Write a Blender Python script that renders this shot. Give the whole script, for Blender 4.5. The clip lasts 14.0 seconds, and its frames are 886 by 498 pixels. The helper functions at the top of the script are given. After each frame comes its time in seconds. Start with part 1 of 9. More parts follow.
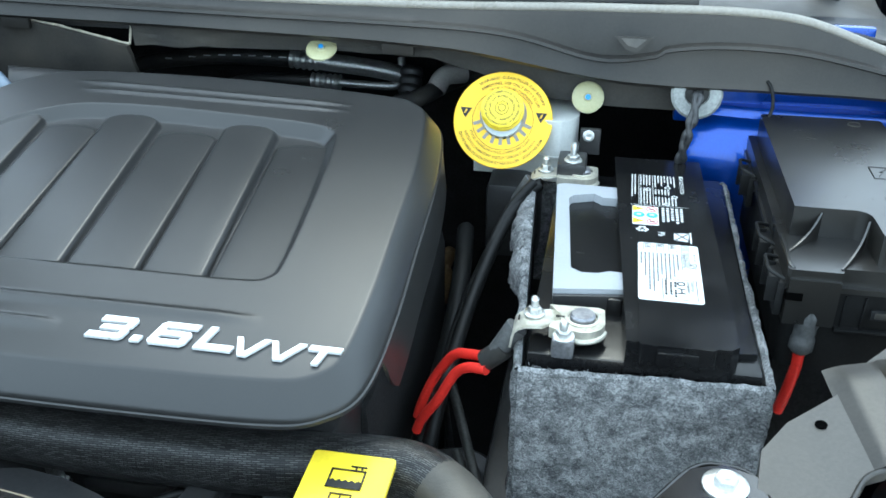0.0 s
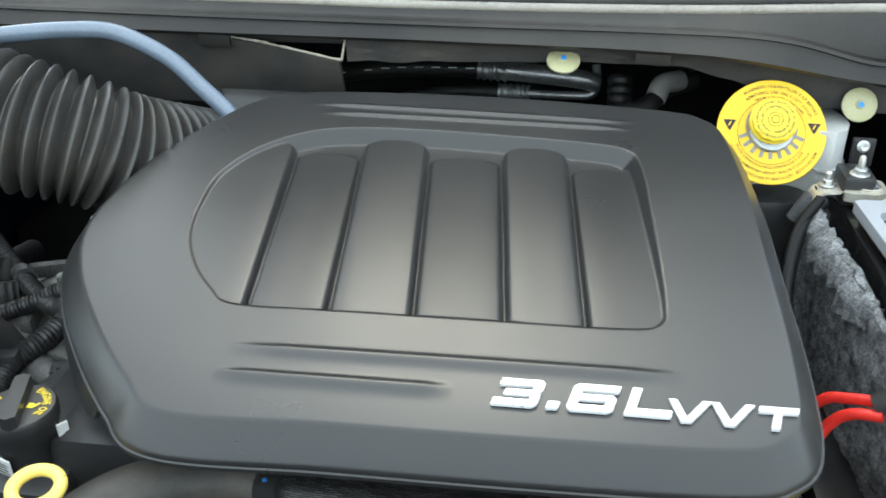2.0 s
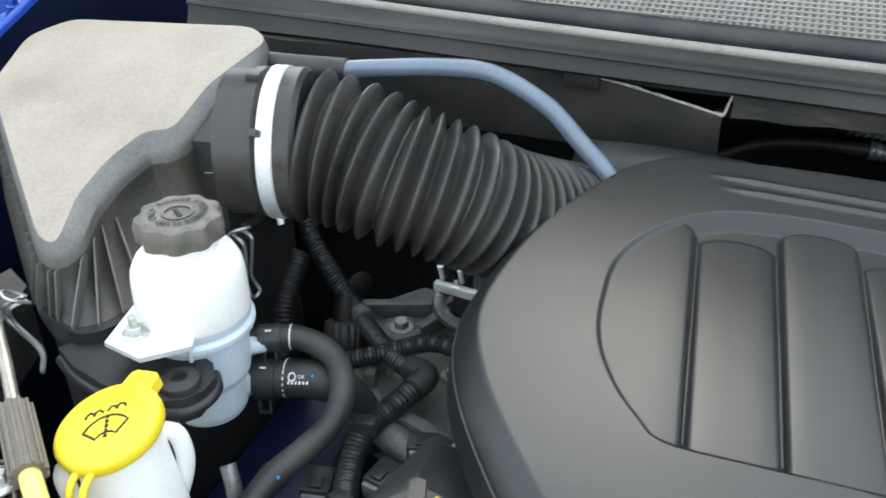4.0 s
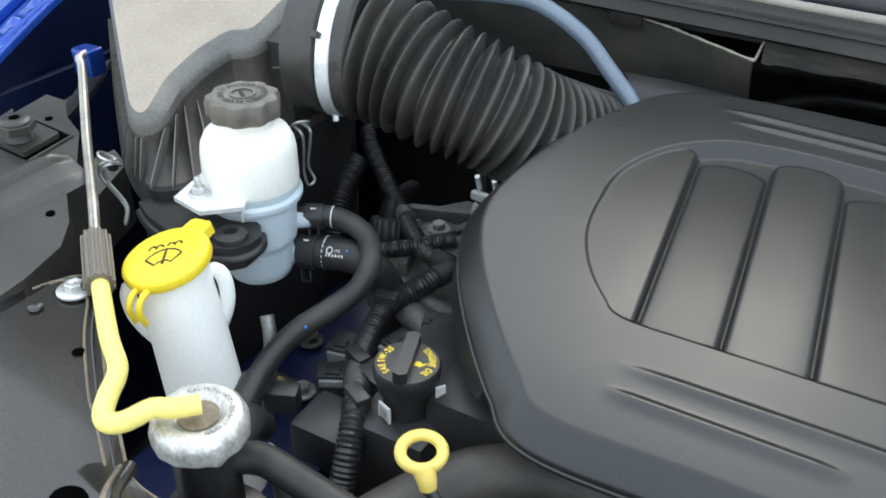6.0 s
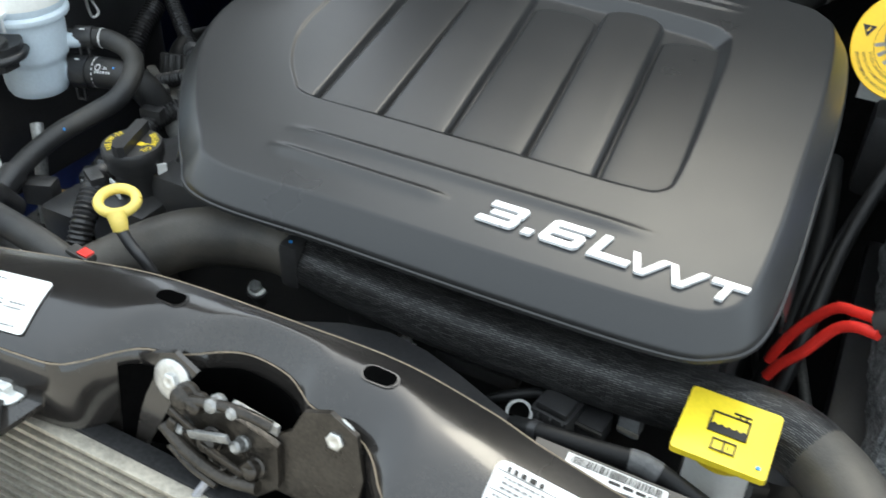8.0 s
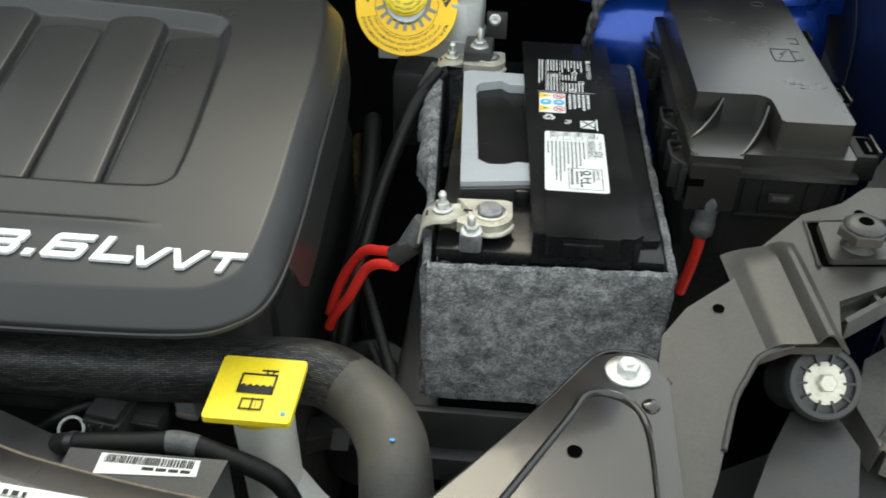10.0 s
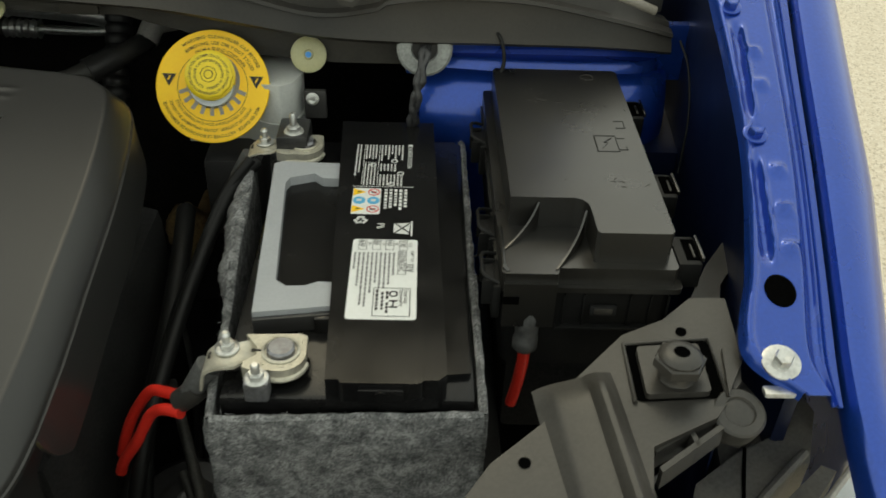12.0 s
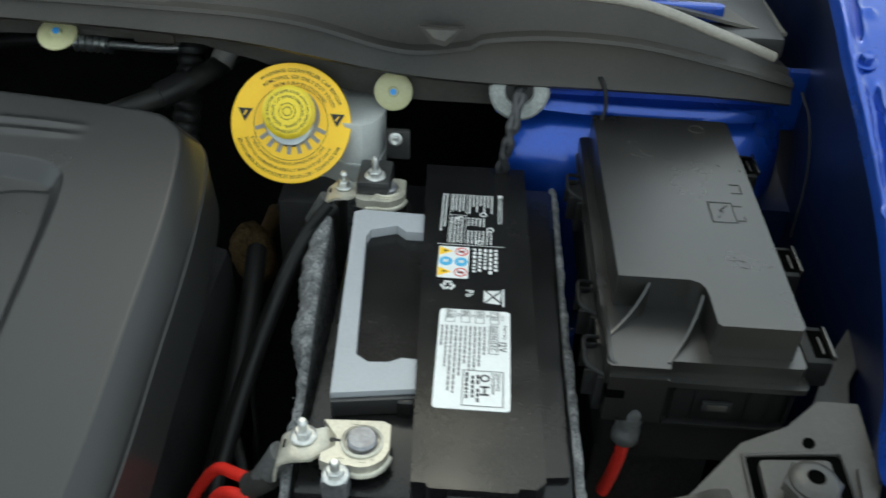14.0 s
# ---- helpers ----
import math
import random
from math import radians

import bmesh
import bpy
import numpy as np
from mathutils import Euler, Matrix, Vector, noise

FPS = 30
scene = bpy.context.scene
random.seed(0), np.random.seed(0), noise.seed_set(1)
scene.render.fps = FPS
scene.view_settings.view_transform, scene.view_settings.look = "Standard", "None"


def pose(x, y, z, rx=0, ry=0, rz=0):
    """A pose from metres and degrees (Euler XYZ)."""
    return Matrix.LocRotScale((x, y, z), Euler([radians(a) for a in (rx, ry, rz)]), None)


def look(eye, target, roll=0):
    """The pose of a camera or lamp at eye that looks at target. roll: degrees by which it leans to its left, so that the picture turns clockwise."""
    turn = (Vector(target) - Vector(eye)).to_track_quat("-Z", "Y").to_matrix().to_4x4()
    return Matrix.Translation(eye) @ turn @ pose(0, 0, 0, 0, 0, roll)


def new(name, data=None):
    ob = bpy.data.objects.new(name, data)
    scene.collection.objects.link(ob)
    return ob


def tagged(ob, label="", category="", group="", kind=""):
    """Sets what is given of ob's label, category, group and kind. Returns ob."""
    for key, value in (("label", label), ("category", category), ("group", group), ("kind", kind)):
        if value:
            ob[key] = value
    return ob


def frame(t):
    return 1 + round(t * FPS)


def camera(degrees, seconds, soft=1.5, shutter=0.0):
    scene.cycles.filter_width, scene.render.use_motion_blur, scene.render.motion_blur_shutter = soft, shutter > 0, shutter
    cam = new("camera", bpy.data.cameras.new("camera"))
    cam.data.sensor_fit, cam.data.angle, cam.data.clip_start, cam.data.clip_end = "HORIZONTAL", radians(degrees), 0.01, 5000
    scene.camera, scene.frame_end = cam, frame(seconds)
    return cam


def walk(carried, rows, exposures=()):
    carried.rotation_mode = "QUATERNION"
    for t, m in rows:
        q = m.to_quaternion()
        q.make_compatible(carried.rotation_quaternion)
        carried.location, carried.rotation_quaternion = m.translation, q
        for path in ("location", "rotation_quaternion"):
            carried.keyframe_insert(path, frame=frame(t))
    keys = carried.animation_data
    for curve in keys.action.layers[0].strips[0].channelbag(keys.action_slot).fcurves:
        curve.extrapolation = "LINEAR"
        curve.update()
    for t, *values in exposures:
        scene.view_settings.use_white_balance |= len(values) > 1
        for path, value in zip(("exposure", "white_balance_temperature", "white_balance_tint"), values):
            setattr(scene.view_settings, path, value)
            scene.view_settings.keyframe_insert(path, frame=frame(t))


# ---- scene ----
cam = camera(52.2, 14.0, soft=1.6, shutter=0.3)
PATH = [
    (0, (0.11, 0.06, 1.337), (-0.213, 1.793, 0.393), 0.1),
    (0.5, (0.098, 0.067, 1.318), (-0.214, 1.807, 0.383), -0.3),
    (1, (0.003, 0.069, 1.325), (-0.281, 1.819, 0.4), -0.2),
    (1.5, (-0.106, 0.075, 1.332), (-0.387, 1.819, 0.394), -0.7),
    (2, (-0.199, 0.094, 1.332), (-0.459, 1.833, 0.379), -0.9),
    (2.5, (-0.262, 0.116, 1.337), (-0.458, 1.854, 0.367), 0.2),
    (3, (-0.322, 0.148, 1.353), (-0.55, 1.872, 0.367), 0.2),
    (3.3, (-0.36, 0.163, 1.367), (-0.68, 1.871, 0.377), 0.9),
    (3.5, (-0.392, 0.17, 1.383), (-0.753, 1.856, 0.369), 1.2),
    (3.6, (-0.395, 0.17, 1.379), (-0.826, 1.847, 0.382), 0.4),
    (4, (-0.41, 0.177, 1.383), (-1.023, 1.78, 0.357), -0.4),
    (4.2, (-0.408, 0.174, 1.383), (-1.067, 1.756, 0.352), -0.4),
    (6.3, (-0.246, 0.084, 1.382), (-1.068, 1.54, 0.284), 1.4),
    (6.5, (-0.209, 0.074, 1.374), (-1.025, 1.526, 0.267), 1.8),
    (7, (-0.127, 0.069, 1.356), (-0.905, 1.527, 0.229), 2.4),
    (7.5, (-0.085, 0.069, 1.336), (-0.833, 1.529, 0.193), 2.6),
    (8, (-0.029, 0.066, 1.332), (-0.738, 1.514, 0.149), 2.6),
    (8.3, (0.013, 0.069, 1.321), (-0.69, 1.52, 0.138), 0.9),
    (8.5, (0.041, 0.071, 1.321), (-0.644, 1.53, 0.136), -0.1),
    (9, (0.07, 0.073, 1.323), (-0.308, 1.643, 0.144), 2.5),
    (9.2, (0.077, 0.073, 1.326), (-0.225, 1.659, 0.145), 2.7),
    (11.3, (0.162, 0.117, 1.39), (0.221, 1.747, 0.233), 1.4),
    (11.5, (0.162, 0.132, 1.395), (0.239, 1.757, 0.231), 1.9),
    (12, (0.2, 0.197, 1.388), (0.258, 1.811, 0.208), 2.3),
    (12.5, (0.236, 0.255, 1.384), (0.279, 1.854, 0.183), 2.2),
    (13, (0.238, 0.272, 1.393), (0.306, 1.862, 0.181), 2.7),
    (13.5, (0.225, 0.272, 1.403), (0.257, 1.863, 0.191), 2.3),
    (14, (0.164, 0.284, 1.402), (0.118, 1.875, 0.191), 2.6),
]
EXPOSURES = [(0, 2.0, 5250, -4), (1.5, 1.98, 5800, 1), (2.1, 1.98, 5900, 0), (3.0, 2.35, 6050, 4), (3.6, 1.72, 5850, 4), (6.5, 1.48, 5800, 4), (8.2, 1.6, 5950, 3), (9.2, 1.65, 6000, 3), (11.3, 0.55, 7150, -4), (13.4, 0.52, 7300, -3), (14.0, 0.9, 6000, -3)]
walk(cam, [(t, look(eye, target, roll)) for t, eye, target, roll in PATH], EXPOSURES)

# ---- world and light ----
world = bpy.data.worlds.new("sky")
scene.world = world
world.use_nodes = True
wn = world.node_tree
sky = wn.nodes.new("ShaderNodeTexSky")
sky.sky_type, sky.sun_disc = "NISHITA", False
sky.sun_elevation, sky.sun_rotation = radians(47), radians(-12)
sky.dust_density, sky.air_density, sky.ozone_density = 4.0, 1.0, 1.0
wn.nodes["Background"].inputs["Strength"].default_value = 0.03
veil = wn.nodes.new("ShaderNodeMix")  # even white overcast over the clear sky
veil.data_type, veil.blend_type = "RGBA", "ADD"
veil.inputs["Factor"].default_value = 1.0
veil.inputs["B"].default_value = (20.0, 20.2, 20.2, 1)
wn.links.new(sky.outputs[0], veil.inputs["A"])
wn.links.new(veil.outputs["Result"], wn.nodes["Background"].inputs["Color"])
sun = new("sun", bpy.data.lights.new("sun", "SUN"))
sun.data.energy, sun.data.angle, sun.data.color = 0.26, radians(18), (1.0, 0.86, 0.66)
sun.matrix_world = look((-1.3, 7.4, 8.35), (-0.3, 0.72, 1.01))  # hazy sun behind the raised bonnet


# ---- materials ----
def mat(name, col, rough=0.5, metal=0.0, var=0.2, scale=25.0, fine=350.0, bump=0.15, bscale=600.0, coat=0.0, spec=0.5,
        dust=0.0, dust_col=(0.32, 0.28, 0.22), see=0.0, sub=0.0, ior=1.5, rvar=0.08):
    """Painted, moulded or metal surface with blotches, fine grain, relief and a thin uneven film of dust."""
    m = bpy.data.materials.new(name)
    m.use_nodes = True
    n, l = m.node_tree.nodes, m.node_tree.links
    p = n["Principled BSDF"]
    tc = n.new("ShaderNodeTexCoord")
    big, small = n.new("ShaderNodeTexNoise"), n.new("ShaderNodeTexNoise")
    big.inputs["Scale"].default_value, big.inputs["Detail"].default_value = scale, 5
    small.inputs["Scale"].default_value, small.inputs["Detail"].default_value = fine, 3
    for t in (big, small):
        l.new(tc.outputs["Object"], t.inputs["Vector"])
    add = n.new("ShaderNodeMath")
    add.operation = "ADD"
    l.new(big.outputs["Fac"], add.inputs[0])
    l.new(small.outputs["Fac"], add.inputs[1])
    ramp = n.new("ShaderNodeMapRange")
    ramp.inputs["From Min"].default_value, ramp.inputs["From Max"].default_value = 0.7, 1.3
    l.new(add.outputs[0], ramp.inputs["Value"])
    mix = n.new("ShaderNodeMix")
    mix.data_type = "RGBA"
    mix.inputs["A"].default_value = (*[c * (1 - var) for c in col], 1)
    mix.inputs["B"].default_value = (*[min(1, c * (1 + var)) for c in col], 1)
    l.new(ramp.outputs[0], mix.inputs["Factor"])
    out = mix.outputs["Result"]
    if dust:
        d = n.new("ShaderNodeTexNoise")
        d.inputs["Scale"].default_value, d.inputs["Detail"].default_value = scale * 0.6, 8
        l.new(tc.outputs["Object"], d.inputs["Vector"])
        dr = n.new("ShaderNodeMapRange")
        dr.inputs["From Min"].default_value, dr.inputs["From Max"].default_value = 0.4, 0.75
        dr.inputs["To Max"].default_value = dust
        l.new(d.outputs["Fac"], dr.inputs["Value"])
        m2 = n.new("ShaderNodeMix")
        m2.data_type = "RGBA"
        m2.inputs["B"].default_value = (*dust_col, 1)
        l.new(out, m2.inputs["A"])
        l.new(dr.outputs[0], m2.inputs["Factor"])
        out = m2.outputs["Result"]
    l.new(out, p.inputs["Base Color"])
    rr = n.new("ShaderNodeMapRange")
    rr.inputs["From Min"].default_value, rr.inputs["From Max"].default_value = 0.3, 0.7
    rr.inputs["To Min"].default_value, rr.inputs["To Max"].default_value = max(0.02, rough - rvar), min(1, rough + rvar)
    l.new(big.outputs["Fac"], rr.inputs["Value"])
    l.new(rr.outputs[0], p.inputs["Roughness"])
    p.inputs["Metallic"].default_value = metal
    p.inputs["Coat Weight"].default_value = coat
    p.inputs["Coat Roughness"].default_value = 0.06
    p.inputs["Coat IOR"].default_value = 1.65
    p.inputs["Specular IOR Level"].default_value = spec
    p.inputs["IOR"].default_value = ior
    p.inputs["Transmission Weight"].default_value = see
    if sub:
        p.inputs["Subsurface Weight"].default_value = sub
        p.inputs["Subsurface Radius"].default_value = (0.02, 0.02, 0.02)
        p.inputs["Subsurface Scale"].default_value = 1.0
    if bump:
        b = n.new("ShaderNodeTexNoise")
        b.inputs["Scale"].default_value, b.inputs["Detail"].default_value = bscale, 4
        l.new(tc.outputs["Object"], b.inputs["Vector"])
        bp = n.new("ShaderNodeBump")
        bp.inputs["Strength"].default_value, bp.inputs["Distance"].default_value = bump, 0.001
        l.new(b.outputs["Fac"], bp.inputs["Height"])
        l.new(bp.outputs[0], p.inputs["Normal"])
    return m


def felt_mat():
    m = mat("felt", (0.1, 0.105, 0.115), 0.95, var=0.5, scale=60, fine=420, bump=0, spec=0.1)
    n, l = m.node_tree.nodes, m.node_tree.links
    p = n["Principled BSDF"]
    tc = n.new("ShaderNodeTexCoord")
    mp = n.new("ShaderNodeMapping")
    mp.inputs["Scale"].default_value = (1, 1, 1.15)
    l.new(tc.outputs["Object"], mp.inputs["Vector"])
    a, b = n.new("ShaderNodeTexNoise"), n.new("ShaderNodeTexNoise")
    a.inputs["Scale"].default_value, a.inputs["Detail"].default_value, a.inputs["Roughness"].default_value = 78, 5, 0.66
    a.inputs["Distortion"].default_value = 0.35
    b.inputs["Scale"].default_value, b.inputs["Detail"].default_value, b.inputs["Distortion"].default_value = 330, 4, 1.6
    for t in (a, b):
        l.new(mp.outputs[0], t.inputs["Vector"])
    mul = n.new("ShaderNodeMath")
    mul.operation = "MULTIPLY"
    l.new(a.outputs["Fac"], mul.inputs[0])
    l.new(b.outputs["Fac"], mul.inputs[1])
    cr = n.new("ShaderNodeValToRGB")
    e = cr.color_ramp.elements
    e[0].position, e[0].color = 0.14, (0.075, 0.077, 0.08, 1)
    e[1].position, e[1].color = 0.37, (0.4, 0.4, 0.4, 1)
    mid = e.new(0.24)
    mid.color = (0.19, 0.192, 0.195, 1)
    l.new(mul.outputs[0], cr.inputs[0])
    l.new(cr.outputs[0], p.inputs["Base Color"])
    bp = n.new("ShaderNodeBump")
    bp.inputs["Strength"].default_value, bp.inputs["Distance"].default_value = 0.9, 0.003
    l.new(mul.outputs[0], bp.inputs["Height"])
    l.new(bp.outputs[0], p.inputs["Normal"])
    return m


def concrete_mat():
    m = mat("concrete", (0.6, 0.53, 0.43), 0.9, var=0.12, scale=3, fine=40, bump=0.3, bscale=200, spec=0.2)
    n, l = m.node_tree.nodes, m.node_tree.links
    tc = n.new("ShaderNodeTexCoord")
    v = n.new("ShaderNodeTexVoronoi")
    v.inputs["Scale"].default_value = 150
    l.new(tc.outputs["Object"], v.inputs["Vector"])
    cr = n.new("ShaderNodeValToRGB")
    e = cr.color_ramp.elements
    cr.color_ramp.interpolation = "CONSTANT"
    e[0].position, e[0].color = 0.0, (0.42, 0.35, 0.26, 1)
    e[1].position, e[1].color = 0.22, (0.7, 0.62, 0.5, 1)
    x = e.new(0.6)
    x.color = (0.82, 0.76, 0.65, 1)
    x = e.new(0.85)
    x.color = (0.62, 0.55, 0.44, 1)
    l.new(v.outputs["Color"], cr.inputs[0])
    p = n["Principled BSDF"]
    mix = n.new("ShaderNodeMix")
    mix.data_type = "RGBA"
    mix.inputs["Factor"].default_value = 0.55
    old = p.inputs["Base Color"].links[0].from_socket
    l.new(old, mix.inputs["A"])
    l.new(cr.outputs[0], mix.inputs["B"])
    l.new(mix.outputs["Result"], p.inputs["Base Color"])
    return m


def braid_mat():
    """Woven black sleeve: a fine herringbone of shiny strands, by the sleeve's own length and girth."""
    m = mat("braid", (0.012, 0.012, 0.013), 0.42, var=0.4, scale=40, fine=700, bump=0, spec=0.5)
    n, l = m.node_tree.nodes, m.node_tree.links
    p = n["Principled BSDF"]
    uv = n.new("ShaderNodeUVMap")
    br = n.new("ShaderNodeTexBrick")
    br.inputs["Scale"].default_value = 1
    br.inputs["Brick Width"].default_value, br.inputs["Row Height"].default_value = 0.0065, 0.0019
    br.inputs["Mortar Size"].default_value, br.inputs["Mortar Smooth"].default_value = 0.00055, 0.3
    br.inputs["Color1"].default_value = (0.007, 0.007, 0.0075, 1)
    br.inputs["Color2"].default_value = (0.1, 0.098, 0.095, 1)
    br.inputs["Mortar"].default_value = (0.003, 0.003, 0.003, 1)
    mp = n.new("ShaderNodeMapping")
    mp.inputs["Rotation"].default_value = (0, 0, 0.06)
    l.new(uv.outputs[0], mp.inputs["Vector"])
    l.new(mp.outputs[0], br.inputs["Vector"])
    l.new(br.outputs["Color"], p.inputs["Base Color"])
    bp = n.new("ShaderNodeBump")
    bp.inputs["Strength"].default_value, bp.inputs["Distance"].default_value = 1.0, 0.0014
    bp.invert = True
    l.new(br.outputs["Fac"], bp.inputs["Height"])
    l.new(bp.outputs[0], p.inputs["Normal"])
    return m


COVER = mat("cover_plastic", (0.021, 0.0207, 0.0205), 0.3, var=0.1, scale=9, fine=900, bump=0.06, bscale=1500, dust=0.03, dust_col=(0.1, 0.09, 0.075), spec=0.55, ior=1.5, rvar=0.03)
BLACK = mat("black_plastic", (0.025, 0.025, 0.026), 0.38, var=0.25, scale=20, bump=0.12, bscale=900, dust=0.05)
GLOSS = mat("battery_plastic", (0.008, 0.008, 0.0085), 0.22, spec=0.3, var=0.3, scale=18, bump=0.06, bscale=700, dust=0.02)
FUSEP = mat("fuse_plastic", (0.01, 0.0095, 0.0088), 0.3, spec=0.8, ior=1.55, rvar=0.05, var=0.3, scale=14, bump=0.03, bscale=1500, dust=0.05)
GREYP = mat("bracket_plastic", (0.034, 0.032, 0.0295), 0.38, spec=0.5, ior=1.5, var=0.25, scale=14, bump=0.08, bscale=900, dust=0.1)
COWLP = mat("cowl_plastic", (0.02, 0.0188, 0.017), 0.42, spec=0.35, var=0.25, scale=10, bump=0.15, bscale=700, dust=0.28, dust_col=(0.12, 0.104, 0.085))
DARK = mat("dark_void", (0.018, 0.018, 0.0185), 0.8, spec=0.2, var=0.5, scale=30, bump=0.2)
RUBBER = mat("rubber_hose", (0.022, 0.022, 0.022), 0.5, var=0.25, scale=30, bump=0.2, bscale=900, dust=0.12)
DUSTY = mat("dusty_rubber", (0.032, 0.03, 0.027), 0.5, var=0.25, scale=22, bump=0.25, bscale=700, dust=0.3)
BELLOW = mat("bellows_rubber", (0.034, 0.0325, 0.03), 0.34, var=0.2, scale=30, bump=0.15, bscale=900, dust=0.08)
# Lid tone: pale dust plus the sky's reflection, both in the colour
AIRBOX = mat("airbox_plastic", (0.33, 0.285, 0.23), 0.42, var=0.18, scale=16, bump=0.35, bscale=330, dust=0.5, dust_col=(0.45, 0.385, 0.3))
# Same paint as BLUE, darkened for the bay's shade, with a little dust
INNERBLUE = mat("shade_darkened_blue", (0.003, 0.008, 0.035), 0.4, metal=0.2, var=0.3, scale=12, bump=0.05, dust=0.06, dust_col=(0.05, 0.045, 0.04))
BLUE = mat("blue_paint", (0.012, 0.062, 0.39), 0.3, metal=0.6, var=0.12, scale=10, bump=0.0, coat=0.55)
SUPPORT = mat("black_paint", (0.018, 0.0162, 0.015), 0.22, var=0.35, scale=9, bump=0.015, bscale=300, coat=0.3, dust=0.07, spec=0.5)
RUSTY = mat("worn_edge", (0.2, 0.16, 0.11), 0.6, var=0.35, scale=50, bump=0.2)
YELLOW = mat("yellow_plastic", (0.92, 0.7, 0.03), 0.4, var=0.06, scale=20, bump=0.05, sub=0.05)
PALEYEL = mat("pale_yellow_vinyl", (0.85, 0.72, 0.2), 0.45, var=0.06, scale=20, bump=0.05)
CAPYEL = mat("cap_yellow", (0.82, 0.62, 0.03), 0.4, var=0.06, scale=20, bump=0.05)
DISC = mat("disc_yellow", (1.0, 0.6, 0.015), 0.42, var=0.04, scale=20, bump=0.04)
INK = mat("black_ink", (0.012, 0.011, 0.01), 0.55, var=0.3, bump=0)
BROWN = mat("brown_ink", (0.05, 0.033, 0.006), 0.5, var=0.3, bump=0)
WHITEINK = mat("white_ink", (0.72, 0.72, 0.7), 0.5, var=0.1, bump=0)
LABEL = mat("label_paper", (0.82, 0.82, 0.8), 0.4, var=0.04, scale=30, bump=0.03)
REDINK = mat("red_ink", (0.6, 0.05, 0.04), 0.5, var=0.1, bump=0)
CYAN = mat("cyan_ink", (0.1, 0.42, 0.68), 0.5, var=0.08, bump=0)
MILK = mat("milky_tank", (0.92, 0.9, 0.84), 0.38, var=0.05, scale=12, bump=0.06, sub=0.35)
MILKBLUE = mat("milky_blue_tank", (0.62, 0.7, 0.76), 0.35, var=0.06, scale=12, bump=0.06, sub=0.3)
TANK = mat("washer_tank", (0.95, 0.94, 0.89), 0.42, var=0.05, scale=14, bump=0.08, sub=0.4, dust=0.03)
SILVER = mat("badge_silver", (0.82, 0.82, 0.82), 0.32, metal=0.35, var=0.06, bump=0.03)
ZINC = mat("zinc", (0.62, 0.62, 0.6), 0.38, metal=0.85, var=0.2, scale=90, bump=0.15, bscale=700)
NICKEL = mat("terminal_metal", (0.6, 0.57, 0.48), 0.42, metal=0.55, var=0.15, scale=80, bump=0.2, bscale=500)
LEAD = mat("lead_post", (0.3, 0.3, 0.32), 0.4, metal=0.8, var=0.3, scale=120, bump=0.3)
ALU = mat("cast_aluminium", (0.3, 0.3, 0.29), 0.5, metal=0.7, var=0.3, scale=60, bump=0.4, bscale=350)
DARKALU = mat("dirty_casting", (0.07, 0.068, 0.062), 0.6, metal=0.3, var=0.4, scale=50, bump=0.5, bscale=300)
CAPALU = mat("radiator_cap_metal", (0.6, 0.585, 0.55), 0.35, metal=0.5, var=0.3, scale=90, bump=0.3, bscale=500)
HANDLE = mat("grey_handle", (0.4, 0.41, 0.43), 0.35, var=0.06, bump=0.06)
RED = mat("red_cable", (0.72, 0.03, 0.02), 0.4, var=0.1, bump=0.05)
PINK = mat("green_clip", (0.5, 0.48, 0.27), 0.35, var=0.08, bump=0.04, sub=0.2)
BLUEDOT = mat("blue_dot", (0.06, 0.3, 0.75), 0.4, var=0.1, bump=0)
FOAM = mat("foam_grommet", (0.3, 0.31, 0.3), 0.9, var=0.25, scale=90, bump=0.6, bscale=500)
SLEEVE = mat("taped_cable", (0.09, 0.09, 0.09), 0.5, var=0.3, scale=120, bump=0.6, bscale=250)
SILENCER = mat("firewall_mat", (0.028, 0.027, 0.025), 0.75, var=0.25, scale=20, bump=0.3, bscale=400, dust=0.3, dust_col=(0.15, 0.13, 0.1))
EDGE = mat("frayed_edge", (0.42, 0.39, 0.31), 0.8, var=0.4, scale=90, bump=0.4)
GLASS = mat("lamp_lens", (0.75, 0.78, 0.8), 0.08, var=0.03, bump=0, coat=0.5, see=0.35)
TUBEBLUE = mat("grey_blue_tube", (0.15, 0.185, 0.235), 0.2, var=0.1, bump=0.02, coat=0.3)
WHITEP = mat("light_grey_plastic", (0.42, 0.4, 0.37), 0.55, var=0.12, scale=20, bump=0.15, dust=0.3)
COWLTOP = mat("cowl_top_plastic", (0.06, 0.057, 0.053), 0.5, var=0.2, scale=20, bump=0.15, dust=0.25)
# Pale enough to hold the lit highlight along the cowl lip
LIPGREY = mat("pale_grey_plastic", (0.28, 0.26, 0.225), 0.34, var=0.2, scale=20, bump=0.15, dust=0.25)
PEBBLE = mat("rough_brown", (0.3, 0.2, 0.09), 0.8, var=0.4, scale=160, bump=0.8, bscale=300)
CORE = mat("condenser_alu", (0.5, 0.46, 0.38), 0.45, metal=0.45, var=0.25, scale=60, bump=0.3, dust=0.3)
# Black of the plates that stand in for shade inside holes and gaps
VOID = mat("gap_shade_black", (0.002, 0.002, 0.002), 1.0, var=0.3, bump=0, spec=0.0)
FIBRE = mat("loose_fibre", (0.13, 0.13, 0.135), 0.9, var=0.4, bump=0, spec=0.1)
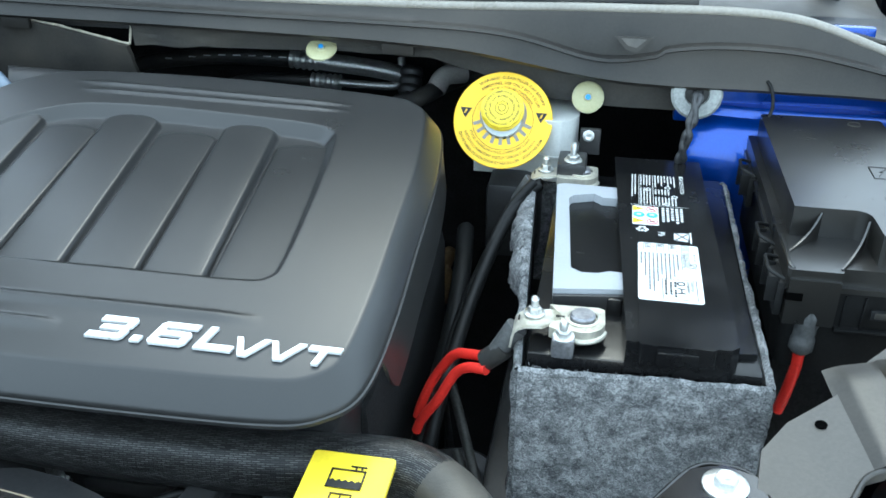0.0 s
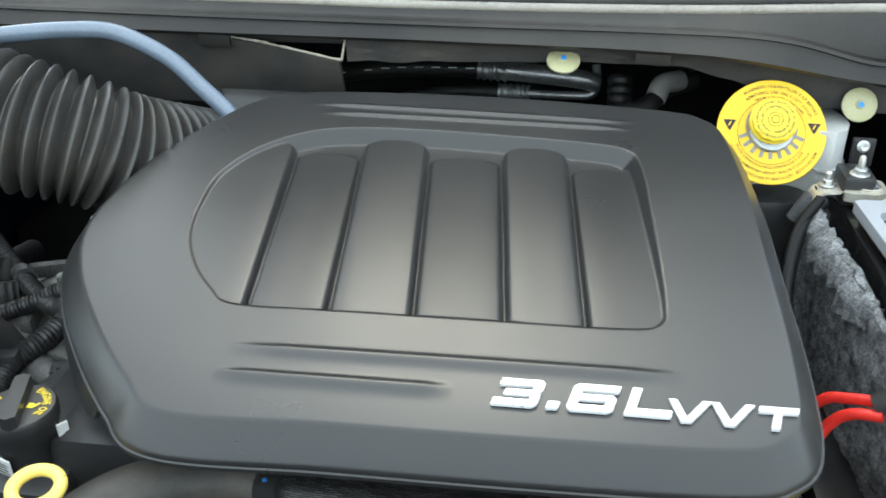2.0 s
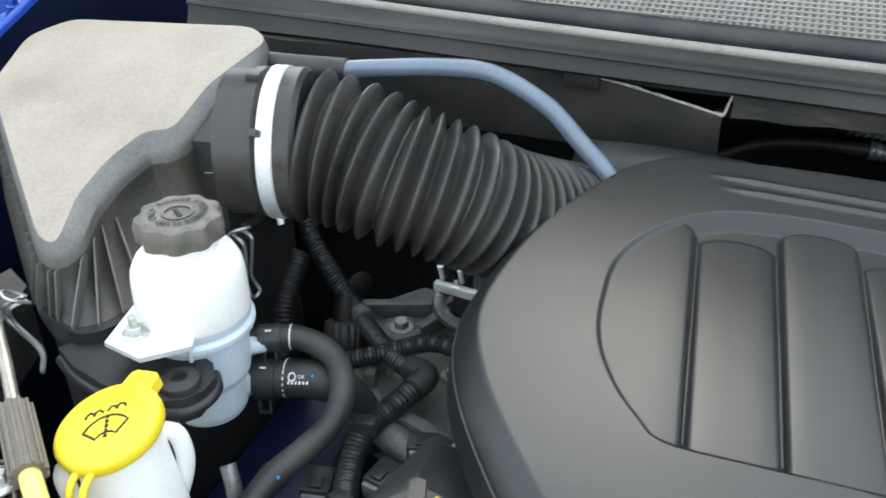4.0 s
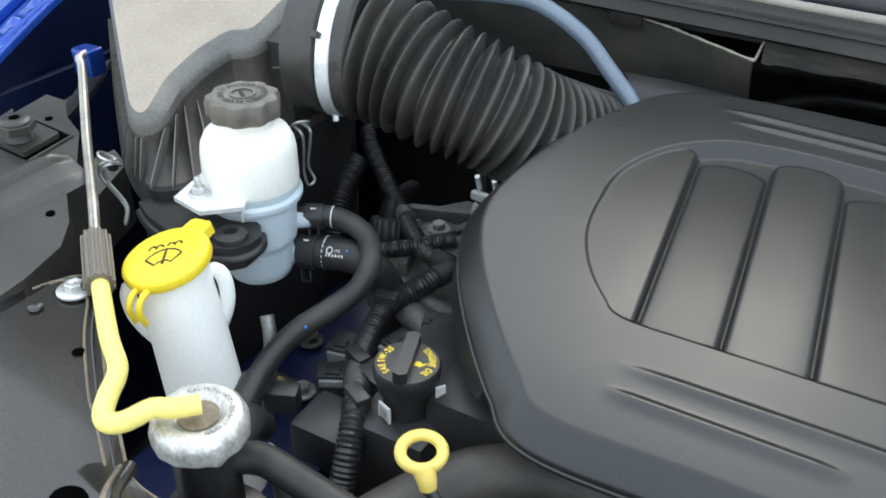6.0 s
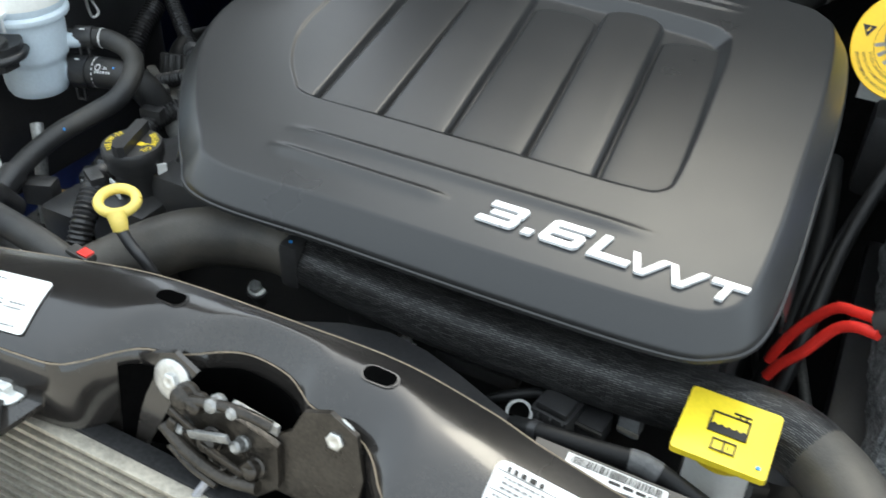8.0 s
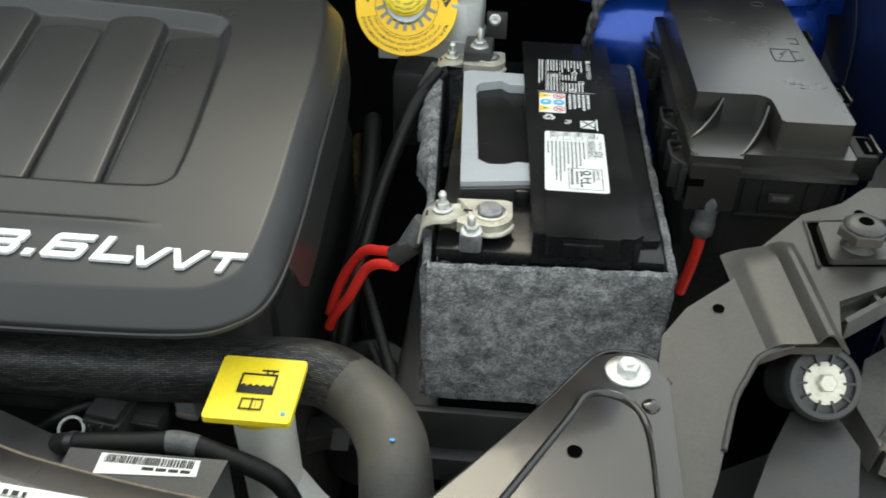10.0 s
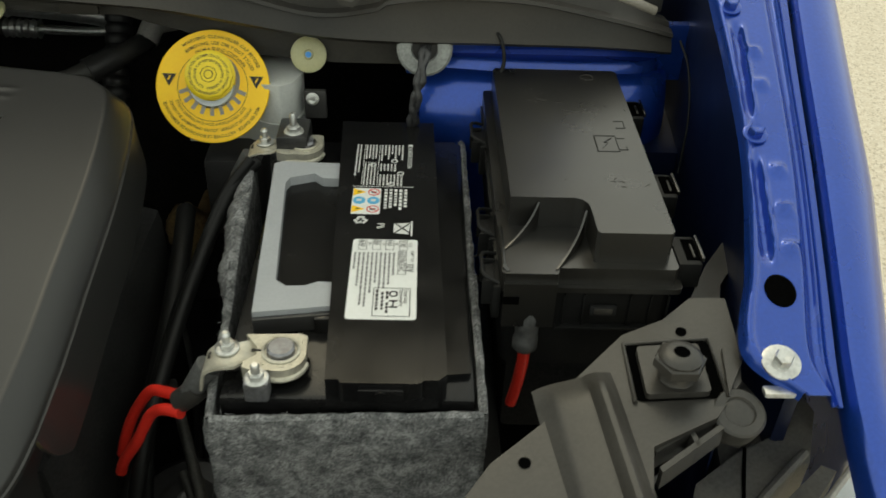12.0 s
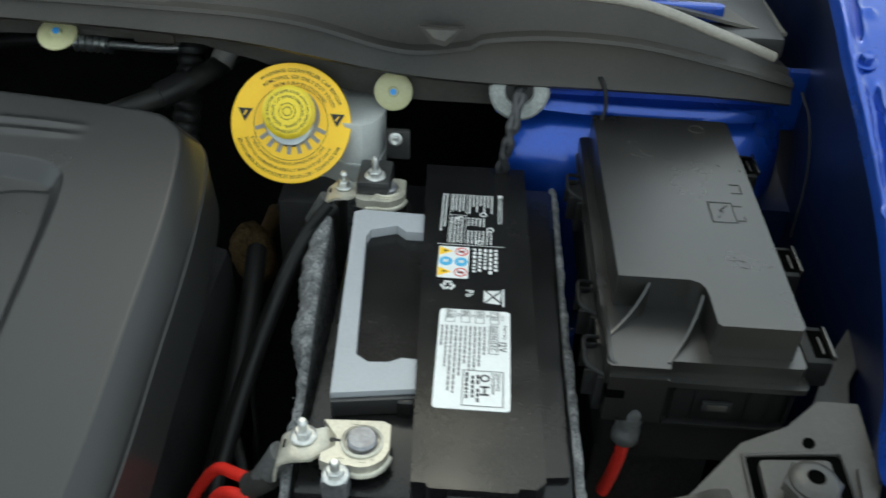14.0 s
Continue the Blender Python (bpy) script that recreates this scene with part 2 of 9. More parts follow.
# Darker than rubber_hose; cables, hoses and the fuse box body
DEEP = mat("deep_black", (0.008, 0.008, 0.008), 0.5, spec=0.25, var=0.3, scale=30, bump=0.2, bscale=900)
GREASE = mat("greasy_steel", (0.035, 0.03, 0.024), 0.33, metal=0.35, var=0.5, scale=70, fine=500, bump=0.5, bscale=260)
WHITEZINC = mat("bright_zinc", (0.82, 0.83, 0.83), 0.4, metal=0.45, var=0.1, scale=90, bump=0.08, bscale=700)
BARESTEEL = mat("bare_steel", (0.42, 0.39, 0.34), 0.36, metal=0.75, var=0.25, scale=40, bump=0.1, bscale=500)
CASTGREY = mat("cast_mount", (0.12, 0.118, 0.112), 0.55, metal=0.3, var=0.4, scale=45, bump=0.5, bscale=320, dust=0.1)
# Lid's plastic with brown dust; the sides' shade is in the darker base
WALLGREY = mat("shaded_dusty_wall", (0.045, 0.041, 0.036), 0.5, var=0.35, scale=30, bump=0.1, dust=0.35, dust_col=(0.2, 0.16, 0.11))
FINGREY = mat("pale_fin_edge", (0.13, 0.122, 0.11), 0.45, var=0.2, scale=40, bump=0.05)
CAPGREY = mat("dusty_cap", (0.125, 0.115, 0.1), 0.5, var=0.2, scale=60, bump=0.2, bscale=700, dust=0.2)
GRIPBROWN = mat("grip_rubber", (0.16, 0.14, 0.11), 0.6, var=0.2, scale=50, bump=0.2)
# Less dust than the lid; a dark reflection is mixed into this grey
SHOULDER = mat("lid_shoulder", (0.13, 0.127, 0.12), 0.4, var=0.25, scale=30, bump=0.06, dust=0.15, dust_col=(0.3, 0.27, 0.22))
# Blue body paint with the shade low in the bay put into its colour
SHADEDBLUE = mat("shaded_blue_paint", (0.004, 0.013, 0.07), 0.35, metal=0.3, var=0.3, scale=14, bump=0.05, dust=0.08)
MILKGREY = mat("milky_grey_tank", (0.6, 0.61, 0.59), 0.35, var=0.08, scale=14, bump=0.05, sub=0.3, dust=0.05)
DUSTYGREY = mat("dusty_lamp_housing", (0.12, 0.116, 0.11), 0.5, var=0.3, scale=25, bump=0.12, dust=0.4)
GREYPLUG = mat("grey_plug", (0.22, 0.225, 0.23), 0.45, var=0.2, scale=60, bump=0.1)
TAPED = mat("ragged_tape", (0.04, 0.04, 0.042), 0.4, var=0.5, scale=160, bump=0.6, bscale=250)
SILVERGREY = mat("label_grey", (0.13, 0.13, 0.13), 0.45, var=0.15, scale=60, bump=0.02)
FINEINK = mat("fine_print", (0.16, 0.16, 0.16), 0.5, var=0.3, bump=0)
CONDUIT = mat("conduit_plastic", (0.02, 0.02, 0.021), 0.4, spec=0.55, ior=1.5, var=0.2, scale=30, bump=0.05, dust=0.05)
DIPYEL = mat("faded_yellow", (0.86, 0.66, 0.15), 0.4, var=0.06, scale=20, bump=0.05)
FELT = felt_mat()
CONCRETE = concrete_mat()
BRAID = braid_mat()
# Tone of the added unseen wall, dark for its reflection
WALLDARK = mat("unseen_wall_dark", (0.02, 0.019, 0.018), 0.9, var=0.2, scale=2, fine=60, bump=0.3)


# ---- mesh helpers ----
ORG = {}


def thing(name, at, label, category, group="", kind=""):
    ob = new(name)
    ob.empty_display_size = 0.03
    ob.location = at
    ORG[ob] = Vector(at)
    return tagged(ob, label, category, group, kind)


def part(name, bm, material, parent, label="", smooth=True):
    """Links a bmesh in world places as one mesh under a thing or a part."""
    me = bpy.data.meshes.new(name)
    org = ORG[parent]
    bmesh.ops.recalc_face_normals(bm, faces=bm.faces)
    bmesh.ops.translate(bm, verts=bm.verts, vec=-org)
    bm.to_mesh(me)
    bm.free()
    me.materials.append(material)
    if smooth:
        me.shade_smooth()
        me.set_sharp_from_angle(angle=radians(38))
    ob = new(name, me)
    ob.parent = parent
    ORG[ob] = org
    if label:
        ob["label"] = label
    if "print" in name:
        ob["kind"] = "stuff"
    return ob


def single(name, bm, material, label, category, kind="", group="", smooth=True):
    """A top-level thing of one mesh, in world places."""
    me = bpy.data.meshes.new(name)
    bmesh.ops.recalc_face_normals(bm, faces=bm.faces)
    bm.to_mesh(me)
    bm.free()
    me.materials.append(material)
    if smooth:
        me.shade_smooth()
        me.set_sharp_from_angle(angle=radians(38))
    ob = new(name, me)
    ORG[ob] = Vector((0, 0, 0))
    return tagged(ob, label, category, group, kind)


def bev(bm, r, geom=None, seg=2, angle=30):
    if r <= 0:
        return
    edges = [e for e in (geom or bm.edges) if e.is_manifold and e.calc_face_angle(0) > radians(angle)]
    bmesh.ops.bevel(bm, geom=edges, offset=r, segments=seg, affect="EDGES", profile=0.6, clamp_overlap=True)


def join(bm, other):
    me = bpy.data.meshes.new("tmp")
    other.to_mesh(me)
    other.free()
    bm.from_mesh(me)
    bpy.data.meshes.remove(me)


def box(c, s, r=0.0, m=None, bm=None, seg=2):
    """A block about c of size s with rounded edges; m turns it about c."""
    t = bmesh.new()
    bmesh.ops.create_cube(t, size=1)
    bmesh.ops.scale(t, vec=s, verts=t.verts)
    bev(t, r, seg=seg)
    mm = Matrix.Translation(c) @ (m or Matrix())
    bmesh.ops.transform(t, matrix=mm, verts=t.verts)
    if bm is None:
        return t
    join(bm, t)
    return bm


def prism(pts, z0, z1, r=0.0, bm=None, m=None, seg=2):
    """A plate of outline pts between two heights; zs may be functions of (x, y)."""
    t = bmesh.new()
    f0 = z0 if callable(z0) else (lambda x, y: z0)
    f1 = z1 if callable(z1) else (lambda x, y: z1)
    lo = [t.verts.new((x, y, f0(x, y))) for x, y in pts]
    hi = [t.verts.new((x, y, f1(x, y))) for x, y in pts]
    t.faces.new(lo[::-1])
    t.faces.new(hi)
    n = len(pts)
    for i in range(n):
        t.faces.new((lo[i], lo[(i + 1) % n], hi[(i + 1) % n], hi[i]))
    bev(t, r, seg=seg)
    if m:
        bmesh.ops.transform(t, matrix=m, verts=t.verts)
    if bm is None:
        return t
    join(bm, t)
    return bm


def rrect(x0, y0, x1, y1, r, n=5):
    out = []
    for cx, cy, a in ((x1 - r, y0 + r, -90), (x1 - r, y1 - r, 0), (x0 + r, y1 - r, 90), (x0 + r, y0 + r, 180)):
        out += [(cx + r * math.cos(radians(a + 90 * i / n)), cy + r * math.sin(radians(a + 90 * i / n))) for i in range(n + 1)]
    return out


def ellipse(cx, cy, rx, ry, n=24):
    return [(cx + rx * math.cos(2 * math.pi * i / n), cy + ry * math.sin(2 * math.pi * i / n)) for i in range(n)]


def turn_to(d):
    """A turn that lays z along d."""
    return Vector(d).to_track_quat("Z", "Y").to_matrix().to_4x4()


def lathe(profile, at, axis=(0, 0, 1), n=32, bm=None, wave=None, close=True):
    """Turns (radius, height) pairs about an axis from a place. wave(angle, i): a factor on the radius."""
    t = bmesh.new()
    rings = []
    for i, (r, z) in enumerate(profile):
        ring = []
        for k in range(n):
            a = 2 * math.pi * k / n
            q = r * (wave(a, i) if wave else 1)
            ring.append(t.verts.new((q * math.cos(a), q * math.sin(a), z)))
        rings.append(ring)
    for a, b in zip(rings, rings[1:]):
        for k in range(n):
            t.faces.new((a[k], a[(k + 1) % n], b[(k + 1) % n], b[k]))
    if close:
        t.faces.new(rings[0][::-1])
        t.faces.new(rings[-1])
    bmesh.ops.transform(t, matrix=Matrix.Translation(at) @ turn_to(axis), verts=t.verts)
    if bm is None:
        return t
    join(bm, t)
    return bm


def smooth_path(pts, step=0.004):
    """A curve through the points, at even steps."""
    p = [Vector(q) for q in pts]
    p = [2 * p[0] - p[1]] + p + [2 * p[-1] - p[-2]]
    fine = []
    for i in range(1, len(p) - 2):
        a, b, c, d = p[i - 1 : i + 3]
        for k in range(24):
            t = k / 24
            fine.append(0.5 * (2 * b + (c - a) * t + (2 * a - 5 * b + 4 * c - d) * t * t + (3 * b - a - 3 * c + d) * t ** 3))
    fine.append(p[-2])
    out, need = [fine[0]], step
    for a, b in zip(fine, fine[1:]):
        seg = (b - a).length
        at = 0.0
        while seg - at >= need:
            at += need
            out.append(a.lerp(b, at / seg))
            need = step
        need -= seg - at
    if (out[-1] - fine[-1]).length > step * 0.3:
        out.append(fine[-1])
    return out


def tube(pts, r, n=16, step=0.004, bm=None, raw=False, uv=False):
    """A round hose along a path; r is a number or a function of the length gone and the whole length."""
    path = [Vector(q) for q in pts] if raw else smooth_path(pts, step)
    t = bmesh.new()
    total = sum((b - a).length for a, b in zip(path, path[1:]))
    gone, rings, side, lens = 0.0, [], None, []
    for i, c in enumerate(path):
        d = (path[min(i + 1, len(path) - 1)] - path[max(i - 1, 0)]).normalized()
        if side is None:
            side = d.orthogonal().normalized()
        side = (side - d * side.dot(d)).normalized()
        up = d.cross(side)
        if i:
            gone += (c - path[i - 1]).length
        q = r(gone, total) if callable(r) else r
        rings.append([t.verts.new(c + q * (math.cos(2 * math.pi * k / n) * side + math.sin(2 * math.pi * k / n) * up)) for k in range(n)])
        lens.append((gone, q))
    lay = t.loops.layers.uv.new("UVMap") if uv else None
    for i, (a, b) in enumerate(zip(rings, rings[1:])):
        for k in range(n):
            f = t.faces.new((a[k], a[(k + 1) % n], b[(k + 1) % n], b[k]))
            if uv:
                g0, g1 = lens[i][0], lens[i + 1][0]
                w = 2 * math.pi * 0.03 / n
                for lp, c in zip(f.loops, ((g0, k * w), (g0, (k + 1) * w), (g1, (k + 1) * w), (g1, k * w))):
                    lp[lay].uv = c
    t.faces.new(rings[0][::-1])
    t.faces.new(rings[-1])
    if bm is None:
        return t
    join(bm, t)
    return bm


def conduit(depth, pitch):
    """A radius that runs in rings, for corrugated pipe."""
    return lambda r: (lambda s, total: r + depth * (0.5 - 0.5 * math.cos(2 * math.pi * s / pitch)))


def hexbolt(at, axis, r, parent=None, washer=1.75, h=None, material=None, name="bolt"):
    """A hexagon head on a flange washer, with a small dimple."""
    h = h or r * 0.9
    t = lathe([(r * washer, 0), (r * washer, r * 0.22), (r * washer * 0.93, r * 0.3), (r * 1.15, r * 0.34)], at, axis, 24)
    six = lambda a, i: 1.0 / math.cos((a % (math.pi / 3)) - math.pi / 6)
    lathe([(r * 0.9, r * 0.3), (r * 0.9, r * 0.3 + h * 0.85), (r * 0.78, r * 0.3 + h), (r * 0.4, r * 0.3 + h), (r * 0.3, r * 0.25 + h)], at, axis, 24, t, six)
    if parent is not None:
        return part(name, t, material or ZINC, parent)
    return t


GLYPH = {}


def glyph(c, bold=0.0):
    """Outline of one letter of the built-in font at size 1, filled."""
    if (c, bold) not in GLYPH:
        cu = bpy.data.curves.new("letter", "FONT")
        cu.body, cu.size, cu.resolution_u, cu.offset = c, 1.0, 3, bold
        ob = new("letter", cu)
        bpy.context.view_layer.update()
        me = bpy.data.meshes.new_from_object(ob.evaluated_get(bpy.context.evaluated_depsgraph_get()))
        vs = [tuple(v.co) for v in me.vertices]
        fs = [tuple(p.vertices) for p in me.polygons]
        bpy.data.objects.remove(ob)
        bpy.data.meshes.remove(me)
        bpy.data.curves.remove(cu)
        x0, x1 = (min(v[0] for v in vs), max(v[0] for v in vs)) if vs else (0, 0.22)
        GLYPH[c, bold] = ([(x - x0, y) for x, y, _ in vs], fs, x1 - x0)
    return GLYPH[c, bold]


def letters(text, size, place, bm=None, wide=1.0, gap=0.1, shear=0.0, thick=0.0, bold=0.0):
    """Letters laid by place(along, up) -> Vector; thick raises them by place's third argument."""
    t = bm or bmesh.new()
    x = 0.0
    for c in text:
        if c == " ":
            x += 0.32 * size * wide
            continue
        vs, fs, w = glyph(c, bold)
        g = bmesh.new()
        made = [g.verts.new((a * wide + b * shear, b, 0)) for a, b in vs]
        for f in fs:
            try:
                g.faces.new([made[i] for i in f])
            except ValueError:
                pass
        if thick:
            got = bmesh.ops.extrude_face_region(g, geom=list(g.faces))
            bmesh.ops.translate(g, vec=(0, 0, thick / size), verts=[e for e in got["geom"] if isinstance(e, bmesh.types.BMVert)])
        for v in g.verts:
            v.co = place(x + v.co.x * size, v.co.y * size, v.co.z * size)
        join(t, g)
        x += (w * wide + gap) * size
    return t


def text_width(text, size, wide=1.0, gap=0.1):
    return sum(0.32 * size * wide if c == " " else (glyph(c)[2] * wide + gap) * size for c in text)


def flat(o, right, up):
    """A place() on a plane through o."""
    o, right, up = Vector(o), Vector(right).normalized(), Vector(up).normalized()
    nrm = right.cross(up)
    return lambda a, b, h=0.0: o + a * right + b * up + h * nrm


def arc(c, radius, start, inward=False, z=0.0, m=None):
    """A place() along a circle; start in degrees, running clockwise, tops outward."""
    def f(a, b, h=0.0):
        if inward:
            th = radians(start) + a / radius
            q = radius - b
        else:
            th = radians(start) - a / radius
            q = radius + b
        v = Vector((q * math.cos(th), q * math.sin(th), z + h))
        return m @ v if m else Vector(c) + v
    return f


def bars(place, rows, height, parent, material, name="print", seed=1, words=(4, 9)):
    """Rows of small unreadable print: (along, up, length) each."""
    rnd = random.Random(seed)
    t = bmesh.new()
    for a, b, length in rows:
        x = a
        while x < a + length - height:
            w = min(height * rnd.uniform(*words) * 0.5, a + length - x)
            q = [t.verts.new(place(u, v, 0)) for u, v in ((x, b), (x + w, b), (x + w, b + height), (x, b + height))]
            t.faces.new(q)
            x += w + height * 0.55
    return part(name, t, material, parent, smooth=False)


def sheet(rows, bm=None, thick=0.0):
    """A skin through rows of points; thick closes it into a shell."""
    t = bm or bmesh.new()
    vs = [[t.verts.new(p) for p in row] for row in rows]
    for a, b in zip(vs, vs[1:]):
        for k in range(len(a) - 1):
            t.faces.new((a[k], a[k + 1], b[k + 1], b[k]))
    if thick:
        bmesh.ops.recalc_face_normals(t, faces=t.faces)
        bmesh.ops.solidify(t, geom=list(t.faces), thickness=thick)
    return t


def frange(a, b, step):
    n = max(1, round((b - a) / step))
    return [a + (b - a) * i / n for i in range(n + 1)]


def interp(x, xs, ys):
    """Smooth curve through given stations."""
    i = max(0, min(len(xs) - 2, int(np.searchsorted(xs, x)) - 1))
    t = max(0.0, min(1.0, (x - xs[i]) / (xs[i + 1] - xs[i])))
    sl = lambda k: (ys[min(k + 1, len(ys) - 1)] - ys[max(k - 1, 0)]) / (xs[min(k + 1, len(xs) - 1)] - xs[max(k - 1, 0)])
    h = xs[i + 1] - xs[i]
    return ((2 * t ** 3 - 3 * t * t + 1) * ys[i] + (t ** 3 - 2 * t * t + t) * h * sl(i) + (-2 * t ** 3 + 3 * t * t) * ys[i + 1] + (t ** 3 - t * t) * h * sl(i + 1))


# ---- ground and surroundings ----
CX = -0.296  # middle of the car


def mx(x):
    return 2 * CX - x


gb = bmesh.new()
bmesh.ops.create_grid(gb, x_segments=40, y_segments=40, size=400)
single("ground", gb, CONCRETE, "pale exposed-aggregate concrete ground beside the car", "ground", "structure")
# Out-of-view dark wall, added only to darken reflections on the car
wb = box((-10.4, 4.7, 4.3), (11.4, 0.4, 8.6), 0.02)
single("unseen_dark_wall", wb, WALLDARK, "unseen plain dark wall added to darken reflections on the car", "wall", "structure")


def open_bonnet():
    """The raised bonnet over the bay's rear edge: painted skin, dark liner, two hinges."""
    b = thing("open_bonnet", (CX, 1.35, 1.1), "raised blue bonnet with a sooty black insulated underside", "bonnet")

    def at(u, s, off):
        s *= 1 - 0.24 * abs(u) ** 3
        bow = 0.03 * math.sin(math.pi * s) - 0.05 * abs(u) ** 2.5
        return (CX + u * (0.72 - 0.05 * s), 1.34 + 0.31 * s + bow + off, 1.14 + 0.95 * s)

    for name, wide, lo, hi, off, material in (("skin", 1.0, 0.0, 1.0, 0.0, BLUE), ("liner", 0.96, 0.03, 0.97, -0.014, DARK)):
        rows = []
        for i in range(21):
            v = lo + (hi - lo) * i / 20
            rows.append([at(wide * (k / 20 - 1), v, off) for k in range(41)])
        part(name, sheet(rows, thick=0.004), material, b)
    for u in (-0.93, 0.93):
        x, y, z = at(u, 0.0, -0.01)
        part("hinge", box((x, y + 0.01, z - 0.1), (0.03, 0.05, 0.26), 0.008), BLACK, b)
    return b


open_bonnet()


# ---- shell of the engine bay ----
single("bay_floor", box((CX - 0.06, 0.83, 0.36), (1.84, 1.26, 0.02), 0.004), DARK, "black splash shield under the engine", "splash shield", "structure")
fw = bmesh.new()
box((CX - 0.05, 1.44, 0.72), (1.86, 0.02, 0.72), 0.004, bm=fw)
single("firewall", fw, DARK, "black firewall at the back of the engine bay", "firewall", "structure")
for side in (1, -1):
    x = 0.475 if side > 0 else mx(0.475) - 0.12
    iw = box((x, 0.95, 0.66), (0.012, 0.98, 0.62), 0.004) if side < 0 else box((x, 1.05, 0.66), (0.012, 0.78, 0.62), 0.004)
    single("inner_wing", iw, INNERBLUE, "blue painted inner wing panel, darkened for the bay's shade", "inner wing", "structure")
single("wing_ledge", prism([(0.4, 0.98), (0.468, 0.98), (0.5, 1.44), (0.4, 1.44)], 0.66, 0.94, 0.006), INNERBLUE, "blue wing ledge between tower and fender, darkened for shade", "wing ledge", "structure")
single("wing_ledge", prism([(mx(0.665), 1.44), (mx(0.633), 0.98), (mx(0.5), 0.98), (mx(0.5), 1.44)][::-1], 0.66, 0.94, 0.006), INNERBLUE, "blue wing ledge between tower and fender, darkened for shade", "wing ledge", "structure")
single("front_panel", box((CX, 0.215, 0.6), (1.3, 0.02, 0.5), 0.006), DARK, "black lower front panel behind the bumper", "front panel", "structure")


# ---- engine cover ----
def closed_curve(pts, step=0.003):
    p = [Vector((x, y, 0)) for x, y in pts]
    n, out = len(p), []
    for i in range(n):
        a, b, c, d = p[i - 1], p[i], p[(i + 1) % n], p[(i + 2) % n]
        for k in range(16):
            t = k / 16
            out.append(0.5 * (2 * b + (c - a) * t + (2 * a - 5 * b + 4 * c - d) * t * t + (3 * b - a - 3 * c + d) * t ** 3))
    return np.array([(v.x, v.y) for v in out])


def outline_distance(px, py, poly):
    """Distance to a closed outline, positive inside, and the nearest place on it."""
    best = np.full(px.shape, 1e9)
    nx, ny = np.zeros(px.shape), np.zeros(px.shape)
    inside = np.zeros(px.shape, bool)
    for (ax, ay), (bx, by) in zip(poly, np.roll(poly, -1, axis=0)):
        dx, dy = bx - ax, by - ay
        t = np.clip(((px - ax) * dx + (py - ay) * dy) / (dx * dx + dy * dy + 1e-12), 0, 1)
        qx, qy = ax + t * dx, ay + t * dy
        d = np.hypot(px - qx, py - qy)
        m = d < best
        best[m], nx[m], ny[m] = d[m], qx[m], qy[m]
        cross = ((ay > py) != (by > py)) & (px < (bx - ax) * (py - ay) / (by - ay + 1e-15) + ax)
        inside ^= cross
    return np.where(inside, best, -best), nx, ny


def cover_z(x, y):
    return 0.99 + 0.155 * (y - 0.615)


def crown(x, y):
    """Slight swell across the cover, and the droop of its front edge."""
    return 0.0016 * (1 - ((x + 0.31) / 0.28) ** 2) - 0.4 * np.maximum(0.0, 0.575 - y) ** 2


COVER_OUT = closed_curve([(-0.443, 0.514), (-0.335, 0.5145), (-0.209, 0.5155), (-0.1, 0.5195), (-0.066, 0.5285), (-0.0505, 0.552), (-0.047, 0.62),
                          (-0.049, 0.7), (-0.052, 0.8), (-0.062, 0.885), (-0.078, 0.912), (-0.11, 0.924), (-0.24, 0.937), (-0.36, 0.941), (-0.457, 0.937),
                          (-0.497, 0.922), (-0.526, 0.89), (-0.563, 0.82), (-0.58, 0.75), (-0.581, 0.695), (-0.561, 0.644), (-0.522, 0.588), (-0.479, 0.54)])
RECESS = closed_curve([(-0.43, 0.617), (-0.36, 0.616), (-0.24, 0.6165), (-0.155, 0.617), (-0.13, 0.624), (-0.125, 0.65), (-0.129, 0.74), (-0.136, 0.825),
                       (-0.147, 0.848), (-0.175, 0.857), (-0.25, 0.864), (-0.322, 0.869), (-0.39, 0.869), (-0.435, 0.86), (-0.475, 0.83), (-0.498, 0.785),
                       (-0.499, 0.735), (-0.492, 0.695), (-0.475, 0.66), (-0.452, 0.632)])
RIB_LINES = [(-0.421, -0.445), (-0.361, -0.383), (-0.3, -0.323), (-0.235, -0.257), (-0.179, -0.199)]  # at y 0.617 and 0.85


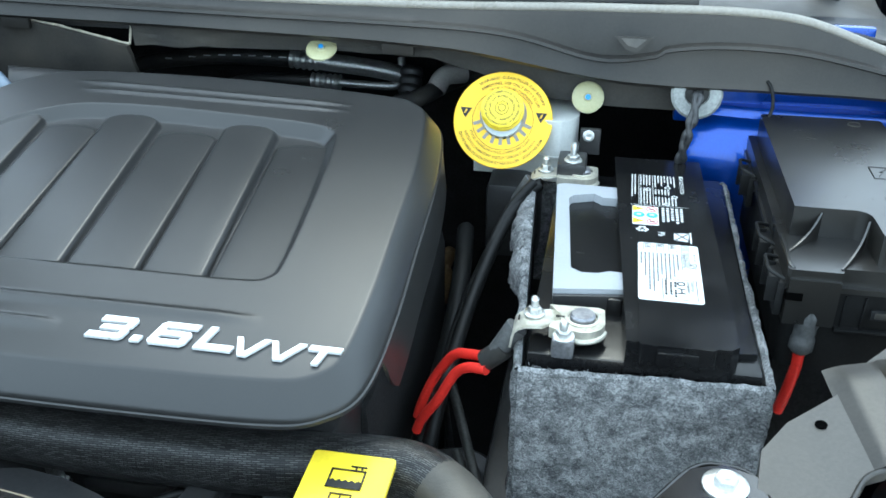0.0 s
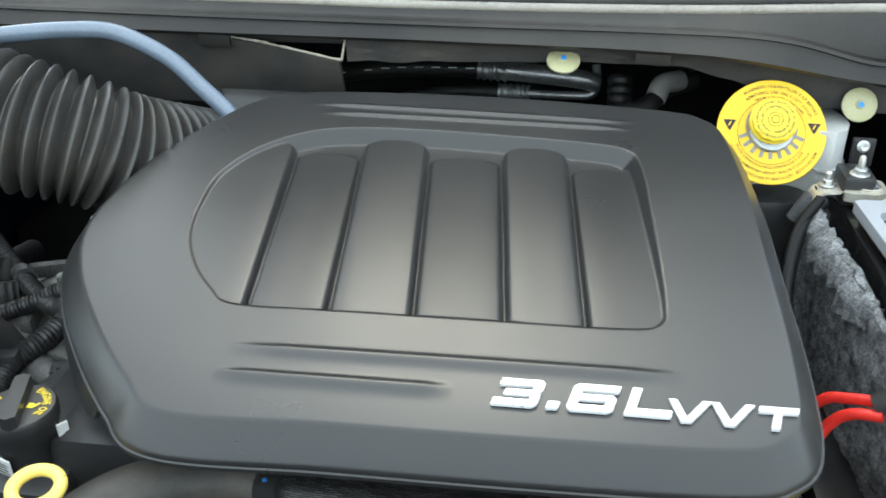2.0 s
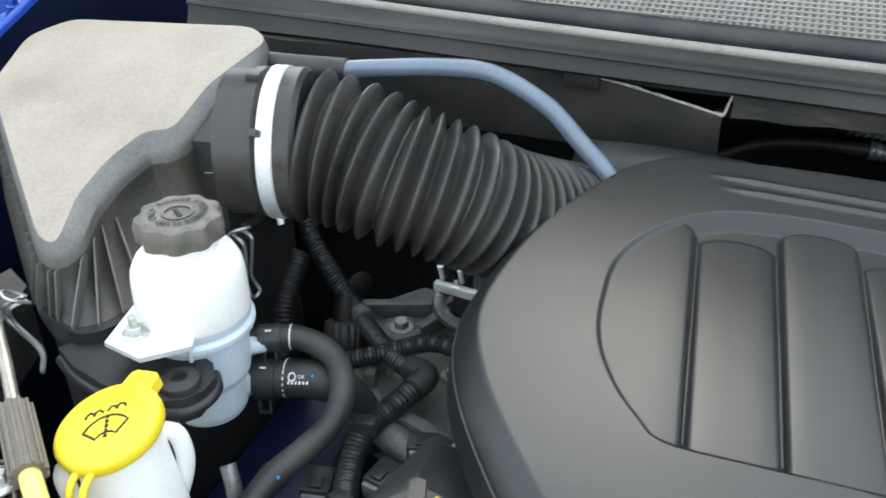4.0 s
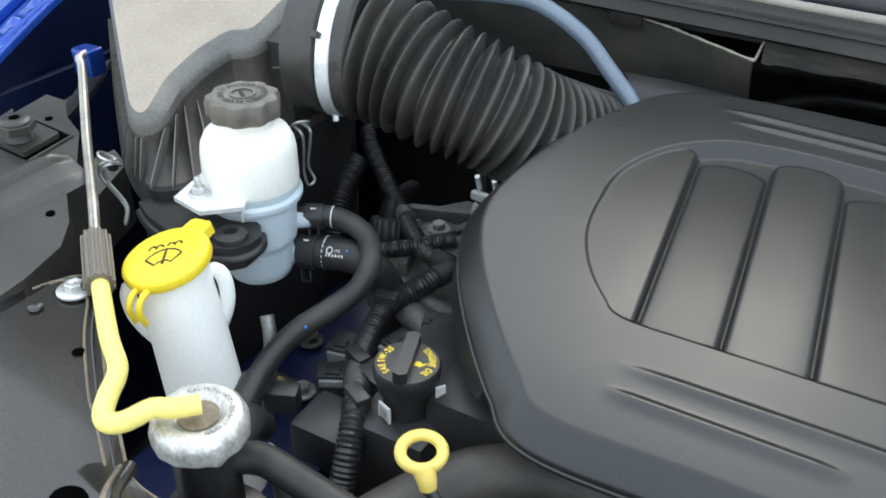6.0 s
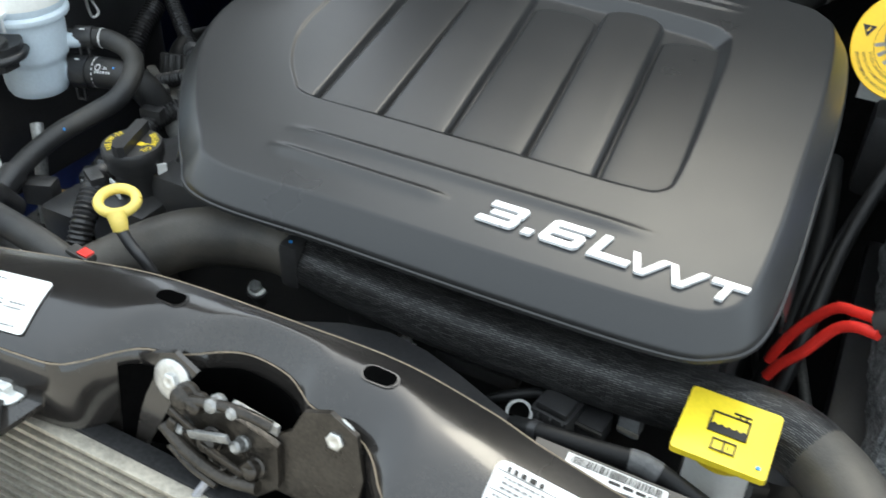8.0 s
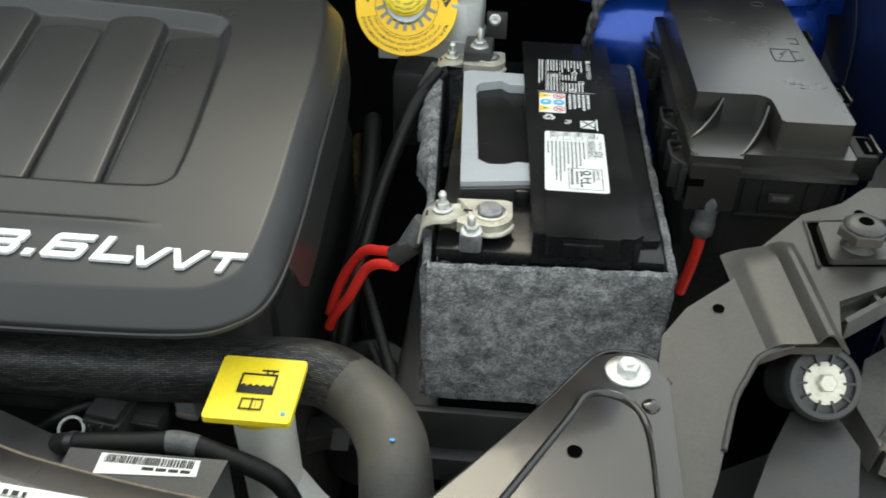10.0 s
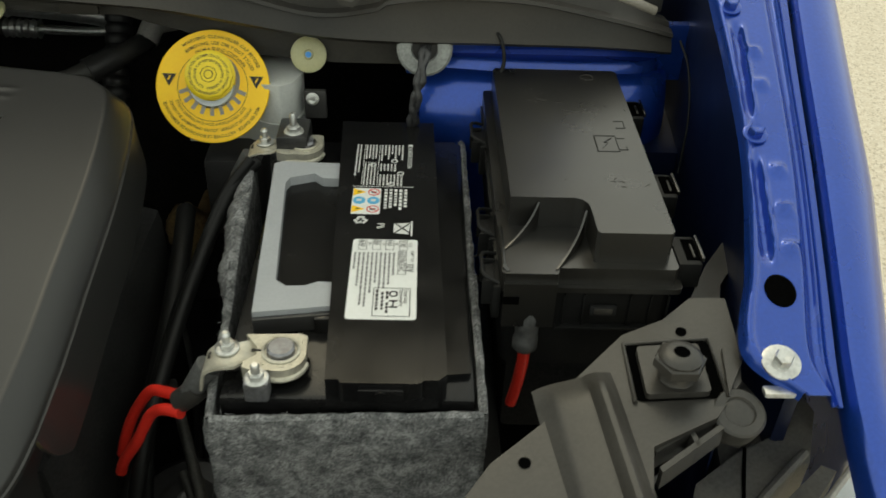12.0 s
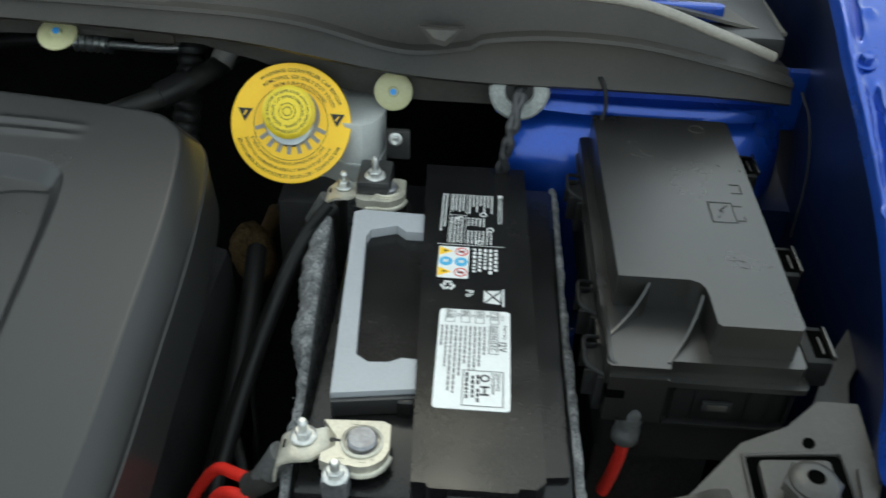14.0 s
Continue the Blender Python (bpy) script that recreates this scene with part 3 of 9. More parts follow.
def badge_glyph(c, h, t):
    """Advance and outline of one badge letter of height h and stroke t."""
    r = t * 0.45
    if c == "3":
        w, m = 0.0275, h / 2
        return w + 0.0065, [(0, 0), (w - r, 0), (w, r), (w, m - r * 0.7), (w - r * 0.7, m), (w, m + r * 0.7), (w, h - r), (w - r, h), (0, h), (0, h - t * 0.95), (w - t, h - t * 0.95), (w - t, m + t * 0.42),
                           (t * 0.9, m + t * 0.42), (t * 0.9, m - t * 0.42), (w - t, m - t * 0.42), (w - t, t * 0.95), (0, t * 0.95)]
    if c == ".":
        return 0.0118, [(0, 0), (0.0068, 0), (0.0068, t), (0, t)]
    if c == "6":
        w, m = 0.028, h * 0.62
        return w + 0.0075, [(0, 0.3 * h), (0, r), (r, 0), (w - r, 0), (w, r), (w, m - r), (w - r, m), (t, m), (t, h - t * 0.95), (w, h - t * 0.95), (w, h), (r, h), (0, h - r), (0, 0.3 * h + 0.0001),
                            (t, 0.3 * h + 0.0001), (t, m - t * 0.85), (w - t, m - t * 0.85), (w - t, t * 0.9), (t, t * 0.9), (t, 0.3 * h)]
    if c == "L":
        w = 0.0275
        return w, [(0, 0), (w, 0), (w, t * 0.95), (t, t * 0.95), (t, h), (0, h)]
    if c == "V":
        w, k = 0.0225, 0.0075
        return w + 0.003, [(k, 0), (k + t * 1.3, 0), (w, h), (w - t * 1.15, h), (k + t * 0.62, t * 0.75), (t * 1.0 - 0.003, h), (-0.003, h)]
    w = 0.023
    return w, [(w / 2 - t / 2, 0), (w / 2 + t / 2, 0), (w / 2 + t / 2, h - t * 0.95), (w, h - t * 0.95), (w, h), (0, h), (0, h - t * 0.95), (w / 2 - t / 2, h - t * 0.95)]


def build_cover():
    step = 0.0014
    # columns run along the rib lines
    knots = [(-0.62, -0.642)] + RIB_LINES + [(-0.018, -0.04)]
    cols = [np.linspace(a[0], b[0], round((b[0] - a[0]) / step), endpoint=False) for a, b in zip(knots, knots[1:])]
    gs, gy = np.meshgrid(np.concatenate(cols), np.arange(0.508, 0.95, step))
    gx = gs + np.interp(gs, [a for a, b in knots], [b - a for a, b in knots]) * (gy - 0.617) / 0.233
    d, nx, ny = outline_distance(gx, gy, COVER_OUT)
    r, _, _ = outline_distance(gx, gy, RECESS)
    z = cover_z(gx, gy)
    z = z - 0.0007 * np.clip(1 - d / 0.0025, 0, 1) ** 2 + crown(gx, gy)
    # raised flutes that fade out along their length
    for x0, x1, ya, yb, one in ((-0.45, -0.135, 0.914, 0.898, 0), (-0.437, -0.138, 0.897, 0.886, 0), (-0.42, -0.118, 0.575, 0.577, 1), (-0.42, -0.262, 0.551, 0.551, 1)):
        s = np.clip((gx - x0) / (x1 - x0), 0, 1)
        off = gy - (ya + (yb - ya) * s)
        fade = np.clip(np.minimum(s, 1 - s) * 8, 0, 1) * ((gx > x0) & (gx < x1))
        tail = np.where(off > 0, np.exp(-(off / 0.003) ** 2), np.exp(-(off / (0.0065 if one else 0.0035)) ** 2))
        z = z + (0.0016 if one else 0.0014) * fade * tail
    # ribs in the recess
    v = np.clip((gy - 0.617) / 0.24, 0, 1)
    edges = [xa + (xb - xa) * (gy - 0.617) / 0.233 for xa, xb in RIB_LINES]
    edges = [np.full(gx.shape, -0.52)] + edges + [np.full(gx.shape, -0.118)]
    rib = np.full(gx.shape, -0.02)
    ends = [0.855, 0.846, 0.863, 0.846, 0.858, 0.838]
    for k in range(6):
        mid, half = (edges[k] + edges[k + 1]) / 2, (edges[k + 1] - edges[k]) / 2
        u = (gx - mid) / half
        high = k % 2 == 0
        top = (-0.0006 - 0.0022 * v) if high else (-0.0012 - 0.0078 * v)
        if k in (0, 5):
            u = np.where((u < 0) if k == 0 else (u > 0), 0, u)
        top = top - 0.0012 * np.abs(u) ** 4 - 0.0085 * np.clip((np.abs(u) * half - half + 0.004) / 0.004, 0, 1) ** 2
        end = ends[k] - 0.012 * np.abs(u) ** 3
        top = top - 0.02 * np.clip((gy - end + 0.010) / 0.014, 0, 1.4) ** 2
        rib = np.where((gx >= edges[k]) & (gx < edges[k + 1]), top, rib)
    floor = -np.minimum(0.0105, np.maximum(r, 0) * 0.9)
    inner = np.maximum(floor, np.minimum(rib, -np.minimum(r * 0.3, 0.0006)))
    z = np.where(r > 0, z + inner, z)
    # outside points next to the edge move on to it
    near = (d <= 0) & (d > -step * 1.5)
    gx, gy = np.where(near, nx, gx), np.where(near, ny, gy)
    z = np.where(near, cover_z(gx, gy) - 0.0007 + crown(gx, gy), z)
    ok = d > -step * 1.5
    idx = -np.ones(gx.shape, int)
    idx[ok] = np.arange(ok.sum())
    verts = np.stack([gx[ok], gy[ok], z[ok]], -1)
    use = ok[:-1, :-1] & ok[1:, :-1] & ok[:-1, 1:] & ok[1:, 1:]
    some = (d[:-1, :-1] > 0) | (d[1:, :-1] > 0) | (d[:-1, 1:] > 0) | (d[1:, 1:] > 0)
    a = np.argwhere(use & some)
    faces = np.stack([idx[a[:, 0], a[:, 1]], idx[a[:, 0], a[:, 1] + 1], idx[a[:, 0] + 1, a[:, 1] + 1], idx[a[:, 0] + 1, a[:, 1]]], -1)
    top = thing("engine_cover", (-0.31, 0.72, 0.93), "dark grey moulded plastic engine cover with six sunken ribs", "engine cover")
    org = np.array(ORG[top])
    me = bpy.data.meshes.new("top_panel")
    me.from_pydata((verts - org).tolist(), [], faces.tolist())
    me.materials.append(COVER)
    me.shade_smooth()
    ob = new("top_panel", me)
    ob.parent = top
    # rolled rim and skirt round the outline
    c = COVER_OUT
    t = np.roll(c, -1, axis=0) - np.roll(c, 1, axis=0)
    out = np.stack([t[:, 1], -t[:, 0]], -1) / np.hypot(t[:, 0], t[:, 1])[:, None]
    level = lambda q: cover_z(q[:, 0], q[:, 1]) + crown(c[:, 0], c[:, 1])
    ring = lambda q, z: [(*xy, h) for xy, h in zip(q.tolist(), z.tolist())] + [(*q[0].tolist(), float(z[0]))]
    rows = [ring(c + off * out, level(c) - drop) for off, drop in ((0, 0.0007), (0.0012, 0.0018), (0.0146, 0.0186), (0.016, 0.0212), (0.0162, 0.0235))]
    part("chamfer", sheet(rows), COVER, top)
    rows = [ring(c + off * out, level(c) - drop) for off, drop in ((0.0162, 0.0232), (0.0176, 0.0238), (0.0178, 0.0262), (0.0165, 0.0268))]
    part("lip", sheet(rows), COVER, top)
    # side walls hang down behind an arched notch at either front corner
    for name, x0, x1, y0, low in (("right_skirt", -0.12, 0.0, 0.578, 0.073), ("left_skirt", -0.7, -0.44, 0.546, 0.05)):
        keep = [i for i in range(len(c)) if x0 < c[i][0] < x1 and c[i][1] > y0]
        gap = [k for k in range(len(keep)) if keep[k] - keep[k - 1] != 1]
        k0 = gap[-1] if gap else 0
        keep = keep[k0:] + keep[:k0]
        rows = []
        for v in (0, 0.15, 0.4, 0.7, 1.0):
            row = []
            for i in keep:
                q = c[i] + (0.0166 + 0.0045 * v) * out[i]
                fall = 0.0225 + (low - 0.0225) * v * min(1.0, max(0.04, (c[i][1] - y0) / 0.03)) ** 0.5
                row.append((q[0], q[1], cover_z(q[0], q[1]) - fall))
            rows.append(row)
        part(name, sheet(rows, thick=0.002), COVER, top, "deep side wall of the cover")
    # badge letters: wide square italics
    for text, high, x, y, t in (("3.6L", 0.0222, -0.2373, 0.5388, 0.0056), ("VVT", 0.0175, -0.13, 0.5368, 0.0046)):
        for c in text:
            wide, pts = badge_glyph(c, high, t)
            o = Vector((x, y, cover_z(x, y) + float(crown(x, y)) + 0.0006))
            m = Matrix(((1, 0.27, 0, o.x), (0, 1, 0, o.y), (0, 0.155, 1, o.z), (0, 0, 0, 1)))
            part("badge_letter", prism(pts, 0, 0.0022, 0.0004, m=m, seg=1), SILVER, top, "raised silver badge letter", smooth=False)
            x += wide
    return top


build_cover()


# ---- battery ----
def battery():
    b = thing("battery", (0.155, 0.8, 0.76), "black car battery with grey handle and white printed label", "battery")
    part("case", box((0.155, 0.806, 0.85), (0.166, 0.345, 0.17), 0.006), GLOSS, b)
    part("lid", box((0.155, 0.806, 0.932), (0.174, 0.352, 0.024), 0.004), GLOSS, b)
    r = prism([(0.141, 0.627), (0.216, 0.627), (0.222, 0.633), (0.214, 0.982), (0.126, 0.982)], 0.938, 0.966, 0.003)
    part("raised_lid", r, GLOSS, b)
    part("lid_plate", prism(rrect(0.15, 0.6225, 0.206, 0.972, 0.004), 0.95, 0.9672, 0.0012), GLOSS, b)
    part("lid_catch", box((0.178, 0.6215, 0.957), (0.03, 0.004, 0.012), 0.001), GLOSS, b)
    part("plug", lathe([(0.0045, 0), (0.0045, 0.003), (0.002, 0.003)], (0.178, 0.6205, 0.9585), (0, -1, 0), 16), GLOSS, b)
    part("side_step", prism([(0.222, 0.65), (0.239, 0.652), (0.236, 0.975), (0.215, 0.975)], 0.94, 0.949, 0.002), GLOSS, b)
    part("handle_bed", prism([(0.088, 0.7), (0.142, 0.7), (0.135, 0.905), (0.076, 0.905)], 0.938, 0.9545, 0.004), GLOSS, b)
    part("handle_post", box((0.132, 0.702, 0.947), (0.012, 0.012, 0.022), 0.002), GLOSS, b)
    h = [(0.082, 0.697), (0.141, 0.706), (0.1405, 0.733), (0.126, 0.734), (0.117, 0.729), (0.103, 0.728), (0.094, 0.735), (0.084, 0.872), (0.087, 0.881),
         (0.108, 0.889), (0.116, 0.881), (0.134, 0.881), (0.132, 0.907), (0.077, 0.909), (0.07, 0.905)]
    part("handle", prism(h, 0.952, 0.963, 0.0022, seg=2), HANDLE, b, "light grey folding handle")
    part("handle_edge", box((0.111, 0.6985, 0.952), (0.058, 0.004, 0.014), 0.001, Matrix.Rotation(0.15, 4, "Z")), BLACK, b)
    # white label, read from the battery's front end
    lab = part("label", prism(rrect(0.1495, 0.686, 0.2005, 0.7835, 0.003), 0.9672, 0.9676), LABEL, b, "white printed label")
    down, east = (0, -1, 0), (1, 0, 0)
    zt = 0.9679
    pl = lambda x, y: flat((x, y, zt), down, east)
    ink = bmesh.new()
    letters("12V", 0.0078, pl(0.1925, 0.7505), ink, 0.85, bold=0.01)
    letters("PART NO.", 0.0036, pl(0.1955, 0.768), ink, 0.85)
    letters("56029635AC", 0.0066, pl(0.1865, 0.7665), ink, 0.62, bold=0.005)
    for word, unit, x in (("730", "CCA", 0.1872), ("140", "RC", 0.1765), ("80", "Ah", 0.1662), ("630", "EN", 0.1552)):
        letters(word, 0.0064, pl(x, 0.7812), ink, 0.85)
        letters(unit, 0.003, pl(x + 0.0068, 0.7785), ink, 0.85)
    letters("Seguran\u00e7a", 0.0042, pl(0.1915, 0.7195), ink, 0.85, bold=0.005)
    letters("Desempenho", 0.0042, pl(0.188, 0.7195), ink, 0.8, bold=0.005)
    part("print", ink, INK, lab, smooth=False)

    def outline(t, q, w, h, e=0.0004):
        """A thin printed frame of size w by h on the place q."""
        for u, v, a, b in ((0, 0, w, e), (0, h - e, w, e), (0, 0, e, h), (w - e, 0, e, h)):
            t.faces.new([t.verts.new(q(c, d)) for c, d in ((u, v), (u + a, v), (u + a, v + b), (u, v + b))])

    ink = bmesh.new()
    for x in (0.1541, 0.1651, 0.1754, 0.1861):
        outline(ink, pl(x, 0.7822), 0.0132, 0.0066)
    outline(ink, pl(0.1855, 0.7675), 0.0295, 0.0066)
    outline(ink, pl(0.1685, 0.7215), 0.0325, 0.0275, 0.0006)
    part("frame_print", ink, INK, lab, smooth=False)
    bars(pl(0.1515, 0.7655), [(0.0, 0.00335 * i, (0.022, 0.042, 0.066, 0.066, 0.05, 0.038, 0.044, 0.044, 0.042, 0.03)[i]) for i in range(10)], 0.0014, lab, FINEINK, seed=4, words=(3, 8))
    bars(pl(0.1705, 0.7195), [(0.0, 0.0, 0.026), (0.003, 0.004, 0.02), (0.002, 0.0075, 0.01), (0.015, 0.0075, 0.012)], 0.0018, lab, INK, seed=6, words=(2, 5))
    mark = bmesh.new()
    lathe([(0.0022, 0), (0.0034, 0), (0.0034, 0.0002), (0.0022, 0.0002), (0.0022, 0)], (0.1835, 0.7145, zt), n=20, close=False, bm=mark)
    box((0.1835, 0.703, zt), (0.0012, 0.008, 0.0002), 0, None, mark)
    box((0.1835, 0.6995, zt), (0.0062, 0.0014, 0.0002), 0, None, mark)
    box((0.1835, 0.7065, zt), (0.0062, 0.0014, 0.0002), 0, None, mark)
    part("approval_mark", mark, INK, lab)
    # white print straight on the lid
    ink = bmesh.new()
    letters("DANGER/POISON", 0.0056, pl(0.1905, 0.931), ink, 0.78, bold=0.012)
    box((0.1925, 0.9335, zt), (0.004, 0.003, 0.0002), 0, None, ink)
    letters("Pb", 0.0082, pl(0.1675, 0.8055), ink, 0.9, bold=0.02)
    part("white_print", ink, WHITEINK, b, "white warning print", smooth=False)
    bars(pl(0.1435, 0.9335), [(0, 0.0029 * i, 0.056 - 0.006 * i) for i in range(2)], 0.0014, b, WHITEINK, "white_print", 11, (2, 5))
    bars(pl(0.152, 0.9335), [(0, 0.0029 * i, 0.026) for i in range(4)] + [(0.034, 0.0029 * i, 0.036) for i in range(4)], 0.0014, b, WHITEINK, "white_print", 12, (2, 5))
    bars(pl(0.166, 0.9335), [(0, 0.0031 * i, (0.028, 0.018, 0.026, 0.016)[i % 4]) for i in range(7)] + [(0.034, 0.0031 * i, 0.012) for i in range(5)] + [(0.052, 0.0031 * i, 0.018) for i in range(7)], 0.0015, b, WHITEINK, "white_print", 15, (2, 4))
    bars(pl(0.1715, 0.8575), [(0, 0.0042 * i, 0.034 - 0.004 * (i % 3)) for i in range(5)], 0.0026, b, WHITEINK, "white_print", 13, (1.5, 3.5))
    for cx, cy in ((0.1785, 0.905), (0.1845, 0.884), (0.1765, 0.866), (0.1595, 0.898)):
        part("pictogram", lathe([(0.002, 0), (0.0031, 0), (0.0031, 0.0002), (0.002, 0.0002), (0.002, 0)], (cx, cy, zt - 0.0002), n=14, close=False), WHITEINK, b)
    rule = bmesh.new()
    for x, y, w, l in ((0.1425, 0.8615, 0.054, 0.0007), (0.1505, 0.934, 0.0005, -0.07), (0.164, 0.934, 0.0005, -0.07), (0.1505, 0.9025, 0.0135, 0.0005)):
        z = zt - 0.0003
        rule.faces.new([rule.verts.new(p) for p in ((x, y, z), (x + w, y, z), (x + w, y + l, z), (x, y + l, z))])
    part("rule", rule, WHITEINK, b, smooth=False)
    panel = part("pictogram_panel", prism(rrect(0.1445, 0.8195, 0.1685, 0.859, 0.0015), 0.9672, 0.9676), LABEL, b, "white panel of coloured safety pictograms")
    for i, x in enumerate((0.1505, 0.1625)):
        for j, y in enumerate((0.8265, 0.8395, 0.8525)):
            if i == 0 and j != 1:
                tri = prism([(x - 0.0055, y - 0.0052), (x + 0.005, y), (x - 0.0055, y + 0.0052)], 0.9676, 0.968)
                part("warning_triangle", tri, DISC, panel)
                tri = prism([(x - 0.002, y - 0.0012), (x + 0.002, y), (x - 0.002, y + 0.0012)], 0.968, 0.9682)
                part("mark", tri, INK, panel)
            elif j == 1:
                part("blue_disc", prism(ellipse(x, y, 0.0052, 0.0054), 0.9676, 0.968), CYAN, panel)
                part("mark", box((x, y, 0.9681), (0.004, 0.003, 0.0003)), WHITEINK, panel)
            else:
                ring = lathe([(0.0043, 0), (0.0052, 0), (0.0052, 0.0003), (0.0043, 0.0003), (0.0043, 0)], (x, y, 0.9676), n=24, close=False)
                box((x, y, 0.9678), (0.0008, 0.0095, 0.0003), 0, Matrix.Rotation(0.8, 4, "Z"), ring)
                part("ban_ring", ring, REDINK, panel)
                part("mark", box((x, y, 0.9677), (0.0045, 0.0025, 0.0002)), INK, panel)
    rec = bmesh.new()
    for k in range(3):
        a = radians(90 + 120 * k)
        box((0.1535 + 0.0042 * math.cos(a), 0.8105 + 0.0042 * math.sin(a), 0.9674), (0.006, 0.002, 0.0004), 0, Matrix.Rotation(a + 1.57, 4, "Z"), rec)
        box((0.1535 + 0.003 * math.cos(a + 1), 0.8105 + 0.003 * math.sin(a + 1), 0.9674), (0.003, 0.002, 0.0004), 0, Matrix.Rotation(a + 0.5, 4, "Z"), rec)
    part("recycling_mark", rec, WHITEINK, b)
    bin_ = prism([(0.181, 0.793), (0.193, 0.7915), (0.1945, 0.8075), (0.181, 0.806)], 0.9672, 0.9676)
    box((0.1955, 0.7995, 0.9674), (0.0014, 0.02, 0.0004), 0, None, bin_)
    part("bin_mark", bin_, WHITEINK, b)
    cr = box((0.188, 0.7995, 0.9677), (0.02, 0.0011, 0.0004), 0, Matrix.Rotation(0.85, 4, "Z"))
    box((0.188, 0.7995, 0.9677), (0.02, 0.0011, 0.0004), 0, Matrix.Rotation(-0.85, 4, "Z"), cr)
    part("cross_mark", cr, INK, b)
    # posts
    for y, x in ((0.659, 0.108), (0.945, 0.0925)):
        part("post", lathe([(0.0105, 0), (0.0098, 0.022), (0.0085, 0.0235), (0.004, 0.0235)], (x, y, 0.942), n=24), LEAD, b, "round lead post")
    return b


battery()


def clamp(x, y, label, front):
    """A stamped battery clamp round a post, with its slot, bent strap, nuts and crimped cable end."""
    c = thing("battery_clamp", (x, y, 0.944), label, "battery clamp", "battery clamps")
    at = lambda pts: [(x + u, y + v) for u, v in pts]
    jaw = [(-0.0265, 0.017), (0.0115, 0.0185), (0.0165, 0.016)] + [(0.0175 * math.cos(radians(a)), 0.0175 * math.sin(radians(a)) - 0.002) for a in range(-5, -111, -15)][:] + [(-0.016, -0.0195), (-0.0245, -0.016), (-0.0245, -0.0105), (-0.0165, -0.004), (-0.0165, 0.0035)]
    part("jaw", prism(at(jaw)[::-1], 0.9515, 0.9605, 0.0013, seg=2), NICKEL, c)
    part("rolled_edge", tube([(x + u, y + v, 0.952) for u, v in jaw[3:12]], 0.0022, 8), NICKEL, c)
    part("collar", lathe([(0.0112, 0), (0.0135, 0), (0.0135, 0.0016), (0.0118, 0.0022), (0.0112, 0.0016), (0.0112, 0)], (x, y, 0.9603), n=28, close=False), NICKEL, c)
    part("slot", box((x - 0.0155, y + 0.0005, 0.9607), (0.008, 0.0016, 0.0006)), INK, c)
    part("slot_eye", lathe([(0.0018, 0), (0.0018, 0.0005)], (x - 0.019, y + 0.0005, 0.9604), n=12), INK, c)
    marks = bmesh.new()
    for u, v, w, h in ((-0.012, -0.0135, 0.001, 0.005), (-0.012, -0.0135, 0.005, 0.001), (0.002, -0.0155, 0.004, 0.0008), (0.008, -0.013, 0.003, 0.0008), (0.0135, 0.011, 0.0008, 0.004), (-0.006, 0.0145, 0.004, 0.0008)):
        box((x + u, y + v, 0.9608), (w, h, 0.0006), 0, None, marks)
    part("stamped_print", marks, NICKEL, c)
    strap = []
    for s, dz in ((-0.017, -0.0065), (-0.024, -0.003), (-0.03, -0.0015), (-0.042, -0.002), (-0.0485, -0.003), (-0.052, -0.0065), (-0.0535, -0.013), (-0.0545, -0.021)):
        wide = 0.0105 if s > -0.028 else 0.0125
        mid = 0.0035 - 0.2 * (s + 0.017) * -1 if s > -0.03 else -0.0035 + 0.1 * (s + 0.03)
        strap.append([(x + s, y + mid + wide * k / 3, 0.9605 + dz + (0.0012 if abs(k) == 3 and s > -0.045 else 0)) for k in range(-3, 4)])
    part("strap", sheet(strap, thick=0.0018), NICKEL, c, "bent plated strap")
    part("strap_slot", box((x - 0.0487, y - 0.003, 0.9585), (0.0012, 0.006, 0.0012)), INK, c)
    bx, by = x - 0.0375, y + 0.003
    hexbolt((bx, by, 0.9595), (0, 0, 1), 0.0052, c, 1.65)
    part("stud", lathe([(0.003, 0), (0.003, 0.0105), (0.0034, 0.0112), (0.003, 0.0119), (0.002, 0.0135)], (bx, by, 0.961), n=12), ZINC, c)
    if front:
        tx, ty = x - 0.013, y - 0.026
        part("bolt_block", box((tx, ty, 0.952), (0.017, 0.014, 0.017), 0.003), LEAD, c)
        hexbolt((tx, ty, 0.9595), (0, -0.08, 1), 0.0055, c, 1.5)
        part("stud", lathe([(0.0032, 0), (0.0032, 0.011), (0.002, 0.0125)], (tx, ty, 0.961), (0, -0.08, 1), 12), ZINC, c)
    part("cable_end", tube([(x - 0.05, y - 0.004, 0.95), (x - 0.057, y - 0.0055, 0.939), (x - 0.066, y - 0.006, 0.924)], lambda g, t: 0.0092 - 0.0015 * g / t, 16, 0.003), SLEEVE, c, "grey heat-shrunk cable end")
    return c


clamp(0.108, 0.659, "dull nickel-plated battery clamp on the front post", True)
clamp(0.0925, 0.945, "dull nickel-plated battery clamp on the rear post", False)


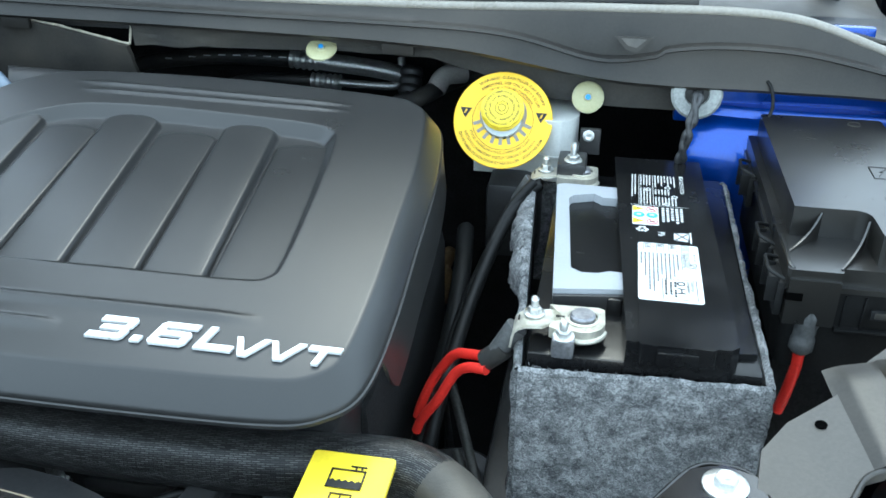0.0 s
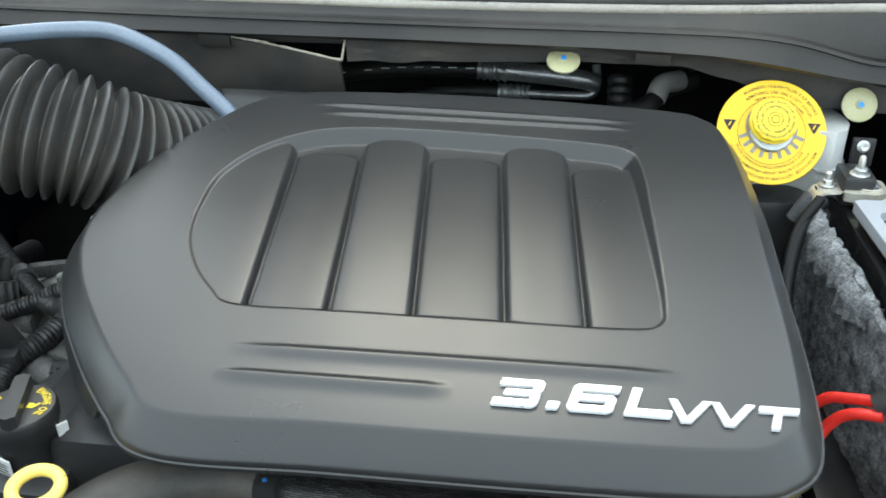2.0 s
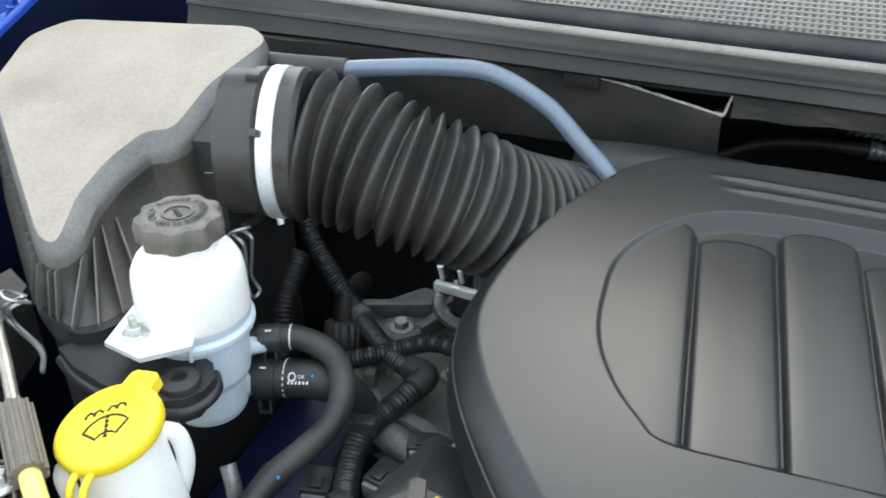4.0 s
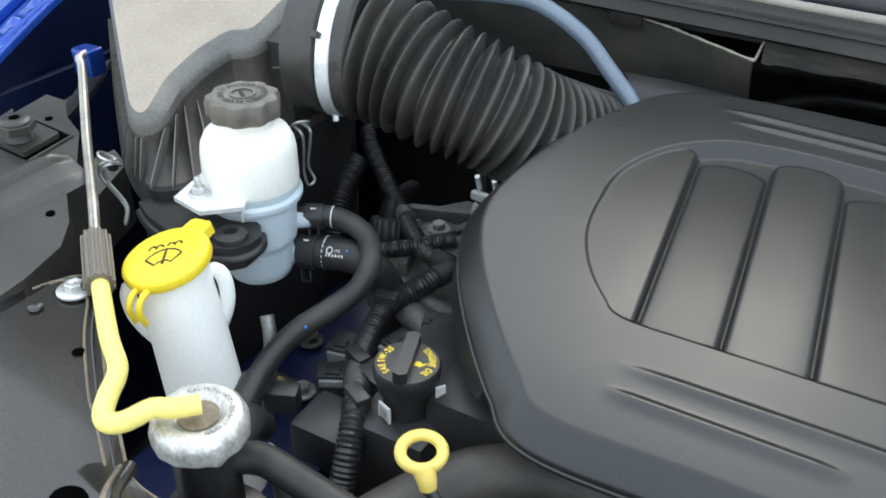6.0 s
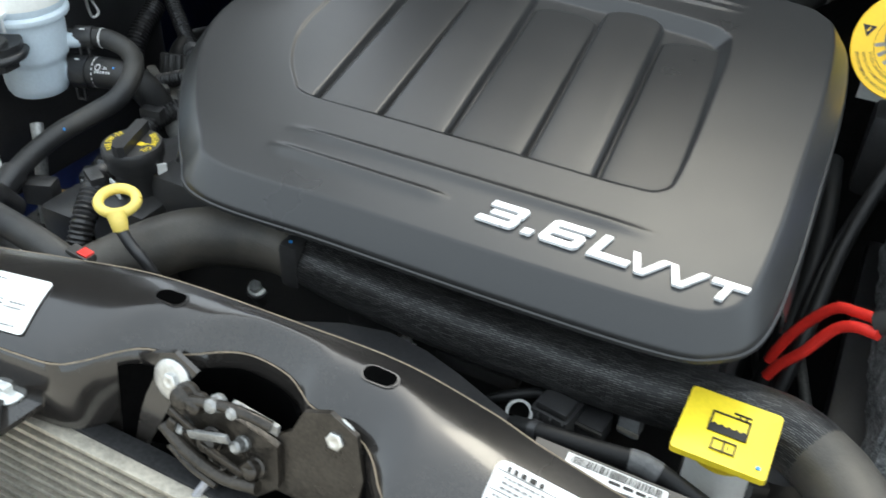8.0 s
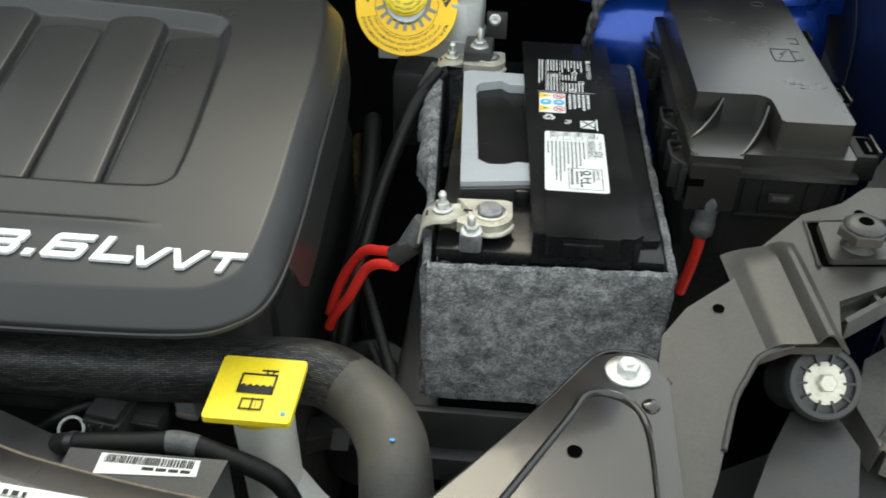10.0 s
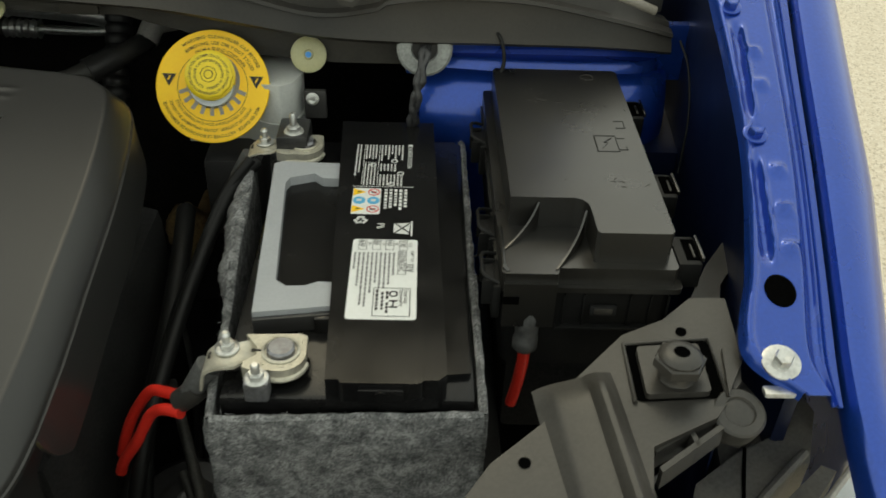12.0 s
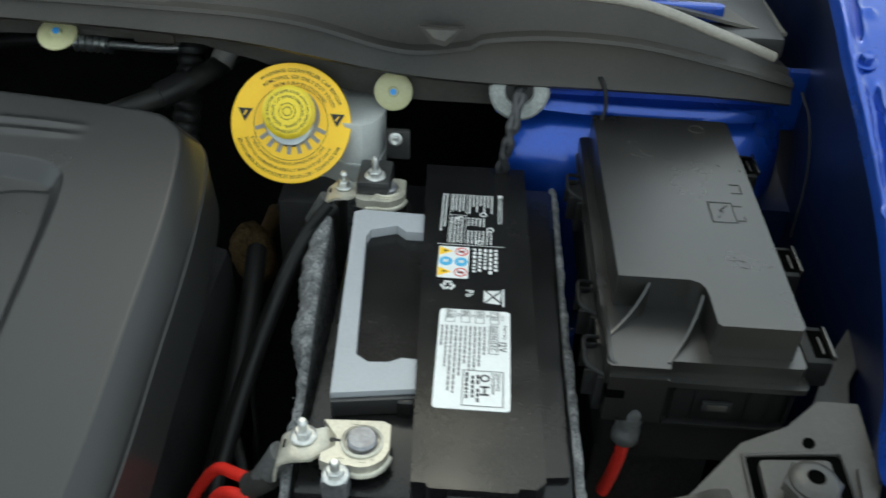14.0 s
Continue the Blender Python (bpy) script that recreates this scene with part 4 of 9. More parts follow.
def felt_jacket():
    j = thing("battery_jacket", (0.155, 0.8, 0.76), "frayed grey mottled felt heat jacket round the battery", "battery jacket")
    rnd = random.Random(3)

    def wall(name, p0, p1, z0, top, n0, amp=0.0016):
        """A felt wall from p0 to p1, 6 mm thick, with a lumpy face and a ragged top."""
        a, b = Vector((*p0, 0)), Vector((*p1, 0))
        nrm = (b - a).cross(Vector((0, 0, 1))).normalized() * n0
        n, m = max(8, int((b - a).length / 0.005)), 30
        front, back = [], []
        for i in range(m + 1):
            rf, rb = [], []
            for k in range(n + 1):
                p = a.lerp(b, k / n)
                zt = top(k / n) + 0.003 * noise.noise((p.x * 90, p.y * 90, 1.0))
                z = z0 + (zt - z0) * i / m
                bulge = amp * (noise.noise((p.x * 40, p.y * 40, z * 40)) + 0.8 * noise.noise((p.x * 140, p.y * 140, z * 140)))
                rf.append(p + nrm * (0.0032 + bulge) + Vector((0, 0, z)))
                rb.append(p - nrm * 0.0032 + Vector((0, 0, z)))
            front.append(rf)
            back.append(rb)
        t = sheet(front)
        sheet(back, t)
        rim = [front[-1], [(u + v) / 2 + Vector((0, 0, 0.0025)) for u, v in zip(front[-1], back[-1])], back[-1]]
        sheet(rim, t)
        sheet([[r[0] for r in front], [r[0] for r in back]], t)
        sheet([[r[-1] for r in front], [r[-1] for r in back]], t)
        return part(name, t, FELT, j)

    wall("front_wall", (0.0635, 0.6185), (0.2475, 0.6225), 0.8, lambda s: 0.936 + 0.003 * s, 1)
    wall("right_wall", (0.2475, 0.623), (0.2425, 0.998), 0.8, lambda s: 0.939 + 0.002 * math.sin(9 * s), 1)
    wall("left_wall", (0.0625, 0.619), (0.043, 0.94), 0.8, lambda s: 0.936 + 0.008 * s + 0.004 * math.sin(14 * s), -1, 0.003)
    wall("rear_wall", (0.045, 0.995), (0.243, 1.0), 0.8, lambda s: 0.925, -1)
    # torn flap rolled out over the left rim, and loose fibres along the others
    rows = []
    for s in frange(0.42, 1.0, 0.012):
        x, y, z = 0.0625 - 0.0195 * s, 0.619 + 0.321 * s, 0.938 + 0.008 * s
        w = 0.017 * math.sin(math.pi * min(1.0, (s - 0.38) / 0.66)) ** 0.7 + 0.003
        row = []
        for k in range(9):
            v = k / 8
            torn = 1 + 0.5 * noise.noise((s * 16, 0.3, 1)) + 0.12 * noise.noise((s * 50, 2, 4))
            crease = 0.0035 * noise.noise((s * 40, v * 4, 7)) + 0.002 * noise.noise((s * 120, v * 9, 3))
            row.append((x + 0.002 - w * torn * math.sin(1.7 * v) + crease, y + 0.004 * noise.noise((s * 50, v * 5, 9)), z + 0.003 * math.sin(3 * v) - 0.03 * torn * v ** 1.6 + crease))
        rows.append(row)
    part("torn_flap", sheet(rows, thick=0.0018), FELT, j, "crumpled torn felt flap")
    t = bmesh.new()
    for i in range(120):
        w = rnd.random()
        if w < 0.4:
            p = Vector((rnd.uniform(0.0635, 0.2475), 0.6195 + rnd.uniform(-0.0035, 0.003), 0.939))
        elif w < 0.7:
            s = rnd.random()
            p = Vector((0.2475 - 0.005 * s + rnd.uniform(-0.003, 0.003), 0.623 + 0.375 * s, 0.9405))
        else:
            s = rnd.random()
            p = Vector((0.0625 - 0.0195 * s + rnd.uniform(-0.003, 0.003), 0.619 + 0.321 * s, 0.938 + 0.008 * s))
        d = Vector((rnd.uniform(-1, 1), rnd.uniform(-1, 1), rnd.uniform(0.0, 0.8))).normalized() * rnd.uniform(0.0015, 0.004)
        tube([p - d * 0.4, p, p + d], 0.00028, 4, 0.003, t)
    part("loose_fibre", t, FIBRE, j)["kind"] = "stuff"
    return j


felt_jacket()
tray = thing("battery_tray", (0.155, 0.8, 0.74), "black plastic battery tray under the jacket", "battery tray")
part("tray_base", box((0.155, 0.8, 0.75), (0.25, 0.44, 0.03), 0.008), BLACK, tray)
part("tray_lip", box((0.155, 0.596, 0.785), (0.24, 0.008, 0.045), 0.003), BLACK, tray)
part("tray_leg", box((0.155, 0.8, 0.56), (0.16, 0.3, 0.37), 0.01), DARK, tray)


# ---- cables by the battery ----
def cable(name, pts, r, material, label, category="cable", n=14):
    return single(name, tube(pts, r, n), material, label, category)


lead = thing("positive_lead", (0.0, 0.66, 0.9), "pair of red battery leads looping down from a grey boot", "battery lead")
part("boot", tube([(0.05, 0.652, 0.932), (0.043, 0.653, 0.924), (0.034, 0.655, 0.915)], 0.0088, 16), RUBBER, lead, "black rubber boot")
part("wire", tube([(0.038, 0.655, 0.918), (0.02, 0.668, 0.91), (0.004, 0.678, 0.9), (-0.014, 0.682, 0.87), (-0.024, 0.681, 0.845), (-0.028, 0.679, 0.83)], 0.0044, 14), RED, lead)
part("wire", tube([(0.036, 0.646, 0.912), (0.02, 0.655, 0.906), (0.008, 0.66, 0.894), (-0.006, 0.66, 0.866), (-0.02, 0.663, 0.842), (-0.026, 0.665, 0.826)], 0.0044, 14), RED, lead)
cable("ground_cable", [(0.05, 0.93, 0.95), (0.03, 0.91, 0.935), (0.014, 0.87, 0.91), (0.0, 0.8, 0.88), (-0.006, 0.73, 0.86), (-0.01, 0.68, 0.84), (-0.02, 0.64, 0.78)], 0.0065, DEEP, "black rubber sleeved ground cable beside the battery")
cable("ground_cable", [(0.045, 0.925, 0.955), (0.022, 0.9, 0.93), (0.006, 0.85, 0.9), (-0.008, 0.79, 0.87), (-0.014, 0.72, 0.84), (-0.016, 0.66, 0.76)], 0.005, DEEP, "black rubber sleeved ground cable beside the battery")
cable("heater_hose", [(-0.03, 0.95, 0.88), (-0.022, 0.88, 0.87), (-0.018, 0.8, 0.85), (-0.022, 0.73, 0.82), (-0.03, 0.66, 0.78)], 0.0095, DEEP, "black rubber hose dropping behind the engine cover", "hose")
cable("brake_pipe", [(-0.02, 0.79, 0.8), (0.06, 0.61, 0.72), (0.1, 0.56, 0.68)], 0.005, DARKALU, "dull metal pipe low beside the battery", "pipe")
cable("brake_pipe", [(0.0, 0.72, 0.76), (0.06, 0.62, 0.7), (0.12, 0.54, 0.66)], 0.004, DARKALU, "dull metal pipe low beside the battery", "pipe")
# Made-up lump and pipe stand for pebbled ground glimpsed through a gap
pc = bmesh.new()
bmesh.ops.create_icosphere(pc, subdivisions=4, radius=0.032)
for v in pc.verts:
    v.co *= 1 + 0.25 * noise.noise(v.co * 30) + 0.1 * noise.noise(v.co * 200)
    v.co.z *= 1.5
bmesh.ops.translate(pc, vec=(-0.133, 1.281, 0.615), verts=pc.verts)
tube([(-0.133, 1.281, 0.6), (-0.133, 1.36, 0.59), (-0.133, 1.435, 0.585)], 0.012, 12, bm=pc)
single("ground_gap_lump", pc, PEBBLE, "rough brown lump on a made-up pipe, for ground seen through a gap", "insulation")

dk = thing("transaxle", (0.0, 0.72, 0.55), "dark transaxle casing deep between engine and battery", "transaxle")
part("casing", lathe([(0.055, -0.1), (0.055, 0.02), (0.045, 0.034), (0.02, 0.036)], (0.0, 0.72, 0.69), (0.1, -0.3, 1), 28), BLACK, dk)
part("cap", lathe([(0.026, 0.03), (0.026, 0.046), (0.018, 0.05), (0.008, 0.05)], (0.0, 0.72, 0.69), (0.1, -0.3, 1), 24), BLACK, dk)
hexbolt((0.004, 0.708, 0.738), (0.1, -0.3, 1), 0.006, dk, 1.5, None, ALU)
part("bracket", box((-0.03, 0.66, 0.7), (0.07, 0.03, 0.02), 0.004, Matrix.Rotation(0.4, 4, "Z")), BLACK, dk)
part("label", box((-0.015, 0.632, 0.72), (0.016, 0.02, 0.001), 0, Matrix.Rotation(0.5, 4, "X")), GREYP, dk)
bcn = thing("blue_connector", (-0.086, 1.0, 0.71), "small blue wiring connector deep beside the battery", "connector")
part("shell", box((-0.086, 1.019, 0.714), (0.018, 0.016, 0.024), 0.002), BLUE, bcn)
part("plug", box((-0.086, 1.019, 0.695), (0.012, 0.012, 0.02), 0.002), BLACK, bcn)
cable("connector_lead", [(-0.086, 1.019, 0.69), (-0.07, 1.0, 0.66), (-0.04, 0.9, 0.64), (-0.01, 0.78, 0.66)], 0.004, RUBBER, "black wire down to the transaxle", "wire")


# ---- fuse box ----
def fuse_box():
    f = thing("fuse_box", (0.33, 0.86, 0.9), "black plastic fuse box with scuffed lid beside the battery", "fuse box")
    part("lid", prism([(0.27, 0.769), (0.3185, 0.769), (0.3245, 0.7665), (0.328, 0.761), (0.329, 0.752), (0.3295, 0.726), (0.332, 0.7235), (0.383, 0.7235), (0.3855, 0.727), (0.386, 0.991), (0.383, 0.994), (0.272, 0.994), (0.269, 0.99)], 0.992, 1.02, 0.004, seg=3), FUSEP, f)
    part("lid_flange", prism([(0.304, 0.716), (0.389, 0.716), (0.3915, 0.719), (0.3925, 0.998), (0.39, 1.0), (0.264, 1.0), (0.2615, 0.997), (0.2615, 0.711), (0.264, 0.7085), (0.302, 0.7085)], 0.978, 0.9935, 0.003, seg=3), FUSEP, f)
    part("flange_lip", prism(rrect(0.2595, 0.711, 0.396, 1.0025, 0.005), 0.9745, 0.979, 0.0015), FUSEP, f)
    # cut-away corner: a raised rim, two curved webs and a lug that rolls over the front
    part("corner_rim", tube([(0.2635, 0.766, 0.994), (0.2635, 0.74, 0.995), (0.2635, 0.716, 0.994), (0.267, 0.7105, 0.9925)], 0.0018, 8), FUSEP, f)
    for x0, y0, x1, y1 in ((0.291, 0.768, 0.2645, 0.738), (0.327, 0.757, 0.302, 0.713)):
        part("web", sheet([[(x0 + (x1 - x0) * s + 0.004 * math.sin(math.pi * s), y0 + (y1 - y0) * s + 0.004 * math.sin(math.pi * s), z) for z in (0.991, 0.9945 + 0.022 * (1 - s) ** 1.4)] for s in frange(0, 1, 0.1)], thick=0.0016), FUSEP, f)
    part("lug", prism([(0.2635, 0.7055), (0.302, 0.7055), (0.302, 0.72), (0.2635, 0.72)], 0.946, 0.986, 0.004, seg=3), FUSEP, f)
    part("lug_notch", prism([(0.2625, 0.7045), (0.275, 0.7045), (0.275, 0.708), (0.2625, 0.708)], 0.968, 0.9745, 0.001), VOID, f)
    part("body", prism(rrect(0.266, 0.716, 0.391, 1.0, 0.01), 0.9, 0.975, 0.003), DEEP, f)
    for x in (0.31, 0.325, 0.36, 0.375, 0.388):
        part("body_rib", box((x, 0.7155, 0.955), (0.0016, 0.003, 0.03), 0.0005), DEEP, f)
    part("front_ledge", box((0.348, 0.714, 0.9405), (0.086, 0.008, 0.003), 0.001), DEEP, f)
    part("front_tab", box((0.34, 0.7135, 0.956), (0.014, 0.003, 0.0055), 0.001), GREYP, f)
    part("tab_frame", box((0.34, 0.7142, 0.956), (0.02, 0.003, 0.009), 0.001), DARK, f)
    part("lower_body", box((0.33, 0.88, 0.82), (0.1, 0.18, 0.15), 0.01), DARK, f)
    for x, y in ((0.403, 0.968), (0.405, 0.833), (0.403, 0.742)):
        c = part("latch", box((x - 0.001, y, 0.982), (0.018, 0.036, 0.022), 0.002), DEEP, f)
        part("latch_gap", box((x + 0.002, y, 0.9933), (0.01, 0.026, 0.0006)), VOID, c)
        part("latch_tooth", box((x + 0.003, y - 0.002, 0.9938), (0.0016, 0.016, 0.0012), 0.0004), GREYP, c)
        part("latch_arm", box((x + 0.0085, y, 0.9945), (0.0022, 0.03, 0.004), 0.0006), FUSEP, c)
    for x, y in ((0.256, 0.93), (0.256, 0.786), (0.256, 0.727)):
        c = part("latch", box((x + 0.003, y, 0.965), (0.006, 0.034, 0.03), 0.0015), DEEP, f)
        part("latch_loop", tube([(x + 0.004, y - 0.018, 0.984), (x - 0.007, y - 0.013, 0.988), (x - 0.008, y, 0.9885), (x - 0.007, y + 0.013, 0.988), (x + 0.004, y + 0.018, 0.984)], 0.0015, 8), DEEP, c)
        part("latch_tongue", box((x - 0.002, y, 0.978), (0.008, 0.02, 0.006), 0.0015), DEEP, c)
        part("latch_arm", box((x - 0.003, y + 0.013, 0.972), (0.01, 0.002, 0.022), 0.0006), DEEP, c)
        part("latch_arm", box((x - 0.003, y - 0.013, 0.972), (0.01, 0.002, 0.022), 0.0006), DEEP, c)
    # moulded symbol: a bolt in a frame with two legs
    sym = bmesh.new()
    z = 1.0202
    for a, b in (((0.347, 0.84), (0.365, 0.84)), ((0.365, 0.84), (0.365, 0.866)), ((0.365, 0.866), (0.347, 0.866)), ((0.347, 0.866), (0.347, 0.84)),
                 ((0.352, 0.846), (0.357, 0.854)), ((0.357, 0.854), (0.354, 0.855)), ((0.354, 0.855), (0.361, 0.862)),
                 ((0.365, 0.843), (0.372, 0.843)), ((0.372, 0.843), (0.372, 0.849)), ((0.365, 0.862), (0.372, 0.862)), ((0.368, 0.88), (0.376, 0.88)), ((0.376, 0.88), (0.376, 0.892)), ((0.376, 0.892), (0.368, 0.892))):
        tube([(*a, z), (*b, z)], 0.0005, 5, bm=sym, raw=True)
    part("moulded_symbol", sym, FUSEP, f)
    part("moulded_ring", lathe([(0.0055, 0), (0.0066, 0), (0.0066, 0.0008), (0.0055, 0.0008), (0.0055, 0)], (0.357, 0.978, 1.02), n=24, close=False), GREYP, f)
    scr = bmesh.new()
    rnd = random.Random(5)
    for i in range(26):
        x, y = rnd.choice(((0.368, 0.79), (0.35, 0.79), (0.31, 0.93), (0.3, 0.95), (0.372, 0.92), (0.325, 0.8)))
        x, y, a, l = x + rnd.uniform(-0.012, 0.012), y + rnd.uniform(-0.008, 0.008), rnd.uniform(0, 3), rnd.uniform(0.001, 0.005)
        tube([(x, y, 1.0201), (x + l * math.cos(a), y + l * math.sin(a), 1.0201)], 0.0003, 4, bm=scr, raw=True)
    part("scuff", scr, COWLTOP, f, "pale scuffs")["kind"] = "stuff"
    return f


fuse_box()
fc = thing("fuse_cable", (0.29, 0.715, 0.85), "red power cable with black boot under the fuse box", "cable")
part("boot", lathe([(0.0075, 0), (0.0098, 0.003), (0.0098, 0.012), (0.0088, 0.0145), (0.0088, 0.024), (0.0098, 0.0265), (0.0098, 0.036), (0.008, 0.043)], (0.2842, 0.7155, 0.916), (0.02, -0.04, 1), 20), SLEEVE, fc, "black ribbed rubber boot")
part("wire", tube([(0.2842, 0.7158, 0.92), (0.2845, 0.717, 0.9), (0.2828, 0.7205, 0.874), (0.28, 0.7255, 0.846)], 0.0049, 14), RED, fc)
cable("grey_pipe", [(0.31, 0.735, 0.895), (0.335, 0.73, 0.9), (0.356, 0.733, 0.905)], 0.006, ALU, "short grey pipe end below the fuse box", "pipe")


# ---- brake fluid reservoir ----
def brake_reservoir():
    b = thing("brake_reservoir", (0.03, 0.98, 0.9), "milky plastic brake fluid reservoir with yellow warning collar", "fluid reservoir")
    axis = Vector((0.02, -0.83, 0.56)).normalized()
    tank = bmesh.new()
    prism([(-0.03, 1.0), (0.03, 0.999), (0.052, 0.986), (0.066, 0.985), (0.078, 0.994), (0.084, 1.012), (0.084, 1.03), (0.076, 1.06), (-0.02, 1.06)], 0.93, 1.0, 0.018, tank, seg=6)
    part("tank", tank, MILKGREY, b)
    part("tank_seam", prism([(-0.031, 0.998), (0.03, 0.997), (0.053, 0.984), (0.067, 0.983), (0.08, 0.992), (0.086, 1.012), (0.086, 1.03), (0.078, 1.061), (-0.02, 1.061)], 0.957, 0.96, 0.001), MILKGREY, b)
    part("tank_foot", box((0.02, 0.99, 0.89), (0.06, 0.07, 0.09), 0.01), BLACK, b)
    part("neck", lathe([(0.021, -0.03), (0.021, 0.004)], (0.0027, 0.985, 1.0), axis, 28), MILKBLUE, b)
    c0 = Vector((0.003, 0.987, 0.997))
    m = Matrix.Translation(c0) @ Vector((0, 0, 1)).rotation_difference(axis).to_matrix().to_4x4()
    # collar disc with an opening for the cap and a row of teeth
    disc = part("warning_disc", lathe([(0.021, 0), (0.053, 0), (0.0537, 0.0008), (0.053, 0.0016), (0.021, 0.0016), (0.021, 0)], (0, 0, 0), n=64, close=False), DISC, b, "yellow warning disc printed in two languages")
    disc.data.transform(Matrix.Translation(-ORG[b]) @ m @ Matrix.Translation(ORG[b]))
    for k in range(9):
        a = radians(-158 + k * 17)
        tooth = box((0.0285 * math.cos(a), 0.006 + 0.0285 * math.sin(a), 0.0018), (0.0105, 0.0036, 0.0006), 0, Matrix.Rotation(a, 4, "Z"))
        bmesh.ops.transform(tooth, matrix=m, verts=tooth.verts)
        part("tooth", tooth, LIPGREY, disc)
    hole = lathe([(0.0215, 0.0018), (0.0255, 0.0018), (0.0255, 0.0022), (0.0215, 0.0022)], (0, 0.006, 0), n=40, close=False)
    bmesh.ops.transform(hole, matrix=m, verts=hole.verts)
    part("slot_ring", hole, LIPGREY, disc, "grey ring round the cap")
    ring = lathe([(0.0328, 0.0018), (0.0333, 0.0018)], (0, 0, 0), n=64, close=False)
    bmesh.ops.transform(ring, matrix=m, verts=ring.verts)
    part("print_ring", ring, BROWN, disc)
    ink = bmesh.new()
    up = lambda text, radius, mid, size, wide=0.95: letters(text, size, arc(None, radius, mid + math.degrees(text_width(text, size, wide, 0.12) / radius) / 2, z=0.002, m=m), ink, wide, 0.12, bold=0.012)
    up("WARNING: CLEAN FILLER CAP BEFORE", 0.0455, 78, 0.0045)
    up("REMOVING, USE ONLY DOT 3 FLUID", 0.0395, 78, 0.0045, 0.9)
    up("FROM A SEALED CONTAINER.", 0.0342, 76, 0.004, 0.85)
    dn = lambda text, radius, mid, size, wide=0.9: letters(text, size, arc(None, radius, mid + math.degrees(text_width(text, size, wide, 0.12) / radius) / 2, z=0.002, m=m), ink, wide, 0.12, bold=0.01)
    dn("MISE EN GARDE : NETTOYER LE BOUCHON DE REMPLISSAGE", 0.0462, 270, 0.0043, 0.85)
    dn("AVANT DE LE RETIRER, UTILISER UNIQUEMENT DU LIQUIDE", 0.0405, 268, 0.0039, 0.78)
    dn("DOT 3 PROVENANT D'UN CONTENANT SCELLE.", 0.0348, 266, 0.0039, 0.8)
    part("print", ink, BROWN, disc, smooth=False)
    for a in (172, 8):
        tri = bmesh.new()
        x, y = 0.0415 * math.cos(radians(a)), 0.0415 * math.sin(radians(a))
        prism([(x - 0.0065, y + 0.005), (x + 0.0065, y + 0.005), (x, y - 0.0065)], 0.0018, 0.0022, 0, tri)
        bmesh.ops.transform(tri, matrix=m, verts=tri.verts)
        part("warning_triangle", tri, INK, disc)
        tri = box((x, y + 0.001, 0.0023), (0.0012, 0.005, 0.0003), 0, Matrix.Rotation(-0.5, 4, "Z"))
        bmesh.ops.transform(tri, matrix=m, verts=tri.verts)
        part("mark", tri, DISC, disc)
    # screw cap
    k = Vector((0.0027, 0.983, 1.0103))
    mc = Matrix.Translation(k) @ Vector((0, 0, 1)).rotation_difference(axis).to_matrix().to_4x4() @ Matrix.Diagonal((1, 1, 0.55, 1))
    cap = lathe([(0.0225, -0.013), (0.0225, -0.001), (0.0235, 0), (0.0235, 0.004), (0.0215, 0.006), (0.0215, 0.013), (0.0195, 0.0155), (0.009, 0.0155)], (0, 0, 0), n=48, wave=lambda a, i: 1 + (0.025 * math.cos(12 * a) if 4 <= i <= 5 else 0))
    bmesh.ops.transform(cap, matrix=mc, verts=cap.verts)
    capo = part("cap", cap, CAPYEL, b, "yellow screw cap")
    ink = bmesh.new()
    for text, radius, size in (("NETTOYER LE BOUCHON DE REMPLISSAGE AVANT DE L'ENLEVER-ATTENTION-", 0.0166, 0.0034), ("CLEAN FILLER CAP BEFORE REMOVING-WARNING-", 0.0118, 0.0033)):
        w = text_width(text, size, 0.5, 0.12)
        letters(text, size, arc(None, radius, 250, z=0.0157, m=mc), ink, 0.5 * 2 * math.pi * radius / w, 0.12, bold=0.03)
    part("print", ink, INK, capo, smooth=False)
    nut = lathe([(0.0078, 0.0155), (0.0078, 0.0165), (0.006, 0.0168), (0.0055, 0.016)], (0, 0, 0), n=24, wave=lambda a, i: 1 / math.cos((a % (math.pi / 4)) - math.pi / 8))
    bmesh.ops.transform(nut, matrix=mc, verts=nut.verts)
    part("cap_boss", nut, CAPYEL, capo)
    rg = lathe([(0.0072, 0.0169), (0.0078, 0.0169)], (0, 0, 0), n=8, close=False)
    lathe([(0.0035, 0.0169), (0.0042, 0.0169)], (0, 0, 0), n=24, close=False, bm=rg)
    bmesh.ops.transform(rg, matrix=mc, verts=rg.verts)
    part("boss_print", rg, INK, capo)
    return b


brake_reservoir()
sb = thing("reservoir_bracket", (0.083, 0.95, 0.95), "black bracket with a zinc nut beside the brake reservoir", "bracket")
part("plate", box((0.082, 0.955, 0.958), (0.03, 0.04, 0.03), 0.004), BLACK, sb)
hexbolt((0.083, 0.947, 0.972), (0, -0.1, 1), 0.0062, sb, 1.5)
part("stud", lathe([(0.0032, 0), (0.0032, 0.016), (0.002, 0.018)], (0.083, 0.947, 0.974), n=12), ZINC, sb)
part("tab", box((0.098, 1.0, 0.975), (0.022, 0.006, 0.03), 0.002), BLACK, sb)
hexbolt((0.096, 0.994, 0.983), (0, -1, 0.2), 0.0045, sb, 1.4)
part("red_plug", box((0.088, 0.97, 0.965), (0.006, 0.006, 0.006), 0.001), RED, sb, "small red plug")


